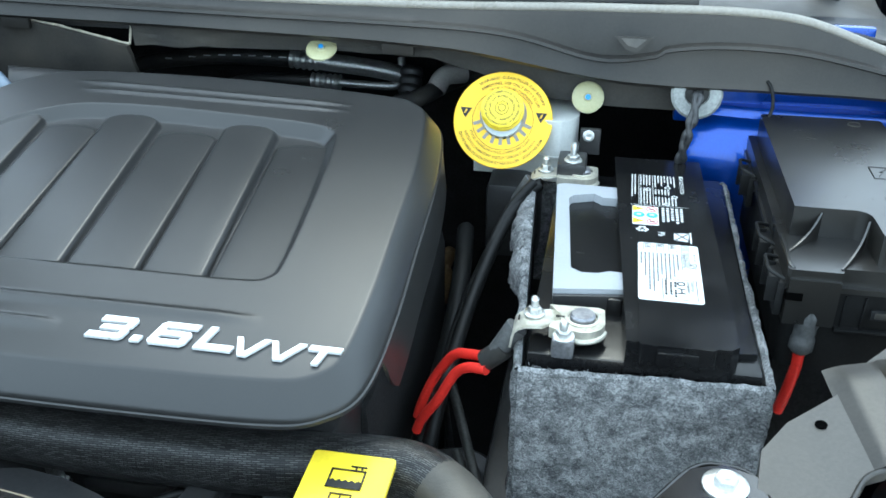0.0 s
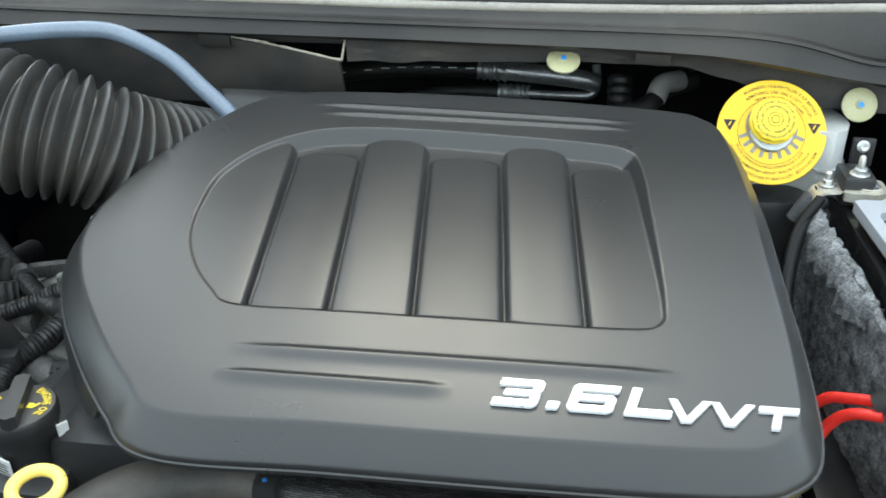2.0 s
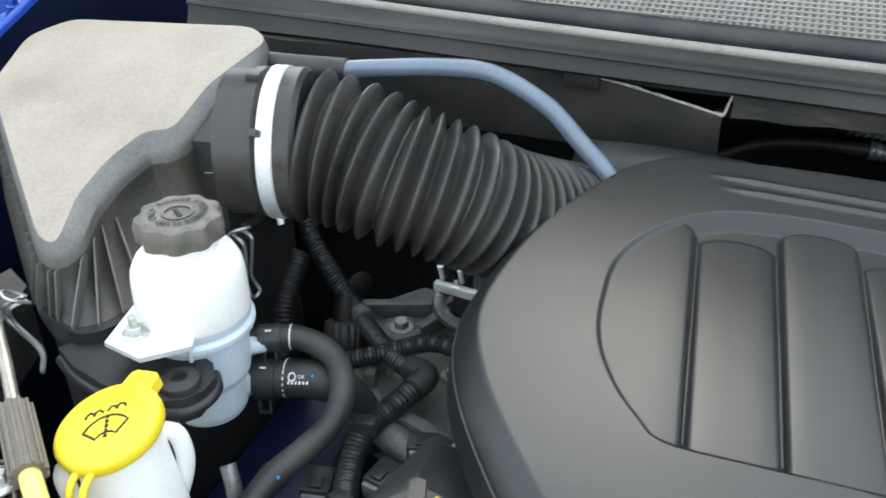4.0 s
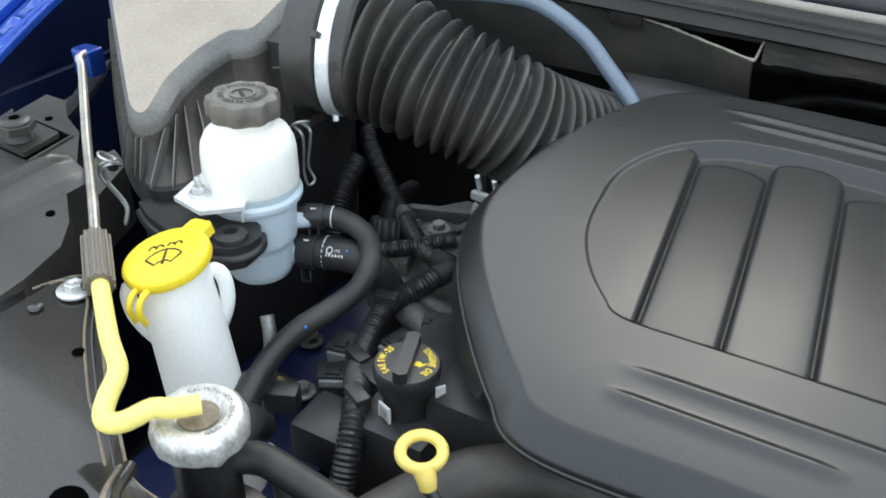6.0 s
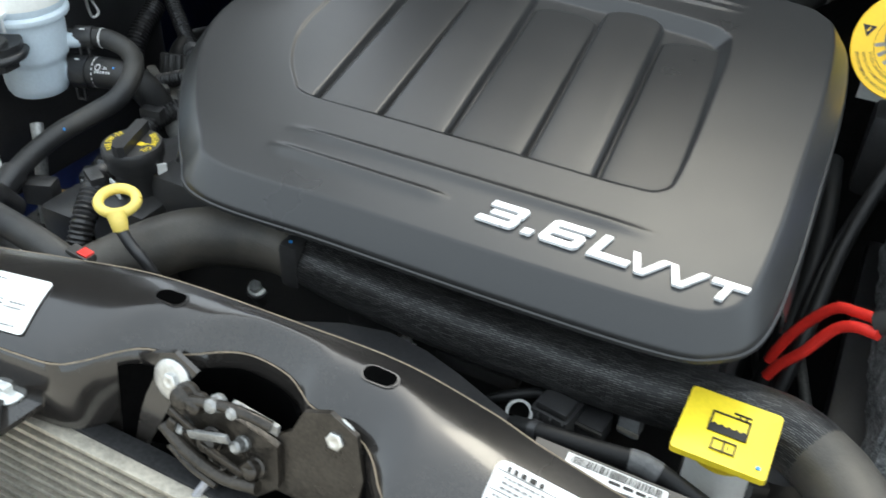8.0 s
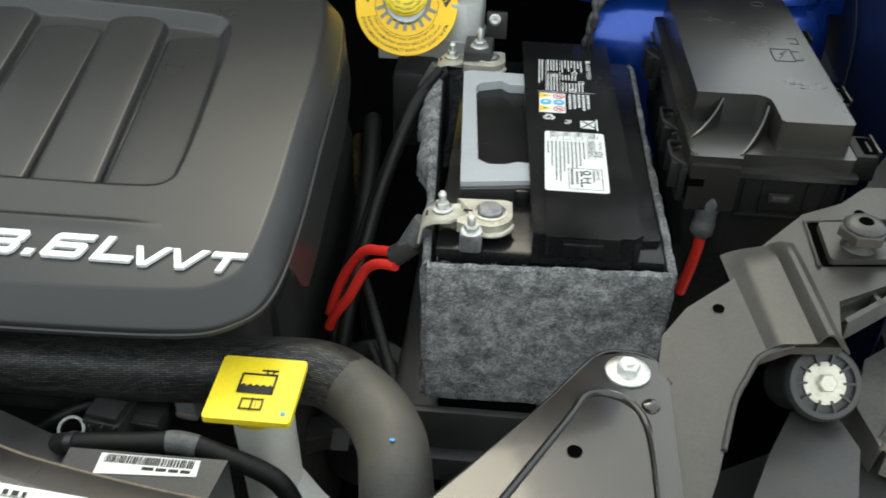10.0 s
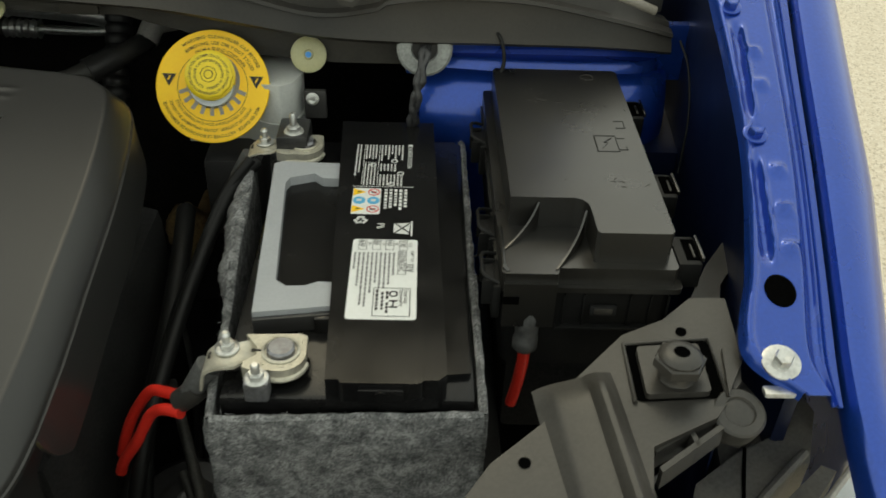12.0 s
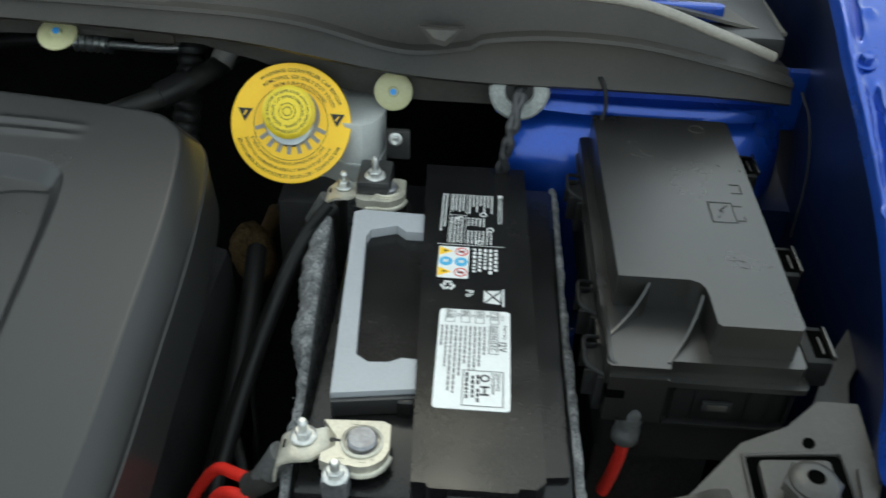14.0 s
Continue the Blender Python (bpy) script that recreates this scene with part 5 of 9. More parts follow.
# ---- cowl, firewall mat and strut tower ----
XS = [-1.05, -0.85, -0.6, -0.32, -0.06, 0.118, 0.286, 0.377, 0.44]
Z_TOP = [1.118, 1.112, 1.108, 1.106, 1.109, 1.114, 1.112, 1.085, 1.06]
Z_LOW = [1.075, 1.078, 1.077, 1.076, 1.07, 1.045, 1.043, 1.042, 1.036]


def cowl():
    c = thing("cowl_panel", (CX, 1.06, 1.05), "dusty dark grey plastic cowl panel below the windscreen", "cowl panel")
    rows = []
    for x in frange(-1.05, 0.44, 0.008):
        zt, zl = interp(x, XS, Z_TOP), interp(x, XS, Z_LOW)
        h = zt - zl
        dip = 0.5 - 0.25 * math.exp(-((x - 0.1) / 0.07) ** 2) + 0.06 * (1 if x > 0.16 else 0)
        back = 0.015 if x < 0.3 else 0.015 + (x - 0.3) * 0.1
        y0 = 1.0 + 0.035 * max(0, -x - 0.1) + 0.1 * max(0, x - 0.38)
        rows.append([(x, y0 + 0.03, zl - 0.004), (x, y0 + 0.002, zl - 0.004), (x, y0 - 0.002, zl), (x, y0 + 0.002, zl + 0.006), (x, y0 + 0.006, zl + h * dip - 0.002), (x, y0 + 0.002, zl + h * dip),
                     (x, y0 + 0.004, zl + h * dip + 0.003), (x, y0 + 0.014, zl + h * dip + 0.004), (x, y0 + 0.02, zt - 0.008), (x, y0 + 0.024, zt - 0.004), (x, y0 + 0.05, zt - 0.008)])
    part("front_face", sheet(rows, thick=0.002), COWLP, c)
    lip = [(x, 1.0 + 0.035 * max(0, -x - 0.1) + 0.1 * max(0, x - 0.38) + 0.029, interp(x, XS, Z_TOP) - 0.001) for x in frange(-1.05, 0.425, 0.02)]
    part("lip", tube(lip, 0.005, 12, 0.01), LIPGREY, c, "worn front lip, pale with its highlight in the colour")
    part("seal", tube([(x, 1.085 + 0.03 * max(0, -x - 0.1), interp(x, XS, Z_TOP) - 0.006) for x in frange(-1.05, 0.2, 0.05)], 0.014, 14, 0.02), RUBBER, c, "black bonnet seal")
    part("channel", box((CX, 1.11, 1.07), (1.46, 0.14, 0.02), 0.004), BLACK, c)
    # grille field of small slots
    g = bmesh.new()
    x0, x1, y0, n = -0.72, -0.11, 1.165, 0
    part("grille_bed", box(((x0 + x1) / 2, 1.26, 1.077), (x1 - x0 + 0.02, 0.22, 0.01), 0.002), INK, c)
    for y in frange(y0, y0 + 0.19, 0.0135):
        box(((x0 + x1) / 2, y, 1.0905 + 0.12 * (y - y0)), (x1 - x0, 0.0058, 0.006), 0.0, None, g)
    for x in frange(x0, x1, 0.0078):
        box((x, y0 + 0.095, 1.0905 + 0.12 * 0.095), (0.0036, 0.2, 0.005), 0.0, Matrix.Rotation(0.12, 4, "X"), g)
    part("grille", g, LIPGREY, c, "grey slotted air intake grille", smooth=False)["kind"] = "stuff"
    part("top_right", sheet([[(x, y, 1.1 + 0.02 * math.sin(9 * y) - 0.1 * max(0, x - 0.3) + 0.01 * noise.noise((x * 9, y * 9, 0))) for x in frange(-0.1, 0.44, 0.02)] for y in frange(1.06, 1.38, 0.02)], thick=0.003), COWLTOP, c)
    part("left_shelf", sheet([[(x, y, 1.095 + 0.1 * (y - 1.1)) for x in frange(-1.05, -0.73, 0.04)] for y in frange(1.12, 1.38, 0.04)], thick=0.003), COWLTOP, c)
    part("rear_shelf", box((CX, 1.41, 1.1), (1.5, 0.06, 0.05), 0.01), BLACK, c)
    # drain spout
    sp = prism([(-0.019, 0), (0.019, 0), (0.004, -0.016), (-0.008, -0.013)], 0, 0.009, 0.002, m=Matrix.Translation((0.134, 1.0, 1.092)) @ Matrix.Rotation(radians(78), 4, "X"))
    part("spout", sp, COWLP, c)
    part("spout_mouth", prism([(-0.013, -0.002), (0.013, -0.002), (0.003, -0.011), (-0.006, -0.009)], 0.0085, 0.0098, 0.0004, m=Matrix.Translation((0.134, 1.0, 1.092)) @ Matrix.Rotation(radians(78), 4, "X")), COWLTOP, c)
    for x in (-0.585, -0.118):
        part("clip_tab", box((x, 1.012 + (0.01 if x < -0.3 else 0), interp(x, XS, Z_LOW) - 0.008), (0.036, 0.006, 0.018), 0.002), COWLP, c)
    return c


cowl()
wiper = thing("wiper_arm", (0.2, 1.18, 1.14), "black wiper arm lying over the cowl", "wiper")
part("arm", tube([(0.33, 1.1, 1.125), (0.2, 1.14, 1.135), (0.0, 1.16, 1.13), (-0.2, 1.18, 1.13)], 0.008, 10), BLACK, wiper)
part("blade", tube([(0.25, 1.12, 1.14), (0.05, 1.15, 1.138), (-0.15, 1.17, 1.136)], 0.004, 8), RUBBER, wiper)


def mat_panel(name, top, low, x0, x1, material, label, fray):
    """Hanging insulation between two edges, y back a little towards its foot."""
    t = thing(name, ((x0 + x1) / 2, 1.04, 1.0), label, "insulation mat")
    rows = []
    for x in frange(x0, x1, 0.008):
        zt, zl = top(x), low(x)
        rows.append([(x, 1.03 + 0.02 * k / 8 * (1 if x < -0.44 else 0.2) + 0.002 * noise.noise((x * 30, k, 2)), zt + (zl - zt) * k / 8) for k in range(9)])
    part("mat", sheet(rows, thick=0.006), material, t)
    if fray:
        f = tube([(x, 1.029, top(x) + 0.0012 * noise.noise((x * 120, 3, 0))) for x in frange(fray[0], fray[1], 0.012)], lambda s, tot: 0.0016 + 0.0012 * noise.noise((s * 130, 0, 5)), 6, 0.005)
        part("frayed_edge", f, EDGE, t, "pale frayed edge")
    return t


RX = [-0.44, -0.123, -0.041, 0.004, 0.098, 0.186]
mat_panel("firewall_mat", lambda x: 1.073, lambda x: interp(x, RX, [1.046, 1.052, 1.04, 1.021, 1.008, 1.007]), -0.44, 0.186, SILENCER, "dusty dark insulation mat clipped along the firewall", (-0.44, -0.2))
mat_panel("firewall_mat", lambda x: interp(x, [-1.0, -0.8, -0.65, -0.55, -0.448], [1.072, 1.074, 1.076, 1.066, 1.046]), lambda x: 0.99, -1.0, -0.448, SILENCER, "sagging dark insulation mat with a pale torn edge", (-0.75, -0.447))
tube_edge = tube([(-0.447, 1.029, 1.046), (-0.44, 1.028, 1.073)], 0.0014, 6)
single("mat_corner", tube_edge, EDGE, "pale torn corner of the insulation mat", "insulation mat")
for x, z, face in ((-0.208, 1.058, (0.05, -0.55, 0.95)), (0.0915, 1.021, (0.05, -1, 0.42))):
    k = thing("push_clip", (x, 1.016, z), "pale green round push clip with a blue centre", "clip", "firewall clips")
    part("head", lathe([(0.0175, 0), (0.0172, 0.0015), (0.012, 0.0035), (0.005, 0.003), (0.004, 0.0045), (0.0015, 0.0045)], (x, 1.019, z - 0.003), face, 32), PINK, k)
    part("pin", lathe([(0.003, 0.004), (0.003, 0.006), (0.001, 0.0062)], (x, 1.019, z - 0.003), face, 12), BLUEDOT, k, "blue centre pin")

single("scuttle_panel", box((CX, 1.075, 1.075), (1.36, 0.012, 0.04), 0.004), BLUE, "blue painted scuttle panel behind the mat", "scuttle panel", "structure")
tw = thing("strut_tower", (0.345, 1.06, 0.62), "glossy blue painted strut tower behind the fuse box", "strut tower")
rows = []
for x in frange(0.2, 0.448, 0.008):
    e = min(1.0, (0.448 - x) / 0.03)
    bow = 0.012 * math.sin(math.pi * (x - 0.2) / 0.27) - 0.022 * (1 - e) ** 2
    rows.append([(x, 1.034 - 0.036 * math.sin(radians(g)) - bow, 1.004 - 0.05 * (1 - math.cos(radians(g)))) for g in range(0, 90, 9)] + [(x, 0.998 - bow + 0.02 * v, 0.954 - 0.31 * v) for v in frange(0, 1, 0.06)])
part("tower_wall", sheet(rows, thick=0.002), BLUE, tw)
rows = []
for x in frange(0.2, 0.448, 0.008):
    bow = 0.012 * math.sin(math.pi * (x - 0.2) / 0.27) - 0.022 * (1 - min(1.0, (0.448 - x) / 0.03)) ** 2
    rows.append([(x, 1.033 - bow, 1.0035), (x, 1.0345 - bow, 1.0085), (x, 1.038 - bow, 1.0125), (x, 1.05, 1.014)])
part("flange", sheet(rows, thick=0.002), BLUE, tw)
part("pressed_dimple", lathe([(0.009, 0), (0.0075, 0.0012), (0.004, 0.0005), (0.002, 0.0)], (0.405, 0.985, 0.975), (0, -0.8, 0.6), 20), BLUE, tw)
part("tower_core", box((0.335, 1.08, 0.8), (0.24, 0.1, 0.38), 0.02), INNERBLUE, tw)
for z in (0.92, 0.88):
    e = thing("wing_bolt", (0.466, 0.88, z), "small dull bolt in the dark inner wing", "bolt", "inner wing bolts")
    hexbolt((0.468, 0.88 - 0.6 * (0.92 - z), z), (-1, -0.2, 0.2), 0.006, e, 1.5, None, ALU)
single("scuttle_panel", box((0.335, 1.045, 1.02), (0.3, 0.012, 0.06), 0.004), BLUE, "blue painted scuttle panel beside the cable grommet", "scuttle panel", "structure")
gr = thing("cable_grommet", (0.204, 1.0, 1.03), "grey foam grommet with a taped cable through the panel", "grommet")
part("foam", lathe([(0.012, 0.004), (0.013, 0.009), (0.024, 0.009), (0.0265, 0.006), (0.0265, 0)], (0.204, 1.008, 1.033), (0, -1, 0.25), 36, close=False), FOAM, gr)
part("hole", lathe([(0.0125, 0.004), (0.001, 0.0042)], (0.204, 1.008, 1.033), (0, -1, 0.25), 24), INK, gr)
line = smooth_path([(0.205, 1.01, 1.035), (0.204, 0.99, 1.034), (0.2, 0.975, 1.015), (0.195, 0.972, 0.985), (0.192, 0.985, 0.94)], 0.002)
for turn in (0.0, math.pi):
    strand = [p + Vector((math.cos(turn + 0.28 * i), 0.4 * math.sin(turn + 0.28 * i), 0.25 * math.sin(turn + 0.28 * i))) * 0.0028 for i, p in enumerate(line)]
    part("cable", tube(strand, lambda s, t: 0.0034 + 0.0005 * math.sin(s * 420), 10, raw=True), TAPED, gr, "twisted cable in ragged black tape")
cable("wire_loop", [(0.262, 1.02, 1.05), (0.274, 1.0, 1.05), (0.279, 0.99, 1.03), (0.274, 0.985, 1.01), (0.272, 0.99, 0.98)], 0.0018, DEEP, "thin brown wire hanging behind the fuse box", "wire")
cable("wire_loop", [(0.445, 1.0, 1.05), (0.452, 0.98, 1.03), (0.455, 0.96, 0.99), (0.45, 0.94, 0.94)], 0.001, DEEP, "thin brown wire hanging behind the fuse box", "wire")


# ---- fenders ----
def rail_z(y):
    return 0.99 + 0.33 * (y - 0.64) - 0.25 * max(0.0, y - 1.0) ** 1.3


RY = [0.55, 0.6, 0.63, 0.65, 0.7, 0.8, 0.9, 0.98, 1.1, 1.5]
R_IN = [0.46, 0.452, 0.42, 0.417, 0.4315, 0.4495, 0.4555, 0.4575, 0.466, 0.48]
F_EDGE = [0.478, 0.478, 0.481, 0.484, 0.492, 0.507, 0.52, 0.531, 0.548, 0.58]


def fender(side):
    fx = (lambda x: x) if side > 0 else (lambda x: mx(x) - 0.165)
    name = "front_fender"
    f = thing(name, (fx(0.5), 0.9, 0.8), "glossy blue front fender with its bolted inner rail", "fender", "front fenders")
    dimples = [(0.467, 0.714), (0.471, 0.748), (0.474, 0.784), (0.48, 0.872), (0.482, 0.908), (0.488, 1.02)]
    grooves = [(0.449, 0.708, 0.795), (0.463, 0.842, 0.94), (0.472, 0.99, 1.09)]
    rows = []
    for y in frange(0.606, 1.5, 0.0035):
        a, b = interp(y, RY, R_IN), interp(y, RY, F_EDGE)
        row = []
        for k in range(0, 45):
            u = k / 44
            x = a + (b - a) * u
            z = rail_z(y)
            z -= 0.006 * max(0.0, 1 - u / 0.05)
            z += 0.003 * math.exp(-((u - 0.1) / 0.05) ** 2)
            z -= 0.011 / (1 + math.exp(-(u - 0.72) / 0.02)) - 0.003 * math.exp(-((u - 0.86) / 0.03) ** 2)
            for gx, g0, g1 in grooves:
                cx = gx + 0.1 * (y - g0)
                if g0 - 0.01 < y < g1 + 0.01:
                    e = min(1, max(0, (y - g0 + 0.006) / 0.012)) * min(1, max(0, (g1 + 0.006 - y) / 0.012))
                    z -= 0.0045 * e * math.exp(-((x - cx) / 0.0035) ** 4)
                    z += 0.002 * e * math.exp(-((x - cx - 0.0065) / 0.0022) ** 2)
            for dx, dy in dimples:
                lou = (x - dx + 0.008) / 0.016
                if 0 < lou < 1 and abs(y - dy) < 0.009:
                    z += 0.0055 * math.sin(math.pi * lou) * max(0.0, 1 - abs(y - dy - 0.002) / 0.007)
            row.append((fx(x), y, z))
        rows.append(row)
    part("inner_rail", sheet(rows, thick=0.0012), BLUE, f)
    rows = []
    for y in frange(0.54, 1.5, 0.016):
        b, z = interp(y, RY, F_EDGE), rail_z(y)
        nose = max(0.0, 0.6 - y) * 0.35
        w = (0.04 + 0.022 * min(1, max(0, (y - 0.5) / 0.3))) * (1 if side > 0 else 2.4)
        prof = [(0.004, -0.03), (0.003, -0.006), (0.006, -0.001), (w * 0.25, 0.001), (w * 0.5, -0.003), (w * 0.72, -0.012), (w * 0.88, -0.03), (w * 0.97, -0.06)] + ([(w * 1.02, -0.12), (w * 1.06, -0.3), (w * 0.95, -0.6)] if y > 0.66 else [(w * 0.98, -0.062), (w * 0.985, -0.064), (w * 0.99, -0.066)])
        rows.append([(fx(b + p), y, z + q - nose * (0.4 if q > -0.05 else 1)) for p, q in prof])
    part("outer_panel", sheet(rows, thick=0.0012), BLUE, f)
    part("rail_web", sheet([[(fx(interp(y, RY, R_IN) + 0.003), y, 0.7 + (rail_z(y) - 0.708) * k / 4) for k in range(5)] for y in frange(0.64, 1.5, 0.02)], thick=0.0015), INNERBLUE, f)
    part("rail_hole", prism(ellipse(fx(0.4515), 0.681, 0.0108, 0.0125), lambda x, y: rail_z(y) + 0.0002, lambda x, y: rail_z(y) + 0.0009), VOID, f, "oval hole drawn as a black plate for its shade")
    up = Vector((0, -0.32, 1)).normalized()
    for x, y, r, mm in ((0.439, 0.627, 0.0062, ZINC), (0.463, 0.819, 0.0062, BLUE), (0.472, 0.963, 0.0062, BLUE), (0.482, 1.11, 0.0062, BLUE)):
        hexbolt((fx(x), y, rail_z(y) + 0.001), up, r, f, 2.1 if mm is ZINC else 1.6, 0.007, mm)
    part("speed_nut", box((fx(0.437), 0.612, 0.975), (0.022, 0.008, 0.004), 0.001), ZINC, f)
    return f


fender(1)
fender(-1)


# ---- headlamp brackets and lamps ----
def plate_z(x, y):
    return 0.942 + 0.088 * ((x - 0.204) + (y - 0.508))


def headlamp_bracket(side):
    fx = (lambda x: x) if side > 0 else (lambda x: mx(x) - 0.045)
    # the far side sits a little higher and further back in the car
    dz, dy = (0.0, 0.0) if side > 0 else (0.03, -0.053)
    m = Matrix.Translation((0, dy, dz))
    b = thing("headlamp_bracket", (fx(0.3), 0.56 + dy, 0.9), "satin black plastic headlamp bracket with an adjustable rubber stop", "headlamp bracket", "headlamp brackets")
    P = lambda pts: [(fx(x), y) for x, y in (pts if side > 0 else pts[::-1])]
    Z = lambda off: (lambda x, y: plate_z(x if side > 0 else mx(x) - 0.045, y) + off)

    def put(name, bm, material, label=""):
        bmesh.ops.transform(bm, matrix=m, verts=bm.verts)
        return part(name, bm, material, b, label)

    put("plate", prism(P([(0.222, 0.36), (0.25, 0.43), (0.268, 0.487), (0.289, 0.524), (0.311, 0.534), (0.342, 0.534), (0.35, 0.577), (0.394, 0.597), (0.416, 0.625), (0.422, 0.65), (0.424, 0.703), (0.399, 0.705),
                         (0.376, 0.685), (0.345, 0.672), (0.299, 0.625), (0.283, 0.599), (0.248, 0.57), (0.229, 0.543), (0.222, 0.5)]), Z(-0.006), Z(0), 0.0025), GREYP)
    put("edge_wall", prism(P([(0.222, 0.5), (0.229, 0.543), (0.248, 0.57), (0.283, 0.599), (0.299, 0.625), (0.345, 0.672), (0.349, 0.668), (0.303, 0.621), (0.287, 0.595), (0.252, 0.566), (0.233, 0.539), (0.226, 0.5)]), Z(-0.05), Z(-0.004), 0.001), GREYP)
    # fold that steps up from the low half, a flat band, and a half-round ridge down to the lamp bush
    section = ((0.284, -0.0015), (0.2885, 0.0005), (0.2935, 0.0042), (0.298, 0.0062), (0.3155, 0.0066), (0.3185, 0.0072), (0.3205, 0.0115), (0.3235, 0.0142), (0.327, 0.0142), (0.3305, 0.0115), (0.334, 0.006), (0.3385, 0.001), (0.341, -0.0015))
    rows = []
    for v in frange(0, 1, 0.08):
        y = 0.531 + 0.095 * v
        grow = 1 - 0.75 * max(0.0, v - 0.82) / 0.18 if v > 0.82 else 1.0
        rows.append([(fx(a + 0.006 - 0.012 * v), y + 0.012 * v * (a - 0.284) / 0.05, plate_z(a, y) + (h * grow if h > 0 else h)) for a, h in section])
    put("ridge", sheet(rows, thick=0.0015), GREYP, "broad moulded ridge")
    put("front_flange", tube([(fx(a), y, plate_z(a, y) + 0.0006) for a, y in ((0.312, 0.535), (0.29, 0.5255), (0.278, 0.507), (0.268, 0.488), (0.256, 0.45))], 0.0019, 8), GREYP)
    # open webs under the outer edge
    for web in ([(0.352, 0.576), (0.394, 0.599), (0.391, 0.602), (0.351, 0.581)], [(0.353, 0.561), (0.398, 0.592), (0.396, 0.595), (0.352, 0.565)], [(0.378, 0.578), (0.381, 0.58), (0.378, 0.594), (0.375, 0.592)]):
        put("web", prism(P(web), Z(-0.02), Z(-0.004), 0.0006), GREYP)
    # square pocket with the stop in it
    put("pocket", prism(P(rrect(0.345, 0.612, 0.402, 0.662, 0.005)), Z(0.0005), Z(0.0012)), VOID)
    put("pad", prism(P(rrect(0.351, 0.613, 0.393, 0.655, 0.003)), Z(0.0), Z(0.006), 0.0015), GREYP)
    put("upper_arm", prism(P([(0.395, 0.7), (0.423, 0.7), (0.434, 0.74), (0.474, 0.8), (0.479, 0.837), (0.429, 0.765)]), 0.955, 0.962, 0.002), BLACK)
    put("side_block", prism(P([(0.404, 0.612), (0.421, 0.642), (0.424, 0.662), (0.409, 0.652)]), Z(-0.004), Z(0.004), 0.0015), GREYP)
    put("pocket_edge", tube([(fx(x), y, plate_z(x, y) + 0.001) for x, y in ((0.344, 0.611), (0.344, 0.662), (0.4025, 0.663), (0.404, 0.612))], 0.0016, 8, raw=True), GREYP)
    put("stop_thread", lathe([(0.0115, 0), (0.0125, 0.002), (0.0115, 0.004), (0.0125, 0.006), (0.0115, 0.008), (0.0125, 0.01), (0.0115, 0.012), (0.0115, 0.022)], (fx(0.3725), 0.627, 0.964), n=24), GREYP)
    put("stop_nut", lathe([(0.0145, 0), (0.0158, 0.001), (0.0158, 0.0075), (0.0148, 0.0085)], (fx(0.3725), 0.627, 0.982), n=24, wave=lambda a, i: 1 / math.cos((a % (math.pi / 3)) - math.pi / 6) * 0.95), GREYP)
    put("stop_head", lathe([(0.0142, 0), (0.0142, 0.003), (0.0132, 0.0042), (0.0095, 0.0055), (0.0055, 0.006), (0.0048, 0.0055)], (fx(0.3725), 0.627, 0.989), n=32), GREYP, "domed plastic stop")
    put("stop_bore", lathe([(0.005, 0), (0.005, 0.0003)], (fx(0.3725), 0.627, 0.9952), n=16), VOID)
    for x, y, r in ((0.386, 0.672, 0.0038), (0.269, 0.569, 0.004)):
        put("hole", prism(ellipse(fx(x), y, r, r, 16), Z(0.0004), Z(0.001)), VOID)
    # tongue that runs down to the lamp and its hinge
    put("arm", prism(P([(0.398, 0.606), (0.424, 0.645), (0.43, 0.63), (0.428, 0.612), (0.416, 0.6)]), 0.935, 0.955, 0.003), GREYP)
    put("hinge", lathe([(0.0165, -0.012), (0.0175, 0), (0.0175, 0.003), (0.016, 0.0045), (0.0105, 0.005), (0.0095, 0.0035), (0.006, 0.0045), (0.002, 0.0045)], (fx(0.41), 0.604, 0.962), (0, -0.35, 1), 28), GREYP)
    put("strut", tube([(fx(0.346), 0.57, 0.93), (fx(0.4), 0.607, 0.935)], 0.0025, 8), BLACK)
    put("lower_web", prism(P([(0.24, 0.36), (0.3, 0.49), (0.322, 0.53), (0.35, 0.54), (0.36, 0.5), (0.33, 0.4), (0.3, 0.34)]), 0.87, 0.9, 0.004), BLACK)
    # lamp mount bush
    ax = Vector((0.05 * side, -0.75, 0.7))
    c0 = (fx(0.3372), 0.5375, 0.921)
    put("bush", lathe([(0.024, 0), (0.0255, 0.003), (0.0255, 0.008), (0.0235, 0.011), (0.02, 0.0115), (0.02, 0.008), (0.004, 0.008)], c0, ax, 36), BLACK)
    spokes = bmesh.new()
    q = turn_to(ax)
    for k in range(10):
        a = 2 * math.pi * k / 10
        box((0, 0, 0), (0.008, 0.0016, 0.003), 0, Matrix.Translation((0.016 * math.cos(a), 0.016 * math.sin(a), 0.0095)) @ Matrix.Rotation(a, 4, "Z"), spokes)
    bmesh.ops.transform(spokes, matrix=Matrix.Translation(c0) @ q, verts=spokes.verts)
    put("bush_spokes", spokes, BLACK)
    tip = Vector(c0) + Vector(ax).normalized() * 0.0085
    put("lamp_bolt", hexbolt(tip, ax, 0.0062, None, 2.3), NICKEL)
    put("sleeve", lathe([(0.02, 0), (0.021, 0.05)], Vector(c0) - Vector(ax).normalized() * 0.05, ax, 24), BLACK)
    # bolt plate is part of the front support
    return b


headlamp_bracket(1)
headlamp_bracket(-1)


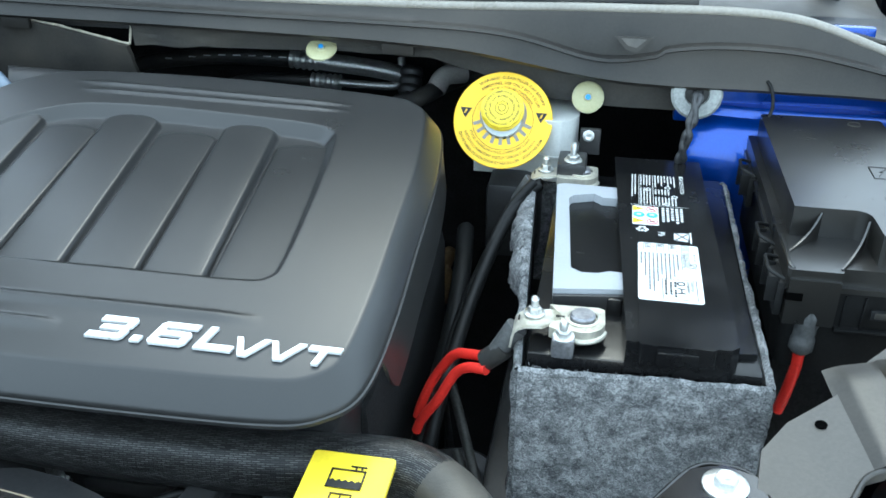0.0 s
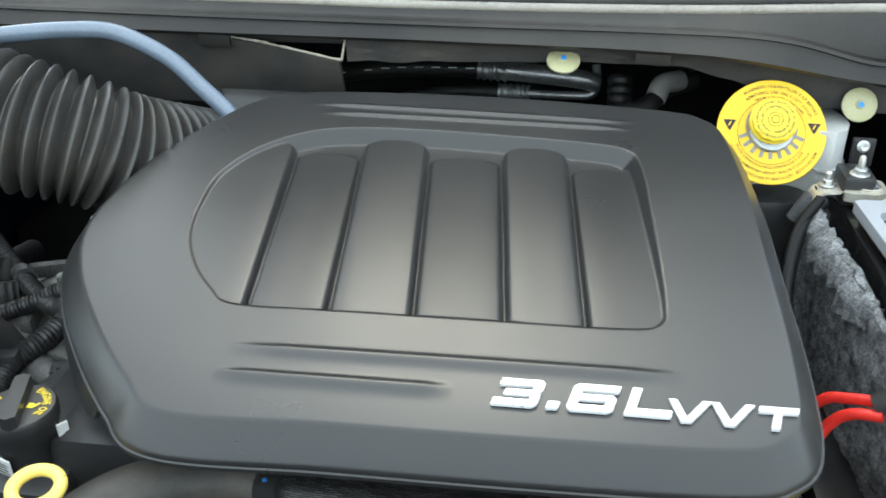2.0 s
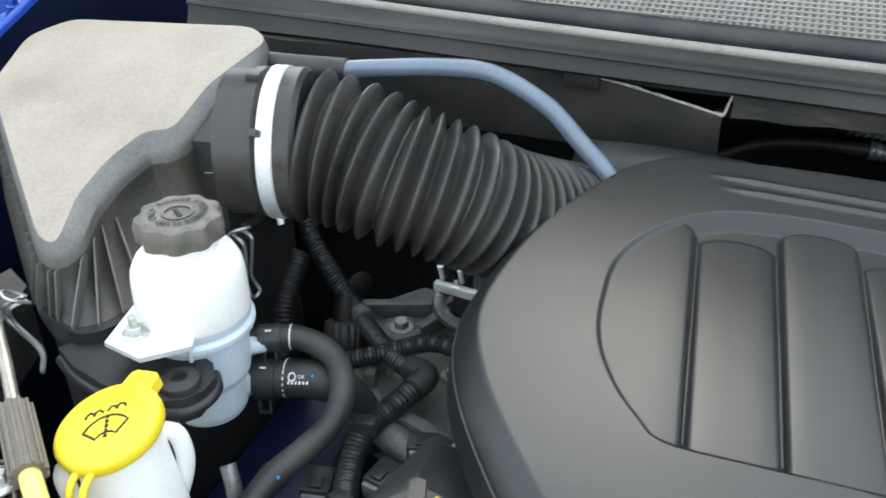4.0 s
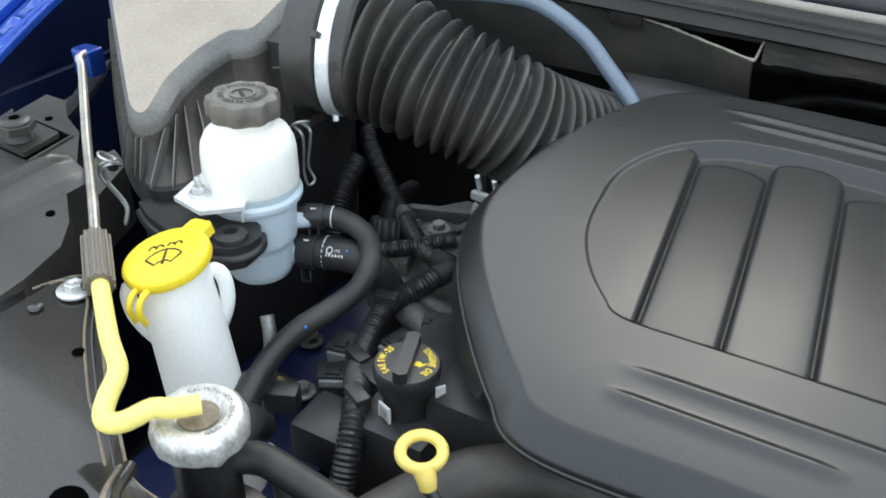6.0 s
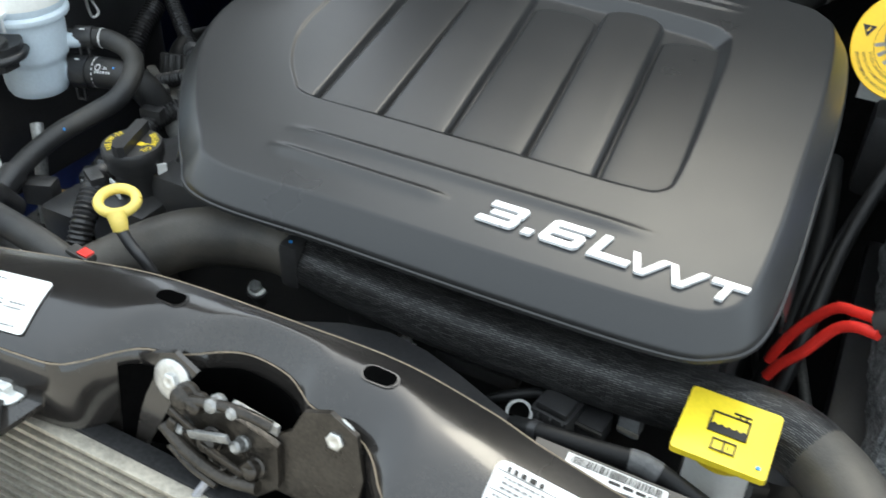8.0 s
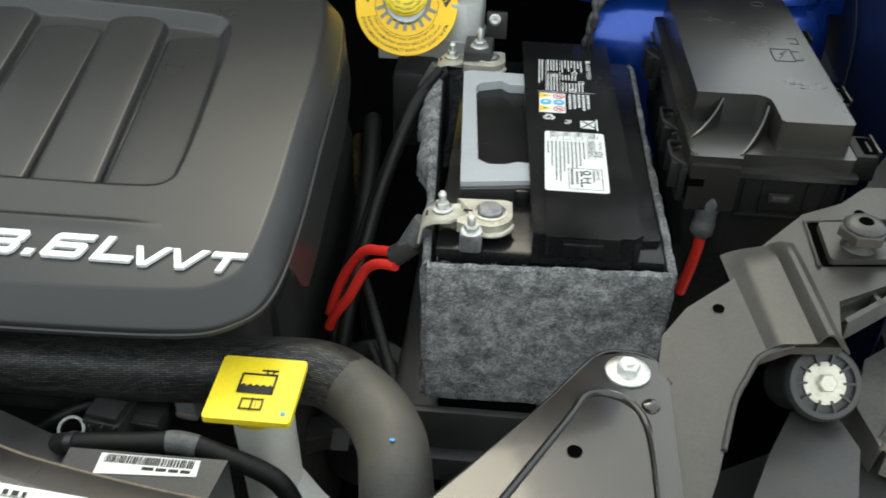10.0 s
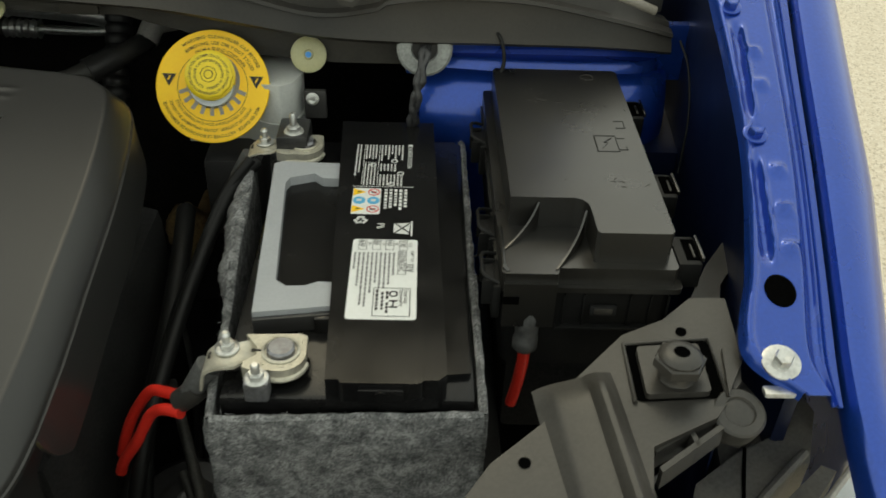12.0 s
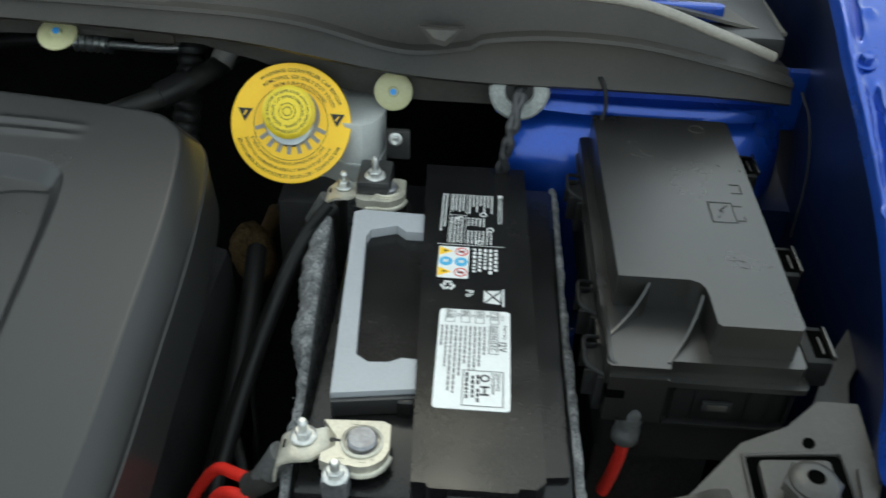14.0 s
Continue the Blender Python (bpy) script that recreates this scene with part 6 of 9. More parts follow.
def headlamp(side):
    fx = (lambda x: x) if side > 0 else (lambda x: mx(x) - 0.045)
    P = lambda pts: [(fx(x), y) for x, y in (pts if side > 0 else pts[::-1])]
    h = thing("headlamp", (fx(0.47), 0.6, 0.8), "headlamp with a dusty dark housing and clear lens", "headlamp", "headlamps")
    hz = lambda off: (lambda x, y: 0.872 + 0.06 * (y - 0.6) + off)
    part("housing", prism(P([(0.392, 0.535), (0.432, 0.59), (0.492, 0.65), (0.5, 0.678), (0.441, 0.648), (0.404, 0.62), (0.385, 0.57)]), 0.78, hz(0.0), 0.008, seg=3), DUSTYGREY, h)
    part("housing_ridge", tube([(fx(0.396), 0.54, 0.87), (fx(0.434), 0.592, 0.8735), (fx(0.492), 0.648, 0.877)], 0.0035, 8), DUSTYGREY, h)
    part("rear_cover", prism(P([(0.43, 0.63), (0.5, 0.65), (0.52, 0.7), (0.5, 0.78), (0.46, 0.76), (0.435, 0.69)]), 0.79, hz(-0.012), 0.006), DUSTYGREY, h)
    part("housing_seam", tube([(fx(0.448), 0.652, 0.8755), (fx(0.44), 0.625, 0.875), (fx(0.431), 0.592, 0.873)], 0.0016, 6), VOID, h)
    part("bezel", prism(P([(0.396, 0.53), (0.434, 0.582), (0.505, 0.643), (0.515, 0.638), (0.47, 0.588), (0.425, 0.54), (0.41, 0.522)]), 0.845, hz(-0.006), 0.003), DUSTYGREY, h)
    part("bezel_clip", box((fx(0.423), 0.562, 0.869), (0.02, 0.012, 0.006), 0.002, Matrix.Rotation(0.85 * side, 4, "Z")), BLACK, h)
    part("lower_housing", box((fx(0.36), 0.46, 0.76), (0.2, 0.2, 0.16), 0.02, Matrix.Rotation(0.5 * side, 4, "Z")), BLACK, h)
    lens, refl = [], []
    for s in frange(0, 1, 0.05):
        x, y = 0.415 + 0.12 * s, 0.525 + 0.125 * s
        lens.append([(fx(x + 0.1 * v + 0.02 * v * v), y - 0.075 * v, 0.866 - 0.006 * v - 0.09 * v ** 3) for v in frange(0, 1, 0.1)])
        refl.append([(fx(x + 0.092 * v + 0.016 * v * v), y - 0.07 * v, 0.838 - 0.004 * v - 0.08 * v ** 3 + 0.003 * math.sin(40 * s)) for v in frange(0, 1, 0.1)])
    part("lens", sheet(lens, thick=0.003), GLASS, h, "clear dusty lens")
    part("reflector", sheet(refl, thick=0.002), SILVER, h, "silvery reflector")
    part("lens_rim", tube([(fx(0.413), 0.523, 0.867), (fx(0.472), 0.584, 0.868), (fx(0.537), 0.651, 0.868)], 0.0028, 8), WHITEP, h)
    return h


headlamp(1)
headlamp(-1)


# ---- radiator support ----
SX = [-0.72, -0.66, -0.6, -0.517, -0.443, -0.378, -0.276, -0.209, -0.149, -0.117, -0.05, 0.009, 0.06, 0.1]
S_REAR = [0.395, 0.356, 0.346, 0.358, 0.373, 0.384, 0.388, 0.39, 0.381, 0.373, 0.363, 0.362, 0.37, 0.402]
S_Z = [0.948, 0.953, 0.96, 0.97, 0.976, 0.98, 0.982, 0.981, 0.98, 0.979, 0.975, 0.967, 0.954, 0.946]
FXS = [-0.72, -0.6, -0.483, -0.395, -0.376, -0.366, -0.3526, -0.3393, -0.325, -0.3128, -0.2946, -0.2689, -0.2545, -0.2425, -0.2193, -0.198, -0.185, -0.1735, -0.15, -0.1, 0.0, 0.1]
S_FRONT = [0.3, 0.286, 0.29, 0.294, 0.3, 0.3125, 0.3275, 0.3325, 0.336, 0.3455, 0.3545, 0.3535, 0.3485, 0.34, 0.3365, 0.3295, 0.317, 0.304, 0.298, 0.29, 0.295, 0.32]


def on_support(x, y):
    yr, yf, z = interp(x, SX, S_REAR), interp(x, FXS, S_FRONT), interp(x, SX, S_Z)
    v = (yr - 0.004 - y) / (yr - yf - 0.016)
    return z + 0.0052 * math.sin(math.pi * max(0, min(1, v))) - 0.004 * v


def radiator_support():
    s = thing("radiator_support", (CX, 0.33, 0.9), "satin black painted steel radiator support with worn edges", "radiator support")
    rows, rear = [], []
    for x in frange(-0.72, 0.1, 0.004):
        yr, z, yf = interp(x, SX, S_REAR), interp(x, SX, S_Z), interp(x, FXS, S_FRONT)
        w = yr - yf
        rear.append((x, yr + 0.0005, z - 0.002))
        dimp = 0.0035 * math.exp(-(((x + 0.63) / 0.03) ** 2 + ((yf - 0.29) / 0.1) ** 2))
        wav = 0.004 * math.exp(-((x + 0.3) / 0.12) ** 2)
        row = [(x, yr + 0.001, z - 0.03), (x, yr + 0.001, z - 0.004), (x, yr - 0.0005, z - 0.001), (x, yr - 0.004, z)]
        for k in range(1, 13):
            v = k / 13
            row.append((x, yr - 0.004 - (w - 0.016) * v, z + 0.0052 * math.sin(math.pi * v) - 0.004 * v - dimp * (v > 0.5)))
        row += [(x, yf + 0.01, z - 0.005), (x, yf + 0.0045, z - 0.0085), (x, yf + 0.001, z - 0.016 - wav), (x, yf, z - 0.032), (x, yf + 0.002, z - 0.06)]
        rows.append(row)
    part("cross_member", sheet(rows, thick=0.0015), SUPPORT, s)
    part("worn_rear_edge", tube(rear, 0.0008, 6, 0.006), RUSTY, s, "bare worn rear edge")
    lz = lambda x, y: 0.951 + 0.018 * max(0.0, min(1.0, (-0.66 - x) / 0.15))
    left = [(-0.655, 0.29), (-0.655, 0.35), (-0.664, 0.36), (-0.7, 0.386), (-0.72, 0.399), (-0.765, 0.437), (-0.797, 0.47), (-0.815, 0.48), (-0.833, 0.474), (-0.842, 0.455), (-0.843, 0.4), (-0.835, 0.35), (-0.79, 0.305), (-0.72, 0.287)]
    part("end_plate", prism(left[::-1], lambda x, y: lz(x, y) - 0.004, lz, 0.0015), SUPPORT, s)
    for k, mm in ((0.0, RUSTY), (0.006, SUPPORT), (0.011, RUSTY)):
        part("worn_edge", tube([(x - k * 0.55, y - k, lz(x, y) + 0.0004) for x, y in left[1:10]], 0.0012, 8), mm, s)
    hexbolt((-0.818, 0.461, 0.969), (0, 0, 1), 0.0072, s, 2.0, 0.006)
    part("rivet", lathe([(0.006, 0), (0.005, 0.002), (0.002, 0.003)], (-0.826, 0.43, 0.9695), n=16), SUPPORT, s)
    part("small_hole", prism(ellipse(-0.764, 0.414, 0.0045, 0.0045, 16), 0.9637, 0.9643), VOID, s)
    q = [(0.085, 0.31), (0.21, 0.335), (0.226, 0.4), (0.23, 0.5), (0.224, 0.522), (0.206, 0.53), (0.184, 0.522), (0.15, 0.472), (0.107, 0.414), (0.085, 0.385)]
    zf = lambda x, y: 0.944 - 0.05 * (y - 0.508)
    part("end_plate", prism(q, lambda x, y: zf(x, y) - 0.004, zf, 0.0015), SUPPORT, s)
    ridge = [(0.1, 0.345), (0.128, 0.395), (0.165, 0.462), (0.176, 0.483), (0.19, 0.487), (0.205, 0.478), (0.213, 0.45), (0.212, 0.37)]
    part("pressed_ridge", tube([(x, y, zf(x, y) + 0.0005) for x, y in ridge], 0.0024, 8), SUPPORT, s)
    edge = [(0.086, 0.387), (0.107, 0.415), (0.15, 0.473), (0.184, 0.523), (0.206, 0.531), (0.224, 0.523), (0.231, 0.5)]
    part("worn_edge", tube([(x, y, zf(x, y) - 0.0015) for x, y in edge], 0.0016, 8), SUPPORT, s)
    hexbolt((0.204, 0.508, 0.9445), (0, 0, 1), 0.0072, s, 2.0, 0.006)
    part("rivet", lathe([(0.006, 0), (0.005, 0.002), (0.002, 0.003)], (0.216, 0.478, zf(0.216, 0.478)), n=16), SUPPORT, s)
    part("small_hole", prism(ellipse(0.168, 0.435, 0.0045, 0.0045, 16), lambda x, y: zf(x, y) + 0.0003, lambda x, y: zf(x, y) + 0.0009), VOID, s)
    for x, y in ((-0.3545, 0.3665), (-0.2125, 0.3705)):
        lift = lambda h: (lambda a, b: on_support(a, b) + h)
        rim = prism(rrect(x - 0.0115, y - 0.0066, x + 0.0115, y + 0.0066, 0.0064), lift(-0.0004), lift(0.0008), 0.0003)
        h = part("slot_rim", rim, SUPPORT, s)
        part("slot", prism(rrect(x - 0.0098, y - 0.0052, x + 0.0098, y + 0.0052, 0.005), lift(0.0006), lift(0.0012)), VOID, h, "slotted hole drawn as a black plate for its shade")
    part("oval_hole", prism(ellipse(-0.669, 0.3195, 0.0125, 0.0105, 28), 0.954, 0.9562), VOID, s, "oval hole drawn as a black plate for its shade")
    hexbolt((-0.6184, 0.3, on_support(-0.6184, 0.3) - 0.001), (0, -0.1, 1), 0.0075, s, 2.0, 0.006)
    press = [(-0.664, 0.356), (-0.651, 0.331), (-0.632, 0.318), (-0.609, 0.323), (-0.593, 0.313), (-0.588, 0.2996), (-0.586, 0.2875)]
    part("pressed_edge", tube([(x, y, on_support(x, y) - 0.0002) for x, y in press], 0.0026, 10), RUSTY, s, "worn pressed edge")
    part("pressed_step", tube([(x + 0.004, y + 0.004, on_support(x + 0.004, y + 0.004) - 0.0016) for x, y in press], 0.005, 10), SUPPORT, s)
    fr = [(x, interp(x, FXS, S_FRONT) + 0.0035, interp(x, SX, S_Z) - 0.0088) for x in frange(-0.6, -0.16, 0.01)]
    # Black sheet before the skirt paints the opening's shade
    part("latch_opening_shade", sheet([[(x, interp(x, FXS, S_FRONT) - 0.0015 - 0.002 * k, interp(x, SX, S_Z) - 0.0165 - 0.014 * k) for k in range(5)] for x in frange(-0.358, -0.2, 0.004)], thick=0.001), VOID, s, "black sheet standing in for the latch opening's shade")
    part("worn_front_edge", tube(fr, 0.0005, 6, 0.006), RUSTY, s, "bare worn front edge")
    return s


radiator_support()


def corner_sheet(name, corners, material, label, parent, lift, r=0.0):
    """A rounded thin sheet between four corners (front left, front right, rear left, rear right) laid on the support; returns its place()."""
    (ax, ay), (bx, by), (cx, cy), (dx, dy) = corners
    wide, deep = math.hypot(bx - ax, by - ay), math.hypot(cx - ax, cy - ay)

    def place(u, v, h=0.0):
        a, b = u / wide, v / deep
        x = (ax * (1 - a) + bx * a) * (1 - b) + (cx * (1 - a) + dx * a) * b
        y = (ay * (1 - a) + by * a) * (1 - b) + (cy * (1 - a) + dy * a) * b
        return Vector((x, y, on_support(x, y) + lift + 0.0005 + h))

    rows = []
    for v in sorted(set([0, 0.15 * r, 0.5 * r, r, deep - r, deep - 0.5 * r, deep - 0.15 * r, deep] + frange(r, deep - r, 0.004))):
        e = max(0.0, r - v, r - (deep - v))
        e = r - math.sqrt(max(0.0, r * r - e * e))
        rows.append([place(e + (wide - 2 * e) * k / 30, v, -0.0005) for k in range(31)])
    part(name, sheet(rows, thick=0.0003), material, parent, label)
    return place


cs = thing("caution_label", (-0.475, 0.32, 0.977), "white and yellow caution label stuck on the support", "label")
pl = corner_sheet("paper", ((-0.5241, 0.2927), (-0.413, 0.3046), (-0.5414, 0.3299), (-0.4264, 0.3436)), LABEL, "", cs, 0.0014, 0.003)


def patch(name, u0, v0, u1, v1, material, lift=0.0):
    t = sheet([[pl(u0 + (u1 - u0) * k / 12, v, lift) for k in range(13)] for v in (v0, (v0 + v1) / 2, v1)])
    return part(name, t, material, cs, smooth=False)


patch("yellow_header", 0.0145, 0.0275, 0.049, 0.0385, PALEYEL)
patch("grey_field", 0.0145, 0.001, 0.0445, 0.027, SILVERGREY)
patch("yellow_box", 0.0325, 0.0015, 0.0445, 0.0095, YELLOW, 0.0003)
blot = bmesh.new()
for u, v, w, h in ((0.017, 0.012, 0.009, 0.005), (0.019, 0.0165, 0.005, 0.004), (0.0235, 0.0105, 0.004, 0.005)):
    blot.faces.new([blot.verts.new(pl(a, b, 0.0004)) for a, b in ((u, v), (u + w, v + 0.001), (u + w - 0.001, v + h), (u + 0.001, v + h - 0.001))])
part("red_mark", blot, REDINK, cs, smooth=False)
bars(lambda a, b, h=0.0: pl(a, b, 0.0004), [(0.0335, 0.006, 0.01), (0.031, 0.0145, 0.011), (0.031, 0.018, 0.009), (0.029, 0.031, 0.012), (0.029, 0.0335, 0.009)], 0.0018, cs, INK, seed=23, words=(1, 3))
bars(lambda a, b, h=0.0: pl(0.003 + b, 0.003 + a, 0.0003), [(0.0, 0.0, 0.033), (0.0, 0.0032, 0.03), (0.0, 0.0064, 0.032)], 0.0012, cs, FINEINK, seed=22)
bars(lambda a, b, h=0.0: pl(a, b, 0.0003), [(0.052, 0.034, 0.03), (0.056, 0.03, 0.016), (0.048, 0.003, 0.012), (0.05, 0.006, 0.016), (0.075, 0.016, 0.014), (0.075, 0.019, 0.012), (0.09, 0.0145, 0.014), (0.092, 0.018, 0.012), (0.094, 0.003, 0.012)], 0.0012, cs, FINEINK, seed=21, words=(2, 5))

es = thing("emission_label", (-0.06, 0.33, 0.978), "white emission control information label stuck on the support", "label")
pl = corner_sheet("paper", ((-0.128, 0.3055), (-0.0015, 0.2985), (-0.1318, 0.3519), (-0.0046, 0.3448)), LABEL, "", es, 0.0014, 0.006)
up = lambda a, b, h=0.0: pl(a, b, 0.0003)
ink = letters("VEHICLE EMISSION CONTROL INFORMATION", 0.0058, lambda a, b, h=0.0: pl(0.043 + a, 0.0365 + b, 0.0003), None, 0.66, 0.11, bold=0.022)
part("print", ink, INK, es, smooth=False)
bars(up, [(0.006, 0.0395, 0.024)], 0.0034, es, INK, seed=31, words=(1, 2.5))
bars(up, [(0.006, 0.035, 0.022), (0.006, 0.0318, 0.028), (0.006, 0.0286, 0.018), (0.004, 0.0235, 0.062), (0.006, 0.0175, 0.058), (0.006, 0.0145, 0.05), (0.006, 0.0115, 0.056), (0.006, 0.006, 0.05), (0.04, 0.032, 0.006), (0.05, 0.0315, 0.014), (0.075, 0.0285, 0.03), (0.085, 0.0245, 0.024), (0.085, 0.0215, 0.03), (0.075, 0.015, 0.044), (0.075, 0.011, 0.046), (0.075, 0.006, 0.044)], 0.0013, es, FINEINK, seed=32, words=(2, 5))
rl = bmesh.new()
for u0, u1, v in ((0.001, 0.035, 0.0385), (0.001, 0.07, 0.0265), (0.001, 0.07, 0.021), (0.07, 0.12, 0.026)):
    sheet([[up(u0 + (u1 - u0) * k / 12, v) for k in range(13)], [up(u0 + (u1 - u0) * k / 12, v + 0.0005) for k in range(13)]], rl)
part("rule", rl, INK, es, smooth=False)


# ---- bonnet latch, condenser and shroud in front of the support ----
lt = thing("bonnet_latch", (-0.285, 0.31, 0.93), "greasy steel bonnet latch bolted in the support's cut-out", "bonnet latch")
def stand(pts, y, thick, r=0.0008, lean=0.25):
    """An upright plate: (x, z) outline at depth y, its top leaning back."""
    m = Matrix(((1, 0, 0, 0), (0, lean, -1, y - lean * 0.93), (0, 1, 0, 0), (0, 0, 0, 1)))
    return prism(pts, 0, thick, r, m=m)


part("left_plate", stand([(-0.402, 0.88), (-0.341, 0.913), (-0.326, 0.946), (-0.309, 0.972), (-0.325, 0.979), (-0.356, 0.967), (-0.378, 0.95), (-0.396, 0.925)], 0.325, 0.003), SUPPORT, lt, "pressed black left plate")
part("left_step", stand([(-0.4, 0.878), (-0.34, 0.906), (-0.34, 0.914), (-0.4, 0.887)], 0.322, 0.012), SUPPORT, lt)
part("right_plate", stand([(-0.248, 0.925), (-0.2, 0.925), (-0.196, 0.955), (-0.203, 0.979), (-0.22, 0.986), (-0.236, 0.98), (-0.242, 0.966), (-0.256, 0.955)], 0.322, 0.003), GREASE, lt, "greasy right plate")
part("body", stand([(-0.322, 0.93), (-0.3, 0.912), (-0.262, 0.916), (-0.244, 0.932), (-0.247, 0.957), (-0.27, 0.962), (-0.3, 0.966), (-0.318, 0.958)], 0.318, 0.004), GREASE, lt)
for x, z in ((-0.325, 0.962), (-0.215, 0.971)):
    hexbolt((x, 0.3215 + 0.25 * (z - 0.93), z), (0, -0.95, 0.3), 0.0052, lt, 2.5, 0.003)
for x, z, r, mm in ((-0.307, 0.965, 0.0065, GREASE), (-0.298, 0.964, 0.005, GREASE), (-0.286, 0.969, 0.0042, ALU), (-0.272, 0.97, 0.0034, ALU), (-0.308, 0.945, 0.0042, ALU), (-0.268, 0.951, 0.0036, ALU), (-0.288, 0.945, 0.006, GREASE), (-0.258, 0.94, 0.005, GREASE)):
    part("pivot", lathe([(r * 1.25, 0), (r * 1.25, 0.003), (r, 0.004), (r, 0.009), (r * 0.6, 0.0105)], (x, 0.314 + 0.25 * (z - 0.93), z), (0, -0.9, 0.44), 18), mm, lt)
part("claw", tube([(-0.305, 0.316, 0.968), (-0.285, 0.319, 0.972), (-0.265, 0.32, 0.974), (-0.25, 0.322, 0.97)], 0.0032, 10), GREASE, lt)
part("claw_tip", box((-0.262, 0.324, 0.969), (0.03, 0.003, 0.008), 0.001, Matrix.Rotation(0.15, 4, "Y")), ALU, lt, "worn bright claw tip")
for i, (x, z, l, a) in enumerate(((-0.3, 0.956, 0.026, 0.5), (-0.284, 0.957, 0.03, -0.35), (-0.276, 0.944, 0.03, 0.3), (-0.297, 0.94, 0.022, 1.1), (-0.262, 0.943, 0.02, -0.9), (-0.31, 0.951, 0.016, -1.2))):
    part("link", box((x, 0.3105 - 0.0012 * (i % 3), z), (l, 0.0028, 0.0055), 0.0009, Matrix.Rotation(a, 4, "Y")), ALU if i == 1 else GREASE, lt)
part("claw", tube([(-0.316, 0.309, 0.95), (-0.298, 0.306, 0.94), (-0.275, 0.306, 0.932), (-0.252, 0.308, 0.935)], 0.004, 10), GREASE, lt)
part("lever", tube([(-0.312, 0.307, 0.937), (-0.295, 0.304, 0.93), (-0.278, 0.303, 0.926)], 0.0022, 8), GREASE, lt)
part("spring", tube([(-0.312 + 0.0028 * i, 0.309 + 0.0035 * math.sin(i * 1.9), 0.934 + 0.0035 * math.cos(i * 1.9)) for i in range(20)], 0.001, 6, 0.002), GREASE, lt)
part("release_rod", tube([(-0.285, 0.306, 0.925), (-0.293, 0.293, 0.908), (-0.3, 0.28, 0.885)], 0.003, 8), LEAD, lt)
part("rod_end", lathe([(0.006, -0.004), (0.006, 0.004)], (-0.3, 0.279, 0.885), (0, -0.5, 0.86), 14), GREASE, lt)
for x in (-0.43, -0.165):
    br = thing("latch_brace", (x, 0.3, 0.93), "black steel latch brace with a zinc bolt", "brace", "latch braces")
    s = 1 if x < -0.3 else -1
    part("plate", prism([(x - 0.03, 0.275), (x + 0.02, 0.272), (x + 0.035 * s, 0.3), (x + 0.02 * s, 0.318), (x - 0.03 * s, 0.31)][:: s], lambda a, b: 0.925 + 0.4 * (b - 0.275), lambda a, b: 0.929 + 0.4 * (b - 0.275), 0.001), SUPPORT, br)
    hexbolt((x + 0.006 * s, 0.296, 0.938), (0, -0.45, 1), 0.0068, br, 2.0, 0.006)

cd = thing("condenser", (CX, 0.29, 0.8), "dusty aluminium condenser with flat horizontal tubes", "condenser")
part("core", box((CX, 0.306, 0.79), (0.72, 0.012, 0.26), 0.002), DARK, cd)
bar = box((CX, 0.298, 0), (0.72, 0.014, 0.0042), 0.0009)
first = part("condenser_tube", bar, CORE, cd)
for i in range(21):
    z = 0.915 - 0.0115 * i
    if i == 0:
        first.location.z = z
        continue
    o = first.copy()
    scene.collection.objects.link(o)
    o.location.z = z

gs = thing("grille_shroud", (-0.47, 0.27, 0.94), "grey plastic grille shroud with a black push clip", "shroud")
part("panel", prism([(-0.56, 0.22), (-0.41, 0.235), (-0.408, 0.268), (-0.42, 0.286), (-0.45, 0.283), (-0.47, 0.292), (-0.56, 0.287)], 0.925, 0.936, 0.003), GREYP, gs)
part("clip", lathe([(0.0105, 0), (0.0105, 0.003), (0.008, 0.006), (0.003, 0.0065)], (-0.487, 0.277, 0.936), n=24), RUBBER, gs, "black push clip")
part("lower_step", box((-0.5, 0.245, 0.92), (0.14, 0.05, 0.016), 0.004), BLACK, gs)


# ---- radiator fan shroud and coolant bottle ----
fs = thing("fan_shroud", (-0.2, 0.44, 0.8), "black plastic radiator fan shroud under the hoses", "fan shroud")
pts = [(-0.5, 0.42), (-0.42, 0.452), (-0.379, 0.466), (-0.347, 0.478), (-0.317, 0.493), (-0.283, 0.501), (-0.25, 0.497), (-0.218, 0.487), (-0.177, 0.471), (-0.139, 0.457), (-0.06, 0.43), (0.02, 0.41), (0.02, 0.392), (-0.5, 0.392)]
part("top_flange", prism(pts, 0.862, 0.885, 0.006), BLACK, fs)
part("shroud_face", box((-0.25, 0.4, 0.72), (0.68, 0.02, 0.31), 0.006), BLACK, fs)
for x in (-0.34, -0.2):
    part("clip_block", box((x, 0.475, 0.855), (0.05, 0.028, 0.02), 0.005), BLACK, fs)
for x, y, w in ((-0.225, 0.541, 0.07), (-0.32, 0.548, 0.048)):
    part("cover_panel", box((x, y, 0.847), (w, 0.022, 0.014), 0.004), BLACK, fs)
    part("panel_rim", tube([(x - w / 2 + 0.006, y - 0.007, 0.855), (x + w / 2 - 0.006, y - 0.007, 0.855)], 0.0014, 6, raw=True), GREYP, fs)
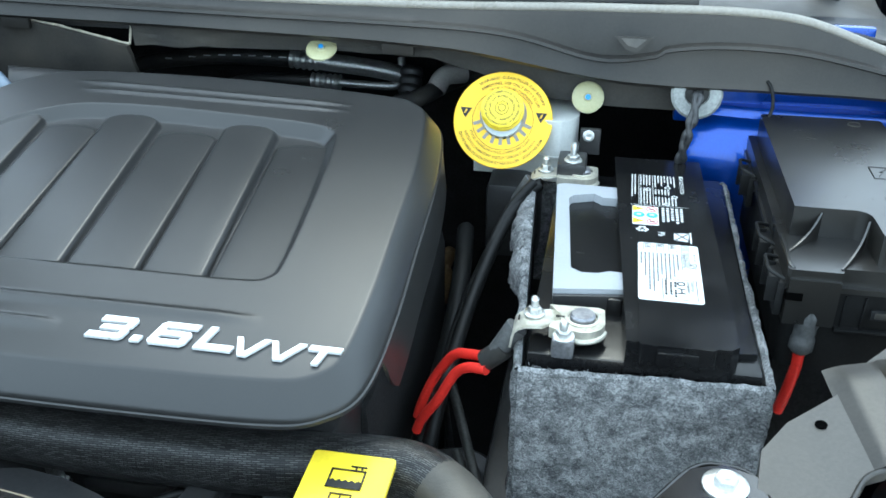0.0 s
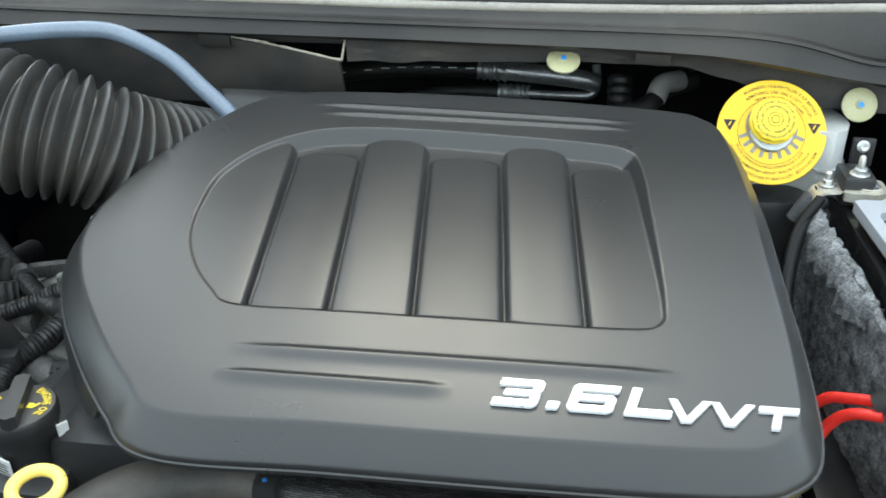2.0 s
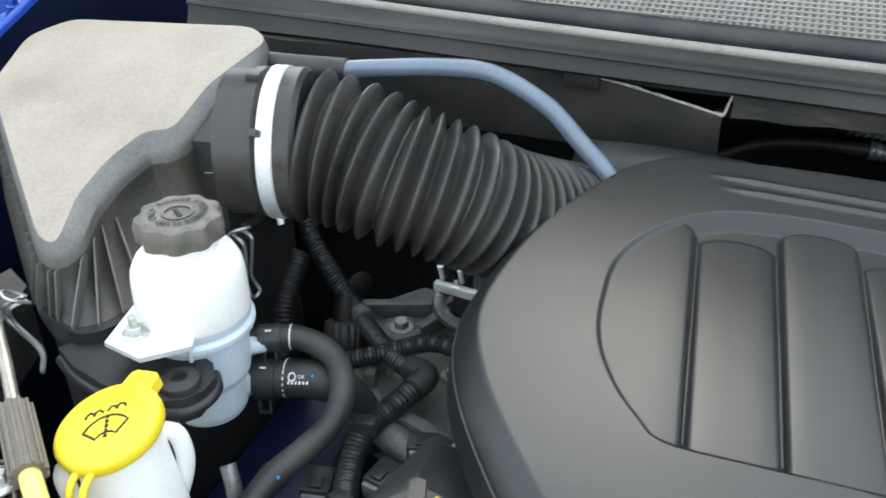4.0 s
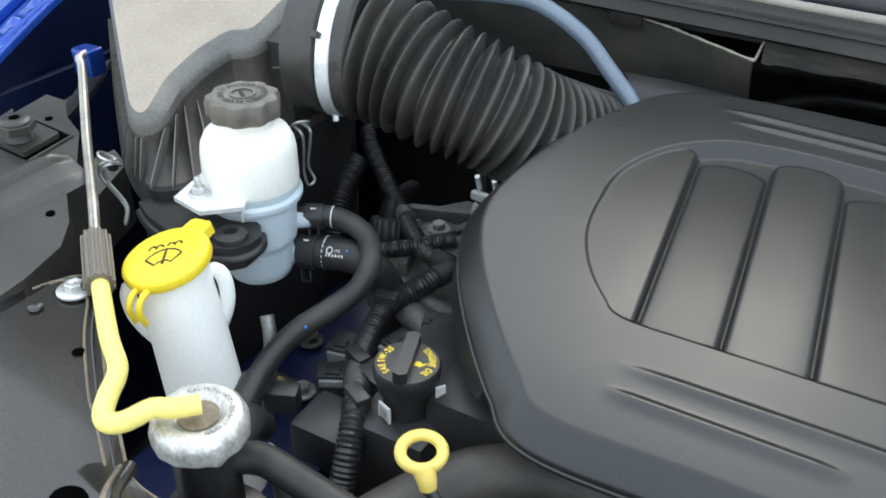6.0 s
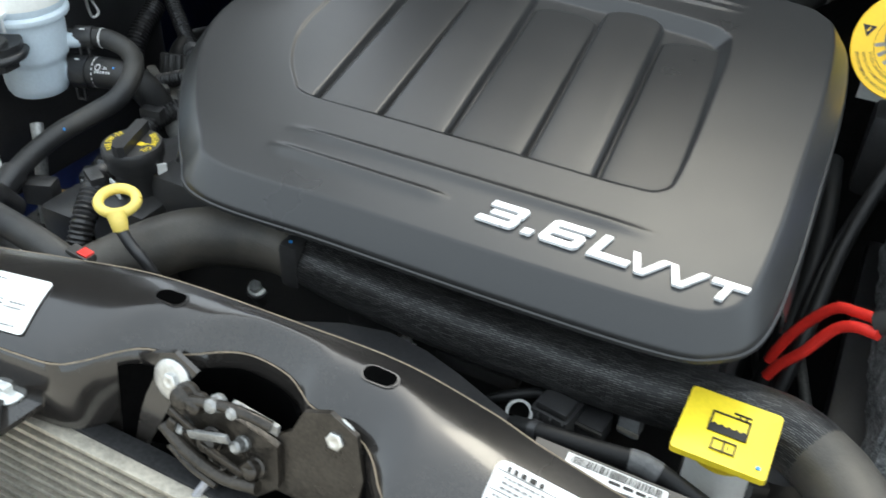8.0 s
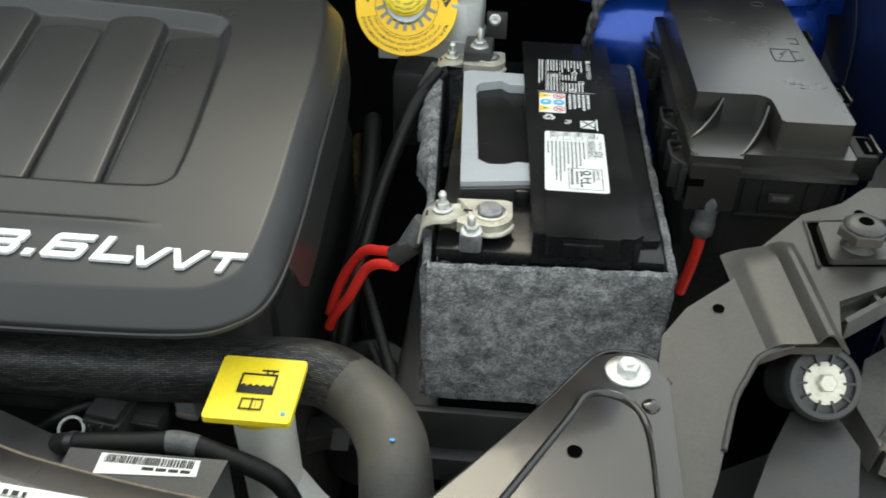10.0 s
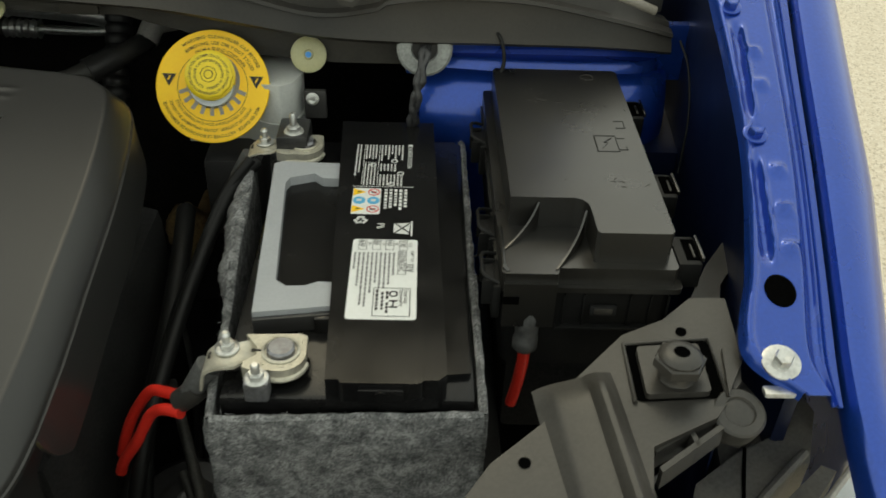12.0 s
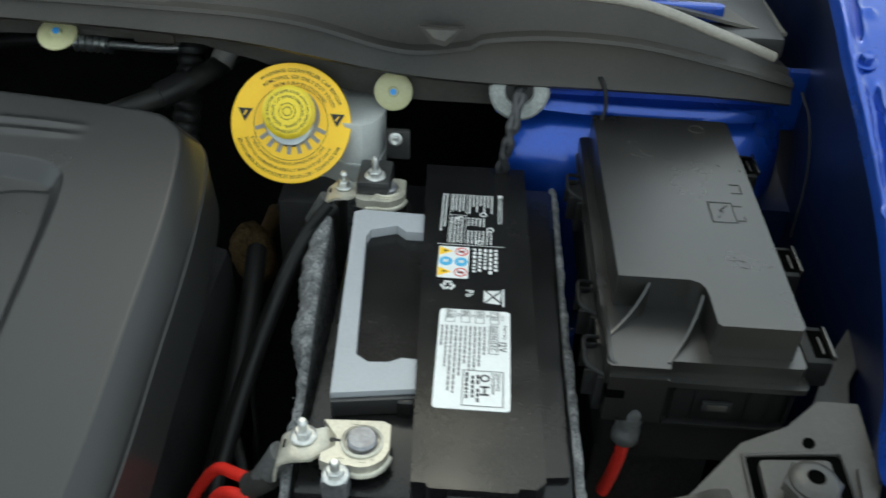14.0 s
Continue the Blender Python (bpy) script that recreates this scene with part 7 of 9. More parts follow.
for x, y, z in ((-0.446, 0.55, 0.827), (-0.295, 0.55, 0.831), (-0.428, 0.47, 0.8)):
    e = thing("flange_bolt", (x, y, z), "small zinc-plated bolt on the engine front", "bolt", "engine front bolts")
    hexbolt((x, y, z), (0, -0.5, 0.85), 0.006, e, 1.5)
    part("boss", lathe([(0.011, -0.03), (0.011, 0.0)], (x, y, z), (0, -0.5, 0.85), 18), BLACK, e)

cb = thing("coolant_bottle", (-0.037, 0.5, 0.8), "milky coolant bottle neck with a square yellow cap", "coolant bottle")
part("neck", lathe([(0.021, -0.13), (0.021, -0.004), (0.0225, 0.0)], (-0.037, 0.5, 0.906), (0.0, -0.08, 1), 28), TANK, cb)
part("shoulder", tube([(-0.036, 0.505, 0.8), (-0.01, 0.49, 0.782), (0.03, 0.47, 0.77)], 0.026, 16), TANK, cb)
part("collar", lathe([(0.0235, 0), (0.0245, 0.004), (0.0235, 0.012)], (-0.037, 0.4985, 0.9), (0, -0.05, 1), 28), YELLOW, cb)
cap = part("cap", prism(rrect(-0.0665, 0.467, -0.0085, 0.5245, 0.003), lambda x, y: 0.912 + 0.02 * (y - 0.5), lambda x, y: 0.9165 + 0.02 * (y - 0.5), 0.0012), YELLOW, cb, "square yellow cap with a black coolant symbol")
ic = bmesh.new()
zz = 0.9172
for a, b in (((-0.049, 0.491), (-0.026, 0.491)), ((-0.026, 0.491), (-0.026, 0.508)), ((-0.026, 0.508), (-0.049, 0.508)), ((-0.049, 0.508), (-0.049, 0.491)), ((-0.033, 0.508), (-0.033, 0.512)), ((-0.0365, 0.512), (-0.0265, 0.512)), ((-0.029, 0.508), (-0.029, 0.512))):
    box(((a[0] + b[0]) / 2, (a[1] + b[1]) / 2, zz), (abs(a[0] - b[0]) + 0.0012, abs(a[1] - b[1]) + 0.0012, 0.0006), 0, None, ic)
w = [(-0.0485, 0.4915)] + [(-0.0485 + 0.00225 * i, 0.4965 + (0.002 if i % 2 else 0)) for i in range(11)] + [(-0.0265, 0.4915)]
prism(w[::-1], zz - 0.0003, zz + 0.0003, 0, ic)
part("coolant_symbol", ic, INK, cap)
bk = bmesh.new()
for a, b in (((-0.044, 0.477), (-0.044, 0.485)), ((-0.037, 0.476), (-0.037, 0.486)), ((-0.03, 0.477), (-0.03, 0.485)), ((-0.044, 0.4855), (-0.03, 0.4855)), ((-0.044, 0.4765), (-0.03, 0.4765))):
    box(((a[0] + b[0]) / 2, (a[1] + b[1]) / 2, zz - 0.0003), (abs(a[0] - b[0]) + 0.001, abs(a[1] - b[1]) + 0.001, 0.0006), 0, None, bk)
letters("i", 0.007, flat((-0.0345, 0.4785, zz), (1, 0, 0), (0, 1, 0)), bk)
part("manual_symbol", bk, BROWN, cap)
part("dot", prism(ellipse(-0.0145, 0.4745, 0.0014, 0.0014, 12), 0.9162, 0.917), BLUEDOT, cap)

md = thing("control_module", (-0.085, 0.42, 0.88), "black module with a white barcode label behind the support", "module")
part("housing", prism([(-0.14, 0.395), (-0.045, 0.4), (-0.04, 0.437), (-0.14, 0.437)], 0.86, 0.912, 0.004), BLACK, md)
lb = part("label", prism([(-0.118, 0.4185), (-0.0555, 0.422), (-0.0565, 0.4345), (-0.1185, 0.4345)], 0.912, 0.9126), LABEL, md, "white barcode label")
bc = bmesh.new()
rnd = random.Random(8)
x = -0.115
while x < -0.06:
    wd = rnd.choice((0.0004, 0.0008, 0.0012))
    box((x + wd / 2, 0.4305, 0.9128), (wd, 0.006, 0.0003), 0, None, bc)
    x += wd + rnd.choice((0.0004, 0.0008))
part("barcode", bc, INK, lb, smooth=False)["kind"] = "stuff"
bars(flat((-0.09, 0.4235, 0.9128), (1, 0, 0), (0, 1, 0)), [(0, 0, 0.03)], 0.0025, lb, INK, seed=41)
oh = thing("overflow_hose", (-0.08, 0.45, 0.88), "thin taped black hose behind the support", "hose")
part("hose", tube([(-0.165, 0.462, 0.885), (-0.1457, 0.4508, 0.9), (-0.1111, 0.4519, 0.903), (-0.0779, 0.4555, 0.903), (-0.0546, 0.454, 0.898), (-0.0169, 0.4514, 0.88), (0.0, 0.445, 0.85)], 0.0068, 14), DEEP, oh)
part("taped_end", tube([(-0.086, 0.4545, 0.9035), (-0.0779, 0.4555, 0.9032), (-0.066, 0.455, 0.901)], 0.0076, 14), SLEEVE, oh, "silvery tape wrap")
part("band", lathe([(0.0074, -0.003), (0.0074, 0.003)], (-0.146, 0.451, 0.9), (1, -0.2, 0.3), 16), BLACK, oh)
jn = thing("connector", (-0.14, 0.51, 0.86), "black electrical connector block under the radiator hose", "connector")
part("shell", box((-0.1484, 0.5062, 0.862), (0.03, 0.034, 0.028), 0.004, Matrix.Rotation(-0.15, 4, "Z")), BLACK, jn)
part("shell_lid", box((-0.1484, 0.5, 0.879), (0.024, 0.018, 0.006), 0.002, Matrix.Rotation(-0.15, 4, "Z")), BLACK, jn)
for k in range(3):
    part("shell_rib", box((-0.1575 + 0.009 * k, 0.4885, 0.864), (0.002, 0.004, 0.022), 0.0006), BLACK, jn)
part("socket", box((-0.125, 0.512, 0.86), (0.024, 0.022, 0.018), 0.003, Matrix.Rotation(-0.1, 4, "Z")), BLACK, jn)
part("socket_rib", box((-0.125, 0.5005, 0.866), (0.022, 0.002, 0.003), 0.0006, Matrix.Rotation(-0.1, 4, "Z")), GREYP, jn)
plug = part("plug", box((-0.1005, 0.526, 0.863), (0.016, 0.014, 0.02), 0.003, Matrix.Rotation(-0.1, 4, "Z")), GREYPLUG, jn, "mid-grey plug")
part("plug_band", box((-0.1005, 0.5185, 0.859), (0.0165, 0.001, 0.004), 0.0004, Matrix.Rotation(-0.1, 4, "Z")), LIPGREY, plug)
part("ring", lathe([(0.0075, 0), (0.0095, 0), (0.0095, 0.003), (0.0075, 0.003), (0.0075, 0)], (-0.1713, 0.4892, 0.868), (0.1, -0.5, 0.8), 20, close=False), ALU, jn)
part("lead", tube([(-0.1484, 0.515, 0.866), (-0.165, 0.515, 0.868), (-0.19, 0.505, 0.86), (-0.21, 0.5, 0.845)], 0.005, 10), DEEP, jn)

# ---- upper radiator hose ----
uh = thing("upper_radiator_hose", (-0.2, 0.51, 0.88), "upper radiator hose in a black braided sleeve", "radiator hose")
part("left_hose", tube([(-0.575, 0.424, 0.821), (-0.555, 0.444, 0.851), (-0.530, 0.474, 0.869), (-0.495, 0.517, 0.881), (-0.450, 0.540, 0.887), (-0.410, 0.546, 0.890), (-0.378, 0.541, 0.892)], 0.0255, 28), DUSTY, uh, "dusty bare rubber hose end")
part("braided_sleeve", tube([(-0.384, 0.542, 0.892), (-0.340, 0.535, 0.892), (-0.240, 0.529, 0.892), (-0.110, 0.532, 0.892), (-0.030, 0.541, 0.891), (0.002, 0.540, 0.889), (0.030, 0.525, 0.885)], 0.0238, 40, uv=True), BRAID, uh)
part("right_hose", tube([(0.012, 0.537, 0.887), (0.034, 0.518, 0.887), (0.053, 0.487, 0.888), (0.062, 0.45, 0.887), (0.065, 0.42, 0.872), (0.063, 0.395, 0.845), (0.06, 0.385, 0.8)], 0.0238, 28), DUSTY, uh, "dusty bare rubber hose end")
part("sleeve_clip", box((-0.384, 0.538, 0.896), (0.018, 0.046, 0.042), 0.006), BLACK, uh)
part("clip_dot", prism(ellipse(-0.384, 0.522, 0.0016, 0.0016, 12), 0.9168, 0.9178), BLUEDOT, uh)
part("paint_dot", prism(ellipse(0.058, 0.463, 0.0016, 0.0012, 12), 0.9132, 0.914), BLUEDOT, uh)


def on_hose(a, b, h=0.0):
    """A place on the bare hose end: a runs to the rear along it, b across."""
    y = 0.4 + a
    return Vector((0.0635 + b, y, interp(y, [0.38, 0.395, 0.42, 0.45, 0.49], [0.83, 0.848, 0.8735, 0.8872, 0.888]) + math.sqrt(max(0.0, 0.0242 ** 2 - b * b)) + h))


def hose_print(text, size, a, b, wide):
    ink = letters(text, size, lambda u, v, h=0.0: on_hose(a + u, b - v), None, wide, bold=0.02)
    part("print", ink, WHITEINK, uh, smooth=False)


hose_print("RAD", 0.0068, 0.018, 0.004, 0.85)
hose_print("MEXICO", 0.005, 0.012, 0.0105, 0.8)
part("print_block", sheet([[on_hose(0.012 + 0.0045 * i / 3, -0.003 + 0.006 * k / 4, 0.0003) for k in range(5)] for i in range(4)]), WHITEINK, uh, smooth=False)
bars(lambda a, b, h=0.0: on_hose(0.012 + a, -0.007 - b, 0.0003), [(0.0, 0.0, 0.009), (0.001, 0.0026, 0.006)], 0.0014, uh, WHITEINK, seed=77, words=(2, 4))
part("seam_line", tube([on_hose(0.022 - 0.012 * (k / 8 - 1) ** 2, -0.018 + 0.036 * k / 16, 0.0002) for k in range(17)], 0.0005, 5, raw=True), BLACK, uh)
part("hose_clamp", lathe([(0.0242, -0.006), (0.0256, -0.006), (0.0256, 0.006), (0.0242, 0.006), (0.0242, -0.006)], (0.0635, 0.401, 0.854), (0.0, 0.5, 0.87), 36, close=False), GREASE, uh, "dull steel spring clamp")
for dx in (-0.02, 0.021):
    part("clamp_ear", box((0.0635 + dx, 0.414, 0.868), (0.007, 0.006, 0.009), 0.001), GREASE, uh)


# ---- engine under and beside the cover ----
eb = thing("engine_block", (-0.3, 0.75, 0.4), "dirty dark engine castings under the plastic cover", "engine")
part("block", box((-0.3, 0.78, 0.68), (0.5, 0.34, 0.42), 0.02), DARK, eb)
part("front_head", box((-0.31, 0.6, 0.85), (0.5, 0.1, 0.12), 0.015), BLACK, eb)
part("valve_cover", box((-0.575, 0.6, 0.835), (0.07, 0.16, 0.1), 0.012), BLACK, eb)
part("timing_cover", box((-0.56, 0.75, 0.78), (0.1, 0.25, 0.16), 0.02), DARKALU, eb)
part("intake", box((-0.33, 0.97, 0.93), (0.36, 0.06, 0.09), 0.02), BLACK, eb)
part("mount_plate", prism([(-0.775, 0.86), (-0.78, 0.8), (-0.735, 0.735), (-0.66, 0.7), (-0.59, 0.72), (-0.58, 0.88), (-0.64, 0.93), (-0.72, 0.93)], 0.815, 0.848, 0.006), CASTGREY, eb, "grey cast mount")
part("mount_boss", lathe([(0.022, 0), (0.021, 0.014), (0.0175, 0.016)], (-0.707, 0.838, 0.846), n=24), CASTGREY, eb)
for x, y, w, d, rz in ((-0.735, 0.872, 0.09, 0.012, 0.35), (-0.715, 0.79, 0.012, 0.07, 0.3), (-0.655, 0.72, 0.11, 0.014, -0.35), (-0.68, 0.87, 0.012, 0.06, -0.4), (-0.75, 0.77, 0.07, 0.012, -0.6)):
    part("mount_rib", box((x, y, 0.852), (w, d, 0.024), 0.004, Matrix.Rotation(rz, 4, "Z")), CASTGREY, eb)
hexbolt((-0.707, 0.838, 0.861), (0, 0, 1), 0.0075, eb, 1.7, None, ALU)
part("sensor_block", box((-0.635, 0.905, 0.865), (0.07, 0.05, 0.04), 0.006), BLACK, eb)
part("flange_ring", lathe([(0.018, 0), (0.03, 0), (0.03, 0.006), (0.018, 0.006), (0.018, 0)], (-0.66, 0.885, 0.866), (0.3, -0.3, 1), 28, close=False), ALU, eb, "silver flange ring")
part("bracket_arm", box((-0.655, 0.863, 0.9), (0.055, 0.009, 0.01), 0.003, Matrix.Rotation(-0.1, 4, "Z")), WHITEZINC, eb)
part("bracket_arm", box((-0.634, 0.835, 0.888), (0.008, 0.05, 0.01), 0.003, Matrix.Rotation(0.25, 4, "Z")), WHITEZINC, eb)
for x in (-0.676, -0.656):
    part("sensor_plug", box((x, 0.882, 0.903), (0.012, 0.016, 0.04), 0.003), BLACK, eb)
    part("plug_pin", lathe([(0.003, 0), (0.003, 0.02)], (x, 0.872, 0.905), (0, -0.4, 1), 10), WHITEZINC, eb)
part("hose_stub", tube([(-0.778, 0.9, 0.86), (-0.77, 0.85, 0.872), (-0.757, 0.815, 0.868), (-0.75, 0.797, 0.845)], 0.0125, 18), DEEP, eb)
part("ribbed_cap", lathe([(0.019, 0), (0.0195, 0.002), (0.0195, 0.024), (0.018, 0.026)], (-0.7525, 0.803, 0.85), (-0.1, 0.35, 0.9), 60, wave=lambda a, i: 1 + 0.035 * math.cos(20 * a)), RUBBER, eb, "ribbed black hose cap")
part("coolant_pipe", tube([(-0.735, 0.755, 0.84), (-0.7, 0.73, 0.85), (-0.655, 0.7, 0.85), (-0.61, 0.69, 0.84)], 0.014, 14), CASTGREY, eb)
for x, y, z, r in ((-0.755, 0.865, 0.848, 0.007), (-0.69, 0.735, 0.848, 0.007), (-0.64, 0.8, 0.848, 0.0065), (-0.735, 0.62, 0.78, 0.008)):
    hexbolt((x, y, z), (0, 0, 1), r, eb, 1.7, None, ALU)

cn = thing("crossmember", (-0.72, 0.55, 0.72), "blue body rail low in the engine bay, darkened for shade", "body rail")
part("rail", box((-0.745, 0.57, 0.73), (0.16, 0.5, 0.08), 0.01), SHADEDBLUE, cn)
plate = part("plate", prism([(-0.768, 0.55), (-0.74, 0.546), (-0.748, 0.632), (-0.778, 0.636)], 0.771, 0.776, 0.001), DARKALU, cn, "slotted steel plate")
part("slot", prism(rrect(-0.765, 0.58, -0.754, 0.607, 0.005), 0.7758, 0.7764), VOID, plate)
hexbolt((-0.764, 0.618, 0.776), (0, 0, 1), 0.007, cn, 1.5, None, PEBBLE)
hexbolt((-0.778, 0.692, 0.776), (0, 0, 1), 0.0085, cn, 1.6, None, DARKALU)
sub_r = thing("side_pipe", (-0.75, 0.6, 0.8), "short dull metal pipe behind the washer neck", "pipe")
part("pipe", tube([(-0.752, 0.6, 0.88), (-0.742, 0.59, 0.862), (-0.738, 0.58, 0.83), (-0.742, 0.575, 0.78)], 0.0065, 12), ALU, sub_r)

# hoses and pipes behind the cover
ac = thing("refrigerant_line", (-0.3, 1.22, 0.96), "black hose with a crimped aluminium fitting at the firewall", "refrigerant line", "refrigerant lines")
part("hose", tube([(-0.62, 1.2, 0.92), (-0.55, 1.22, 0.958), (-0.45, 1.22, 0.976), (-0.38, 1.22, 0.98), (-0.31, 1.22, 0.98)], 0.011, 14), RUBBER, ac)
part("crimp", tube([(-0.318, 1.22, 0.981), (-0.28, 1.22, 0.979)], lambda s, t: 0.0125 + 0.0012 * math.cos(2 * math.pi * s / 0.009), 16, 0.0015), ZINC, ac, "crimped aluminium ferrule")
part("pipe", tube([(-0.28, 1.22, 0.98), (-0.23, 1.22, 0.976), (-0.19, 1.22, 0.972), (-0.165, 1.225, 0.965)], 0.012, 14), ZINC, ac)
part("stripe", tube([(-0.5 + 0.02 * k / 2, 1.2095, 0.9745) for k in range(2)], 0.0009, 5, raw=True), WHITEINK, ac)
for k in range(7):
    x = -0.465 + 0.022 * k
    z = interp(x, [-0.55, -0.45, -0.38, -0.31], [0.958, 0.976, 0.98, 0.98])
    part("dash", tube([(x, 1.2105, z + 0.0045), (x + 0.011, 1.2105, z + 0.0048)], 0.0009, 5, raw=True), WHITEINK, ac)
ac = thing("refrigerant_line", (-0.3, 1.24, 0.94), "thin black hose with a crimped aluminium fitting at the firewall", "refrigerant line", "refrigerant lines")
part("hose", tube([(-0.5, 1.2, 0.9), (-0.42, 1.225, 0.935), (-0.36, 1.225, 0.948), (-0.29, 1.225, 0.95)], 0.0085, 14), RUBBER, ac)
part("crimp", tube([(-0.292, 1.225, 0.95), (-0.252, 1.225, 0.949)], lambda s, t: 0.0105 + 0.001 * math.cos(2 * math.pi * s / 0.008), 16, 0.0015), ZINC, ac, "crimped aluminium ferrule")
part("pipe", tube([(-0.252, 1.225, 0.949), (-0.2, 1.225, 0.948), (-0.172, 1.226, 0.95), (-0.166, 1.23, 0.965), (-0.168, 1.24, 0.985)], 0.0055, 12), ZINC, ac)
cable("bulkhead_conduit", [(-0.14, 1.18, 0.99), (-0.14, 1.16, 0.96), (-0.142, 1.13, 0.92), (-0.145, 1.1, 0.87)], conduit(0.003, 0.006)(0.013), BLACK, "black corrugated conduit at the firewall", "conduit", 16)
vh = thing("vacuum_hose", (-0.12, 1.12, 0.97), "black vacuum hose with a grey fitting", "vacuum hose")
part("hose", tube([(-0.2, 1.06, 0.95), (-0.15, 1.08, 0.965), (-0.11, 1.12, 0.975), (-0.085, 1.165, 0.98), (-0.05, 1.19, 0.985)], 0.011, 14), RUBBER, vh)
part("fitting", tube([(-0.15, 1.08, 0.965), (-0.125, 1.103, 0.972)], 0.0135, 14), BLACK, vh)
part("elbow", tube([(-0.1, 1.135, 0.977), (-0.092, 1.15, 0.99), (-0.07, 1.17, 0.99)], 0.0125, 14), WHITEP, vh, "grey elbow")

# ---- air filter box and intake hose ----
def lid_z(x, y):
    return 1.115 + 0.33 * (y - 0.87)


LID = [(-1.0909, 0.7796), (-1.1056, 0.8509), (-1.0761, 0.8826), (-0.8784, 0.9029), (-0.8543, 0.8862), (-0.8778, 0.8191), (-0.8779, 0.76), (-0.9018, 0.7537), (-0.9137, 0.7172), (-0.9144, 0.6747), (-0.9032, 0.6427), (-0.8982, 0.625), (-0.9175, 0.6296), (-1.008, 0.7074)]
SKIRT = [(-0.893, 0.602), (-0.872, 0.6), (-0.856, 0.615), (-0.848, 0.65), (-0.838, 0.7), (-0.83, 0.76), (-0.828, 0.82), (-0.838, 0.895)]


def even(pts, n, closed=False):
    """n points at even steps along a line."""
    p = [Vector(q) for q in pts]
    if closed:
        p.append(p[0])
    length = [0.0]
    for a, b in zip(p, p[1:]):
        length.append(length[-1] + (b - a).length)
    out = []
    for i in range(n):
        s = length[-1] * i / (n if closed else n - 1)
        k = max(0, min(len(p) - 2, int(np.searchsorted(length, s)) - 1))
        out.append(p[k].lerp(p[k + 1], (s - length[k]) / (length[k + 1] - length[k])))
    return out


def air_box():
    a = thing("air_filter_box", (-0.94, 0.74, 0.8), "dusty beige-grey plastic air filter box with finned walls", "air filter box")
    side = even(LID[11:3:-1], 60)  # the hollow side, from the front tip to the rear corner
    rest = even(LID[4::-1] + LID[:10:-1], 90)[1:-1]
    c = np.array([tuple(q) for q in side + rest])
    for _ in range(4):
        c = 0.25 * np.roll(c, 1, axis=0) + 0.5 * c + 0.25 * np.roll(c, -1, axis=0)
    tg = np.roll(c, -2, axis=0) - np.roll(c, 2, axis=0)
    out = np.stack([tg[:, 1], -tg[:, 0]], -1) / np.hypot(tg[:, 0], tg[:, 1])[:, None]
    if ((c - np.array([-0.98, 0.79])) * out).sum() < 0:
        out = -out
    n = len(c)
    wide = np.array([0.015 if 1 < i < 56 else 0.004 for i in range(n)], float)
    for _ in range(3):
        wide = 0.25 * np.roll(wide, 1) + 0.5 * wide + 0.25 * np.roll(wide, -1)
    rows = []
    for w, drop in ((-0.004, 0.0), (0.0, 0.0008), (0.25, 0.0028), (0.75, 0.0085), (0.95, 0.0115), (1.0, 0.016), (1.0, 0.024)):
        q = c + out * (wide * w if w > 0 else np.full(n, w))[:, None]
        row = [(x, y, lid_z(x, y) - drop) for x, y in q]
        rows.append(row + row[:1])
    part("lid_shoulder", sheet(rows[1:]), SHOULDER, a, "clean grey sloping shoulder of the lid, dark reflection in its colour")
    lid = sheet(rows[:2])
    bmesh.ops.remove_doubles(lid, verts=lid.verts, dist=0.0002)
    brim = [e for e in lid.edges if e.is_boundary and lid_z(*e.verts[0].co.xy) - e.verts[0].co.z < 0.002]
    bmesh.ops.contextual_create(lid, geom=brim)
    part("lid", lid, AIRBOX, a, "pale dusty lid with the sky's sheen in its colour")
    foot = even(SKIRT, 60)
    edge = c + out * wide[:, None]
    base = np.array([tuple(foot[i]) if i < 60 else tuple(edge[i] + 0.006 * out[i]) for i in range(n)])
    for _ in range(6):
        base = 0.25 * np.roll(base, 1, axis=0) + 0.5 * base + 0.25 * np.roll(base, -1, axis=0)
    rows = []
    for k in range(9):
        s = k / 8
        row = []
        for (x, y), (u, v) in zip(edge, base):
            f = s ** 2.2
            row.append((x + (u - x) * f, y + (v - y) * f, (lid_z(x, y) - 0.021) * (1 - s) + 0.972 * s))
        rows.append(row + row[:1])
    part("wall", sheet(rows), WALLGREY, a, "dusty side wall, the side's shade put into its dark colour")
    grown = base + 0.004 * out
    grown[:60] = base[:60] + np.array([(0.004, -0.002)])
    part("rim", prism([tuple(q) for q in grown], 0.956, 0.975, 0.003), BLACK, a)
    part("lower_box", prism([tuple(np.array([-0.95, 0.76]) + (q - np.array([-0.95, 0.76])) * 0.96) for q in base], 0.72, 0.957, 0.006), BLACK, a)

    def fin(top, low, h):
        f = bmesh.new()
        top, low = Vector((*top, 0)), Vector((*low, 0))
        d = (low - top).normalized()
        s = Vector((-d.y, d.x, 0)) * 0.0007
        z = lid_z(top.x, top.y) - 0.021
        z = 0.972 + (z - 0.972) * h
        pts = [top - d * 0.01 + Vector((0, 0, z)), top + d * 0.004 + Vector((0, 0, z)), low + Vector((0, 0, 0.979)), low + Vector((0, 0, 0.97)), top - d * 0.01 + Vector((0, 0, 0.97))]
        l, r = [f.verts.new(q + s) for q in pts], [f.verts.new(q - s) for q in pts]
        f.faces.new(l)
        f.faces.new(r[::-1])
        for i in range(5):
            f.faces.new((l[i], r[i], r[(i + 1) % 5], l[(i + 1) % 5]))
        part("wall_fin", f, FINGREY, a)

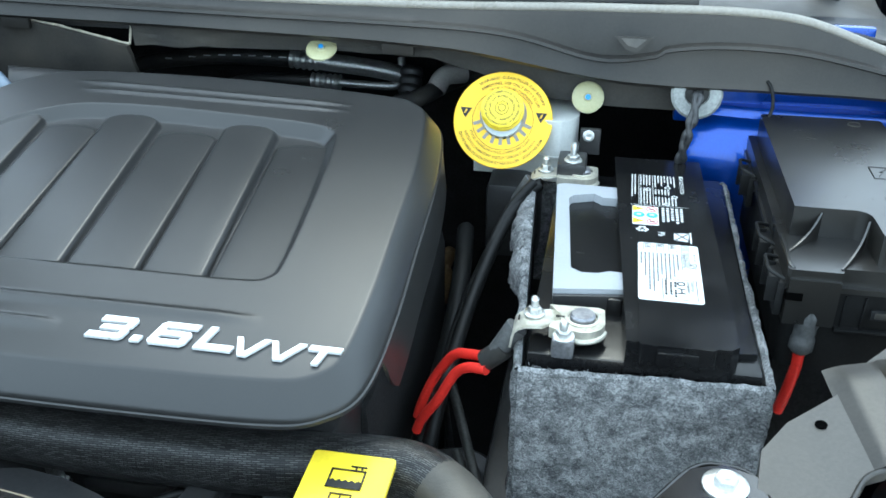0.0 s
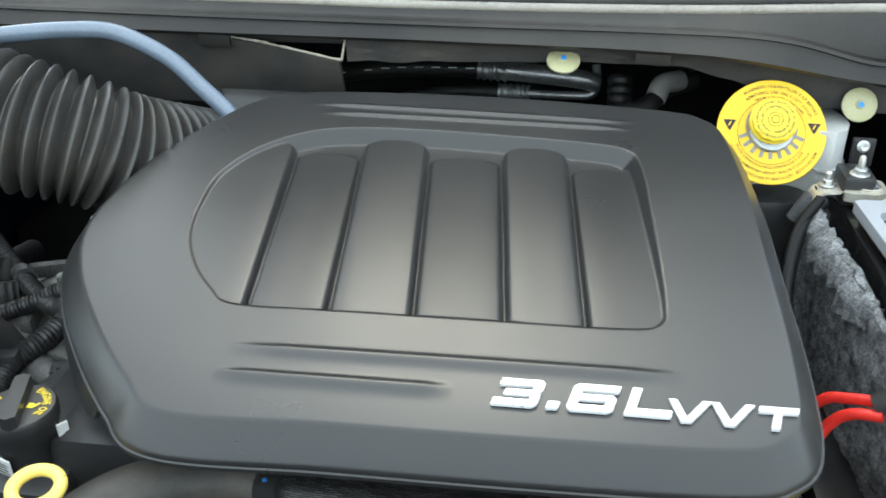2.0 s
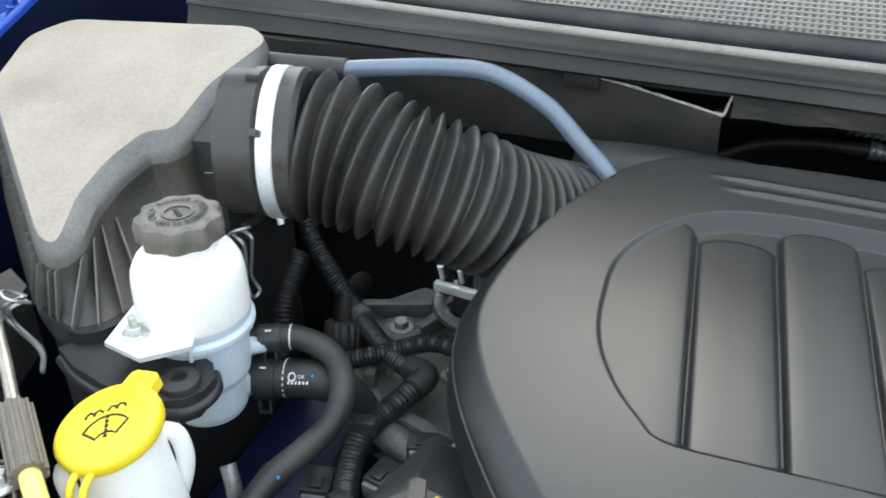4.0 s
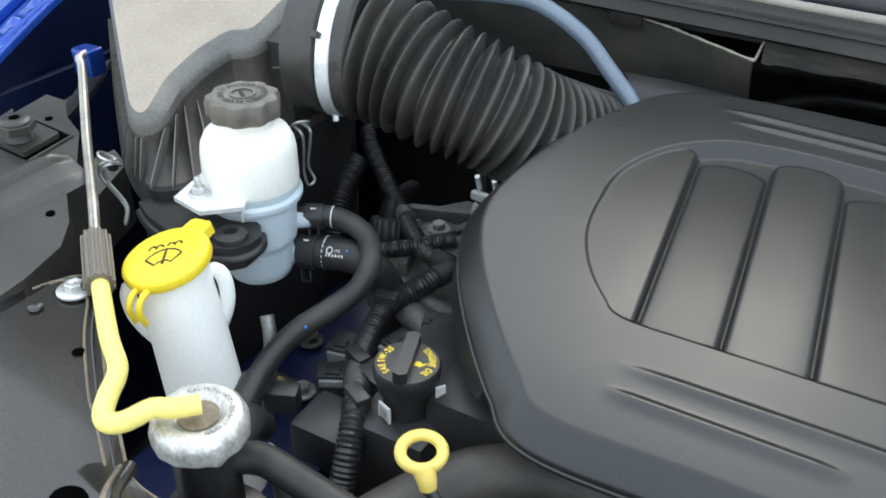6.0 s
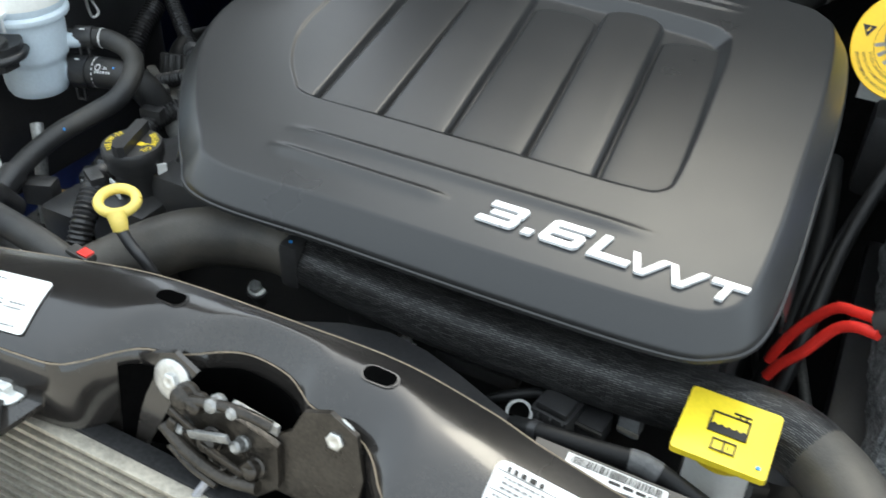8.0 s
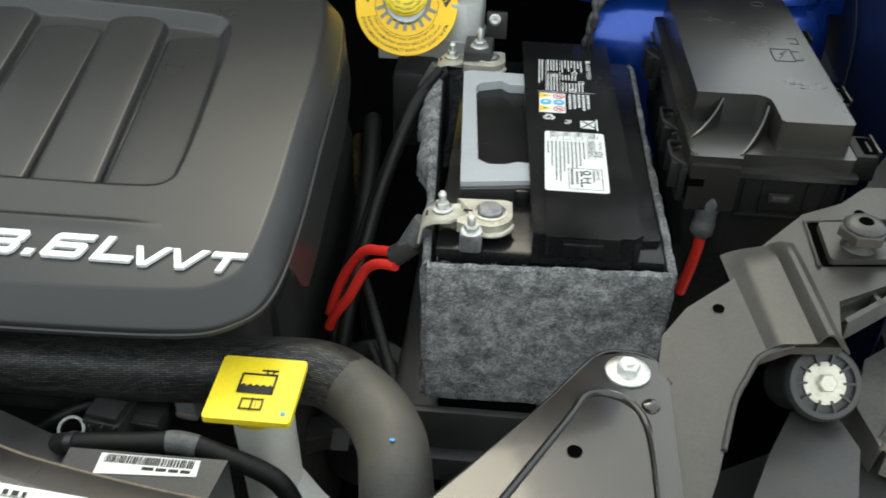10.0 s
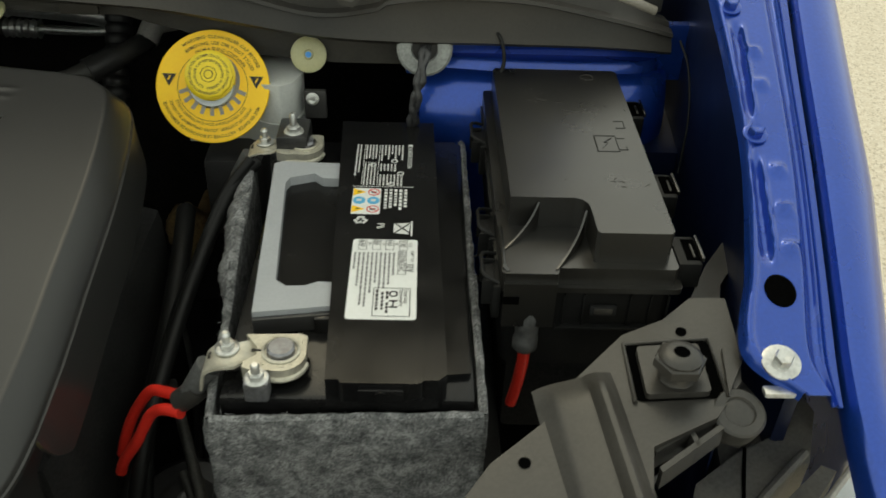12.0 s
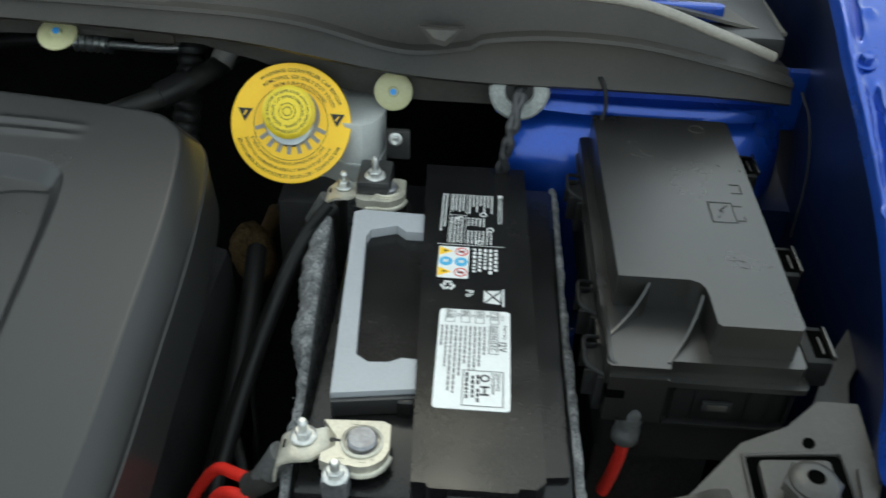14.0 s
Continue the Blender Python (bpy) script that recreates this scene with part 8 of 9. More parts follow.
    for i, h in ((0, 1.0), (3, 0.97), (7, 0.93), (11, 0.88), (15, 0.8), (19, 0.66), (23, 0.5), (28, 0.4), (33, 0.36), (38, 0.34)):
        fin(edge[i], base[i], h)
    for i in range(n - 1, n - 34, -2):
        fin(edge[i], edge[i] + 0.012 * out[i], 0.97)
    ax = (1, 0.28, 0.0)
    part("outlet", lathe([(0.054, -0.02), (0.061, -0.02), (0.062, -0.017), (0.062, 0.0), (0.0636, 0.003), (0.0636, 0.012), (0.06, 0.015)], (-0.8135, 0.7875, 1.065), ax, 48), BELLOW, a, "black outlet spigot")
    part("outlet_throat", prism([(-0.88, 0.775), (-0.862, 0.764), (-0.838, 0.766), (-0.83, 0.8), (-0.835, 0.86), (-0.87, 0.885)], 0.985, lambda x, y: lid_z(x, y) - 0.012, 0.004), BLACK, a)
    part("outlet_seam", box((-0.812, 0.7255, 1.063), (0.024, 0.0015, 0.0012), 0.0, Matrix.Rotation(0.27, 4, "Z")), BLACK, a)
    part("outlet_tab", box((-0.803, 0.778, 1.1285), (0.012, 0.012, 0.006), 0.0015, Matrix.Rotation(0.27, 4, "Z")), BLACK, a)
    # sprung wire clips: an over-centre loop and a long bail under it
    for o, low, d in (((-0.938, 0.618, 0.978), (-0.916, 0.606, 0.93), (-0.5, -0.86, 0)), ((-0.822, 0.752, 0.99), (-0.8167, 0.7526, 0.933), (0.9, -0.4, 0))):
        o, low, d = Vector(o), Vector(low), Vector(d).normalized()
        s, z = Vector((-d.y, d.x, 0)), Vector((0, 0, 1))
        q = low - z * 0.02
        loop = [o - d * 0.004 - s * 0.006, o + d * 0.006 - s * 0.008 + z * 0.008, o + d * 0.013 - s * 0.004 + z * 0.012, o + d * 0.014 + s * 0.004 + z * 0.011, o + d * 0.007 + s * 0.007 + z * 0.007, o - d * 0.004 + s * 0.006]
        part("wire_clip", tube(loop, 0.0016, 8, 0.002), ZINC, a, "sprung wire clip")
        bail = [o - d * 0.002 + s * 0.004 + z * 0.002, o + d * 0.012 + s * 0.006 + z * 0.001, o + d * 0.011 + s * 0.006 - z * 0.014, low + d * 0.002 + s * 0.002 + z * 0.016, low + d * 0.006 + s * 0.006, low + d * 0.006 - s * 0.002 - z * 0.004, low + d * 0.003 - s * 0.004 + z * 0.012,
                o + d * 0.014 - s * 0.003 - z * 0.015, o + d * 0.014 - s * 0.004 - z * 0.001, o - d * 0.002 - s * 0.004 + z * 0.002]
        part("wire_clip", tube(bail, 0.0016, 8, 0.002), ZINC, a, "sprung wire clip")
        part("clip_hook", box(o + d * 0.003 - z * 0.002, (0.008, 0.008, 0.01), 0.002), BLACK, a)
    return a


air_box()
ih = thing("intake_hose", (-0.7, 0.82, 1.0), "ribbed black rubber intake hose with a steel band", "intake hose")
ax = Vector((1, 0.28, -0.02))
part("steel_band", lathe([(0.064, 0), (0.0652, 0.001), (0.0652, 0.0125), (0.064, 0.0135)], (-0.798, 0.7915, 1.065), ax, 64), WHITEZINC, ih, "bright steel band clamp")
part("band_notch", box((-0.7805, 0.735, 1.099), (0.007, 0.006, 0.008), 0.001, turn_to((0, -0.86, 0.5))), BELLOW, ih)
hexbolt((-0.785, 0.765, 1.008), (0.3, -0.3, -0.9), 0.0032, ih, 1.5, 0.006, WHITEZINC, "band_bolt")
part("cuff", lathe([(0.0632, 0), (0.0645, 0.002), (0.0645, 0.014), (0.061, 0.018)], (-0.786, 0.795, 1.0647), ax, 64), BELLOW, ih)


def ribbed(s, total):
    u = s / total
    n = total / 0.0085 * math.log(0.0175 / (0.0175 - 0.0085 * u))
    base = 0.0505 - 0.003 * u
    wave = 0.5 - 0.5 * math.cos(2 * math.pi * n)
    return base + (0.0165 - 0.0085 * u) * wave ** 0.85


part("bellows", tube([(-0.772, 0.799, 1.064), (-0.735, 0.805, 1.057), (-0.69, 0.809, 1.043), (-0.645, 0.822, 1.026), (-0.612, 0.842, 1.005), (-0.585, 0.872, 0.988), (-0.56, 0.91, 0.97)], ribbed, 48, 0.0012), BELLOW, ih)
bt = thing("breather_tube", (-0.65, 0.9, 1.0), "shiny grey-blue plastic breather tube curving over the intake hose", "breather tube")
part("tube", tube([(-0.79, 0.885, 1.098), (-0.745, 0.897, 1.102), (-0.69, 0.913, 1.104), (-0.645, 0.922, 1.1), (-0.595, 0.92, 1.078), (-0.56, 0.913, 1.05), (-0.534, 0.907, 1.028), (-0.52, 0.903, 1.01)], 0.0085, 16), TUBEBLUE, bt)
part("sleeve", tube([(-0.865, 0.893, 1.095), (-0.83, 0.886, 1.098), (-0.775, 0.889, 1.0995)], 0.0105, 14), RUBBER, bt)
single("intake_duct", tube([(-0.56, 0.945, 1.005), (-0.5, 0.985, 0.99), (-0.42, 1.0, 0.98), (-0.3, 1.0, 0.965)], 0.032, 24), BLACK, "black plastic intake duct behind the engine cover", "duct")


# ---- power steering reservoir ----
def steering_reservoir():
    x, y = -0.797, 0.649
    p = thing("steering_reservoir", (x, y, 0.88), "white plastic power steering reservoir with a dusty lobed cap", "fluid reservoir")
    part("upper_tank", lathe([(0.0425, 0.984), (0.0432, 0.99), (0.0425, 1.018), (0.0412, 1.026), (0.037, 1.0345), (0.0295, 1.0395), (0.0255, 1.042), (0.0255, 1.052)], (x, y, 0), n=64), MILK, p)
    part("collar", lathe([(0.0405, 0.978), (0.0428, 0.981), (0.0428, 0.986), (0.041, 0.987)], (x, y, 0), n=64), MILKBLUE, p)
    part("seam", lathe([(0.0405, 0.969), (0.0445, 0.9705), (0.0455, 0.973), (0.0455, 0.9765), (0.0435, 0.979), (0.041, 0.9795)], (x, y, 0), n=64), MILKBLUE, p, "moulded seam flange")
    part("lower_tank", lathe([(0.024, 0.887), (0.0285, 0.8885), (0.031, 0.893), (0.0322, 0.9), (0.0325, 0.92), (0.0335, 0.924), (0.0368, 0.928), (0.0375, 0.932), (0.039, 0.97)], (x, y, 0), n=64), MILKBLUE, p, "bluish lower half")
    lobes = lambda a, i: 1 + (0.06 * math.cos(9 * a + 0.4) if i in (1, 2, 3) else 0.045 * math.cos(9 * a + 0.4) if i in (0, 4) else 0)
    cap = part("cap", lathe([(0.0295, 1.05), (0.031, 1.0515), (0.0315, 1.062), (0.0298, 1.068), (0.0262, 1.07), (0.0225, 1.0695), (0.0125, 1.0695), (0.011, 1.0685)], (x, y, 0), n=90, wave=lobes), CAPGREY, p, "dusty grey lobed cap")
    ink = bmesh.new()
    for text, st in (("POWER STEERING", 172), ("USE FLUID ONLY", -4)):
        letters(text, 0.0072, arc((x, y, 1.0703), 0.0162, st, z=0.0), ink, 0.78, bold=0.03)
    part("print", ink, INK, cap, smooth=False)
    part("cap_ring", lathe([(0.0095, 0), (0.0115, 0), (0.0115, 0.0014), (0.0095, 0.0014), (0.0095, 0)], (x, y, 1.069), n=32, close=False), CAPGREY, cap)
    part("cap_slot", box((x, y, 1.0689), (0.012, 0.0036, 0.0015), 0.0006, Matrix.Rotation(2.5, 4, "Z")), INK, cap)
    plate = part("mount_plate", prism([(-0.8305, 0.585), (-0.7945, 0.5775), (-0.7675, 0.603), (-0.778, 0.622), (-0.8, 0.642), (-0.841, 0.634)], 0.9845, 0.9885, 0.001), WHITEZINC, p, "bright zinc mounting plate")
    part("plate_flange", box((-0.784, 0.6165, 0.978), (0.03, 0.003, 0.018), 0.001, Matrix.Rotation(-0.75, 4, "Z")), WHITEZINC, plate)
    hexbolt((-0.8155, 0.601, 0.9885), (0, 0, 1), 0.006, p, 1.6, 0.006, ZINC)
    part("stud", lathe([(0.0032, 0), (0.0032, 0.013), (0.0022, 0.0145)], (-0.8155, 0.601, 0.991), n=12), ZINC, p)
    for (px, py, pz), r in (((-0.766, 0.684, 0.938), 0.0085), ((-0.7705, 0.676, 0.905), 0.0135)):
        part("spigot", tube([(x + 0.5 * (px - x), y + 0.5 * (py - y), pz), (px + 0.012, py + 0.004, pz)], r, 14, raw=True), MILKBLUE, p)
    return p


steering_reservoir()
gb2 = thing("grommet_bracket", (-0.772, 0.587, 0.95), "black bracket with a rubber grommet under the steering reservoir", "bracket")
arm = [(-0.885, 0.592), (-0.86, 0.578), (-0.825, 0.568), (-0.795, 0.5655), (-0.775, 0.567), (-0.759, 0.574), (-0.7515, 0.587), (-0.752, 0.603), (-0.763, 0.617), (-0.785, 0.626), (-0.83, 0.622), (-0.875, 0.612)]
part("plate", prism(arm, 0.956, 0.964, 0.0025), BLACK, gb2)
part("flange", tube([(x, y, 0.953) for x, y in arm[:9]], 0.0045, 10), BLACK, gb2)
part("grommet", lathe([(0.0148, 0), (0.0155, 0.003), (0.0145, 0.006), (0.0085, 0.0085), (0.0062, 0.0085), (0.0055, 0.004)], (-0.772, 0.588, 0.9625), n=28), RUBBER, gb2, "black rubber grommet")
part("bore", lathe([(0.0055, 0), (0.0055, 0.0006)], (-0.772, 0.588, 0.9668), n=14), INK, gb2)
part("skirt", prism([(-0.79, 0.572), (-0.765, 0.573), (-0.756, 0.585), (-0.757, 0.602), (-0.772, 0.614), (-0.795, 0.612)], 0.94, 0.957, 0.004), BLACK, gb2)


def spring_clamp(at, axis, r, parent):
    """A black spring band with two pierced ears hanging from it."""
    at, axis = Vector(at), Vector(axis).normalized()
    band = part("clamp", lathe([(r, -0.009), (r + 0.0012, -0.009), (r + 0.0012, 0.009), (r, 0.009), (r, -0.009)], at, axis, 24, close=False), BLACK, parent, "black spring clamp")
    side = axis.cross(Vector((0, 0, 1))).normalized()
    for k in (-1, 1):
        c = at + axis * 0.0045 * k + side * (r * 0.75) - Vector((0, 0, r + 0.003))
        m = Matrix.Rotation(math.atan2(axis.y, axis.x), 4, "Z")
        part("clamp_ear", box(c, (0.0026, 0.0035, 0.014), 0.001, m), BLACK, band)
    part("clamp_end", box(at + side * (r * 0.75) - Vector((0, 0, r + 0.009)), (0.0115, 0.0035, 0.0026), 0.0008, Matrix.Rotation(math.atan2(axis.y, axis.x), 4, "Z")), BLACK, band)
    top = at + side * (r * 0.5) + Vector((0, 0, r * 0.95 + 0.001))
    part("clamp_mark", box(top, (0.005, 0.0015, 0.001), 0.0, Matrix.Rotation(math.atan2(axis.y, axis.x), 4, "Z")), WHITEINK, band)


sh = thing("steering_hose", (-0.7, 0.63, 0.9), "black rubber return hose curving from the steering reservoir", "hose")
part("hose", tube([(-0.773, 0.68, 0.938), (-0.741, 0.697, 0.9386), (-0.71, 0.699, 0.929), (-0.6885, 0.678, 0.921), (-0.682, 0.648, 0.908), (-0.694, 0.62, 0.897), (-0.7096, 0.591, 0.886), (-0.714, 0.554, 0.875), (-0.709, 0.517, 0.865), (-0.7, 0.48, 0.852), (-0.69, 0.455, 0.83)], 0.0102, 18), RUBBER, sh)
spring_clamp((-0.7585, 0.688, 0.939), (1, 0.5, 0.02), 0.0108, sh)
part("stripe", lathe([(0.0106, 0), (0.0106, 0.0012)], (-0.7435, 0.696, 0.9387), (1, 0.35, 0), 18), WHITEINK, sh)
part("dot", prism(ellipse(-0.7, 0.59, 0.0012, 0.0012, 10), 0.8925, 0.8945), BLUEDOT, sh)
part("end_collar", tube([(-0.7125, 0.535, 0.87), (-0.706, 0.505, 0.861)], 0.0128, 16, raw=True), BLACK, sh, "black clamp at the lower end")
bh = thing("supply_hose", (-0.7, 0.68, 0.88), "thick black rubber supply hose with white print", "hose")
part("hose", tube([(-0.779, 0.674, 0.904), (-0.75, 0.681, 0.905), (-0.719, 0.69, 0.905), (-0.7, 0.697, 0.895), (-0.688, 0.705, 0.87), (-0.684, 0.712, 0.83)], 0.0165, 20), RUBBER, bh)
spring_clamp((-0.759, 0.6785, 0.9045), (1, 0.25, 0.02), 0.0172, bh)
pf = flat((-0.734, 0.6685, 0.9135), (1, 0.32, 0.02), (-0.2, 0.62, 0.78))
bars(pf, [(0.0, -0.001, 0.02)], 0.0026, bh, WHITEINK, seed=51, words=(1, 1.6))
letters_ok = letters("OK", 0.0045, lambda a, b, h=0.0: pf(0.008 + a, 0.0036 + b, h), None, 0.9)
part("print", letters_ok, WHITEINK, bh, smooth=False)
ring = lathe([(0.0026, 0), (0.0038, 0), (0.0038, 0.0004), (0.0026, 0.0004), (0.0026, 0)], pf(0.0035, 0.005, 0.0006), (-0.1, -0.72, 0.68), 18, close=False)
part("print_ring", ring, WHITEINK, bh)
part("print_dot", lathe([(0.0012, 0), (0.0012, 0.0004)], pf(0.0205, 0.006, 0.0006), (-0.1, -0.72, 0.68), 10), BLUEDOT, bh)
part("hose_stripe", lathe([(0.0169, 0), (0.0169, 0.001)], (-0.7435, 0.6832, 0.9052), (1, 0.28, 0.02), 20), WHITEINK, bh)


# ---- washer bottle neck ----
def washer_neck():
    w = thing("washer_bottle", (-0.76, 0.51, 0.75), "milky washer bottle neck with a yellow flip cap", "washer bottle")
    axis = Vector((-0.15, -0.2, 1)).normalized()
    top = Vector((-0.7734, 0.5146, 0.9877)) - axis * 0.011
    lean = Vector((-0.2, 0.06, 0.97)).normalized()
    low = top - axis * 0.004
    part("neck", lathe([(0.034, -0.25), (0.033, -0.16), (0.031, -0.06), (0.0295, -0.012), (0.0295, 0.004)], low, lean, 40), TANK, w)
    for s in (1, -1):
        e = Vector((0.64, 0.77, 0)) * s
        z = lean
        o = low - lean * 0.004
        part("ear", tube([o + e * 0.024 - z * 0.004, o + e * 0.033 - z * 0.004, o + e * 0.0375 - z * 0.012, o + e * 0.037 - z * 0.028, o + e * 0.032 - z * 0.042, o + e * 0.025 - z * 0.054], 0.0065, 14), TANK, w, "moulded ear")
    cap = part("cap", lathe([(0.031, 0.0), (0.0355, 0.0005), (0.0362, 0.002), (0.0362, 0.0075), (0.0352, 0.0098), (0.033, 0.011), (0.012, 0.0114)], top, axis, 64), YELLOW, w, "yellow flip cap with a wiper symbol")
    m = Matrix.Translation(top) @ Vector((0, 0, 1)).rotation_difference(axis).to_matrix().to_4x4()
    q = Matrix.Rotation(radians(36), 4, "Z")
    ic = bmesh.new()
    z = 0.0113
    fan = [(0.0165 * math.sin(radians(g)) * 1.0, -0.016 + 0.021 * math.cos(radians(g))) for g in range(-52, 53, 13)]
    foot = [(0.0075 * math.sin(radians(g)) * 1.0, -0.016 + 0.0085 * math.cos(radians(g))) for g in range(52, -53, -26)]
    shape = fan + foot + fan[:1]
    tube([(x, y, z) for x, y in shape], 0.0009, 6, bm=ic, raw=True)
    for k in range(5):
        y = -0.0115 + 0.0036 * k
        tube([(0.0003 * k, y, z), (0.0003 * k, y + 0.0022, z)], 0.0012, 6, bm=ic, raw=True)
    for sx in (-1, 1):
        for r0 in (0.0045, 0.0095):
            tube([(sx * (r0 - 0.0035), 0.0085, z), (sx * (r0 - 0.001), 0.0115, z), (sx * (r0 + 0.0015), 0.0105, z), (sx * (r0 + 0.0025), 0.0078, z)], 0.0009, 6, bm=ic, raw=True)
    bmesh.ops.transform(ic, matrix=m @ q @ Matrix.Diagonal((1.15, 1.15, 1, 1)), verts=ic.verts)
    part("wiper_symbol", ic, INK, cap)
    tab = prism([(-0.0125, 0.03), (0.0125, 0.03), (0.0115, 0.044), (0.008, 0.047), (-0.008, 0.047), (-0.0115, 0.044)], 0.001, 0.0095, 0.0015)
    bmesh.ops.transform(tab, matrix=m, verts=tab.verts)
    tab = part("tab", tab, YELLOW, cap)
    for sx in (-0.004, 0.004):
        rib = box((sx, 0.0405, 0.0098), (0.0025, 0.01, 0.002), 0.0006)
        bmesh.ops.transform(rib, matrix=m, verts=rib.verts)
        part("tab_rib", rib, YELLOW, tab)
    for sx in (-0.005, 0.006):
        part("strap", tube([m @ Vector((sx + 0.004, -0.033, 0.004)), m @ Vector((sx + 0.006, -0.044, 0.0035)), m @ Vector((sx + 0.006, -0.05, -0.004)), m @ Vector((sx + 0.003, -0.048, -0.018))], 0.0026, 10), YELLOW, cap, "yellow hinge strap")
    return w


washer_neck()

# ---- radiator filler ----
RX, RYC = -0.6385, 0.4025
rf = thing("radiator_filler", (RX, RYC, 0.88), "black radiator filler neck with a bare metal pressure cap", "radiator filler")
part("neck", lathe([(0.022, 0.86), (0.022, 0.95), (0.026, 0.953), (0.026, 0.96)], (RX, RYC, 0), n=32), BLACK, rf)
ears = lambda a, i: 1 + (0.1 * max(0, math.cos(2 * (a - 2.6))) ** 22 if i in (1, 2, 3) else 0) + (0.012 * math.cos(14 * a) if i in (1, 2, 3) else 0)
cap = part("cap", lathe([(0.0295, 0.955), (0.0318, 0.957), (0.0322, 0.966), (0.0305, 0.9715), (0.0285, 0.974), (0.0265, 0.9748), (0.0185, 0.9742), (0.016, 0.9715), (0.0145, 0.9705)], (RX, RYC, 0), (0, 0, 1), 96, wave=ears), CAPALU, rf, "bare metal pressure cap")
ink = letters("CAUTION - HOT - DO NOT OPEN", 0.0048, arc((RX, RYC, 0.9752), 0.0202, 150), None, 0.86)
part("stamped_print", ink, DARKALU, cap, smooth=False)
part("cap_disc", lathe([(0.0138, 0), (0.0138, 0.0022), (0.009, 0.003), (0.004, 0.0025)], (RX, RYC, 0.9702), n=32), RUSTY, cap)
part("overflow_stub", tube([(-0.63, 0.41, 0.93), (-0.608, 0.421, 0.932), (-0.58, 0.42, 0.931), (-0.515, 0.412, 0.928), (-0.466, 0.405, 0.915), (-0.43, 0.398, 0.885)], 0.0112, 16), RUBBER, rf, "black overflow hose")
part("side_tank", box((-0.655, 0.42, 0.8), (0.07, 0.05, 0.14), 0.014), BLACK, rf)
part("side_pipe", tube([(-0.655, 0.43, 0.9), (-0.66, 0.46, 0.9), (-0.672, 0.48, 0.888), (-0.68, 0.5, 0.86)], 0.013, 14), BLACK, rf)
part("drain_pipe", tube([(-0.61, 0.43, 0.93), (-0.606, 0.437, 0.9), (-0.607, 0.44, 0.84)], 0.007, 12), ALU, rf, "dull metal pipe")
tg = thing("hose_tag", (-0.477, 0.412, 0.94), "small grey and red tag on the overflow hose", "tag")
part("tag", box((-0.487, 0.413, 0.936), (0.022, 0.01, 0.006), 0.001, Matrix.Rotation(-0.1, 4, "Z")), GREYP, tg)
part("red_strip", box((-0.482, 0.413, 0.9395), (0.01, 0.008, 0.002), 0.0005, Matrix.Rotation(-0.1, 4, "Z")), RED, tg)

# ---- prop rod ----
pr = thing("prop_rod", (-0.8, 0.5, 1.0), "unclipped bonnet prop rod with a pale yellow coated tip", "prop rod")
part("tip", tube([(-0.6338, 0.402, 0.984), (-0.6451, 0.3896, 0.985), (-0.6565, 0.3825, 0.985), (-0.6625, 0.366, 0.985), (-0.6705, 0.3595, 0.985), (-0.6794, 0.3635, 0.985), (-0.6894, 0.3769, 0.985), (-0.7042, 0.3994, 0.985), (-0.7368, 0.4219, 0.984), (-0.7957, 0.4676, 0.982)], 0.0068, 16, 0.0025), PALEYEL, pr, "pale yellow vinyl-coated tip")
p0, p1 = Vector((-0.791, 0.4635, 0.982)), Vector((-0.841, 0.506, 0.985))
part("grip", tube([p0, p1], 0.0106, 16, 0.004), GRIPBROWN, pr, "ribbed grey-brown grip")
gr2 = bmesh.new()
d = (p1 - p0).normalized()
s = d.orthogonal().normalized()
for k in range(12):
    o = Matrix.Rotation(2 * math.pi * k / 12, 3, d) @ s * 0.0108
    tube([p0 + o, p1 + o], 0.0014, 6, bm=gr2, raw=True)
part("grip_ribs", gr2, GRIPBROWN, pr)
part("rod", tube([(-0.835, 0.501, 0.985), (-0.883, 0.543, 0.991), (-0.963, 0.611, 1.0), (-1.058, 0.696, 1.02), (-1.072, 0.706, 1.026), (-1.078, 0.72, 1.026)], 0.0047, 14), BARESTEEL, pr, "bare steel rod")
part("pivot", box((-1.083, 0.727, 1.015), (0.028, 0.022, 0.03), 0.004), BLUE, pr)

# ---- oil filler and dipstick ----
of = thing("oil_filler", (-0.575, 0.56, 0.88), "black oil filler cap with yellow print on its neck", "oil filler")
oc = Vector((-0.576, 0.558, 0.922))
part("neck", lathe([(0.0195, -0.07), (0.0195, -0.02), (0.0235, -0.012), (0.0235, -0.004)], oc, n=32), BLACK, of)
cap = part("cap", lathe([(0.0235, -0.014), (0.0245, -0.008), (0.0265, -0.002), (0.0268, 0.006), (0.0252, 0.009), (0.012, 0.0096)], oc, n=48), BLACK, of)
om2 = Matrix.Translation(oc)
om = om2 @ Matrix.Rotation(radians(108), 4, "Z")
wing = prism([(-0.0245, -0.0055), (0.0245, -0.0055), (0.0268, 0.0), (0.0245, 0.0055), (-0.0245, 0.0055), (-0.0268, 0.0)], 0.008, 0.0185, 0.004, m=om, seg=3)
part("grip_wing", wing, BLACK, cap)
ink = bmesh.new()
letters("ENGINE OIL", 0.008, arc(None, 0.0172, 74, z=0.0098, m=om2), ink, 0.62, bold=0.02)
letters("SAE 5W-20", 0.008, arc(None, 0.0172, 252, z=0.0098, m=om2), ink, 0.62, bold=0.02)
can = [(0.007, -0.0035), (0.012, -0.0035), (0.0155, 0.0025), (0.0145, 0.003), (0.012, 0.0002), (0.011, 0.0018), (0.007, 0.0018)]
prism([(x, y + 0.002) for x, y in can], 0.0098, 0.0102, 0, ink, m=om2)
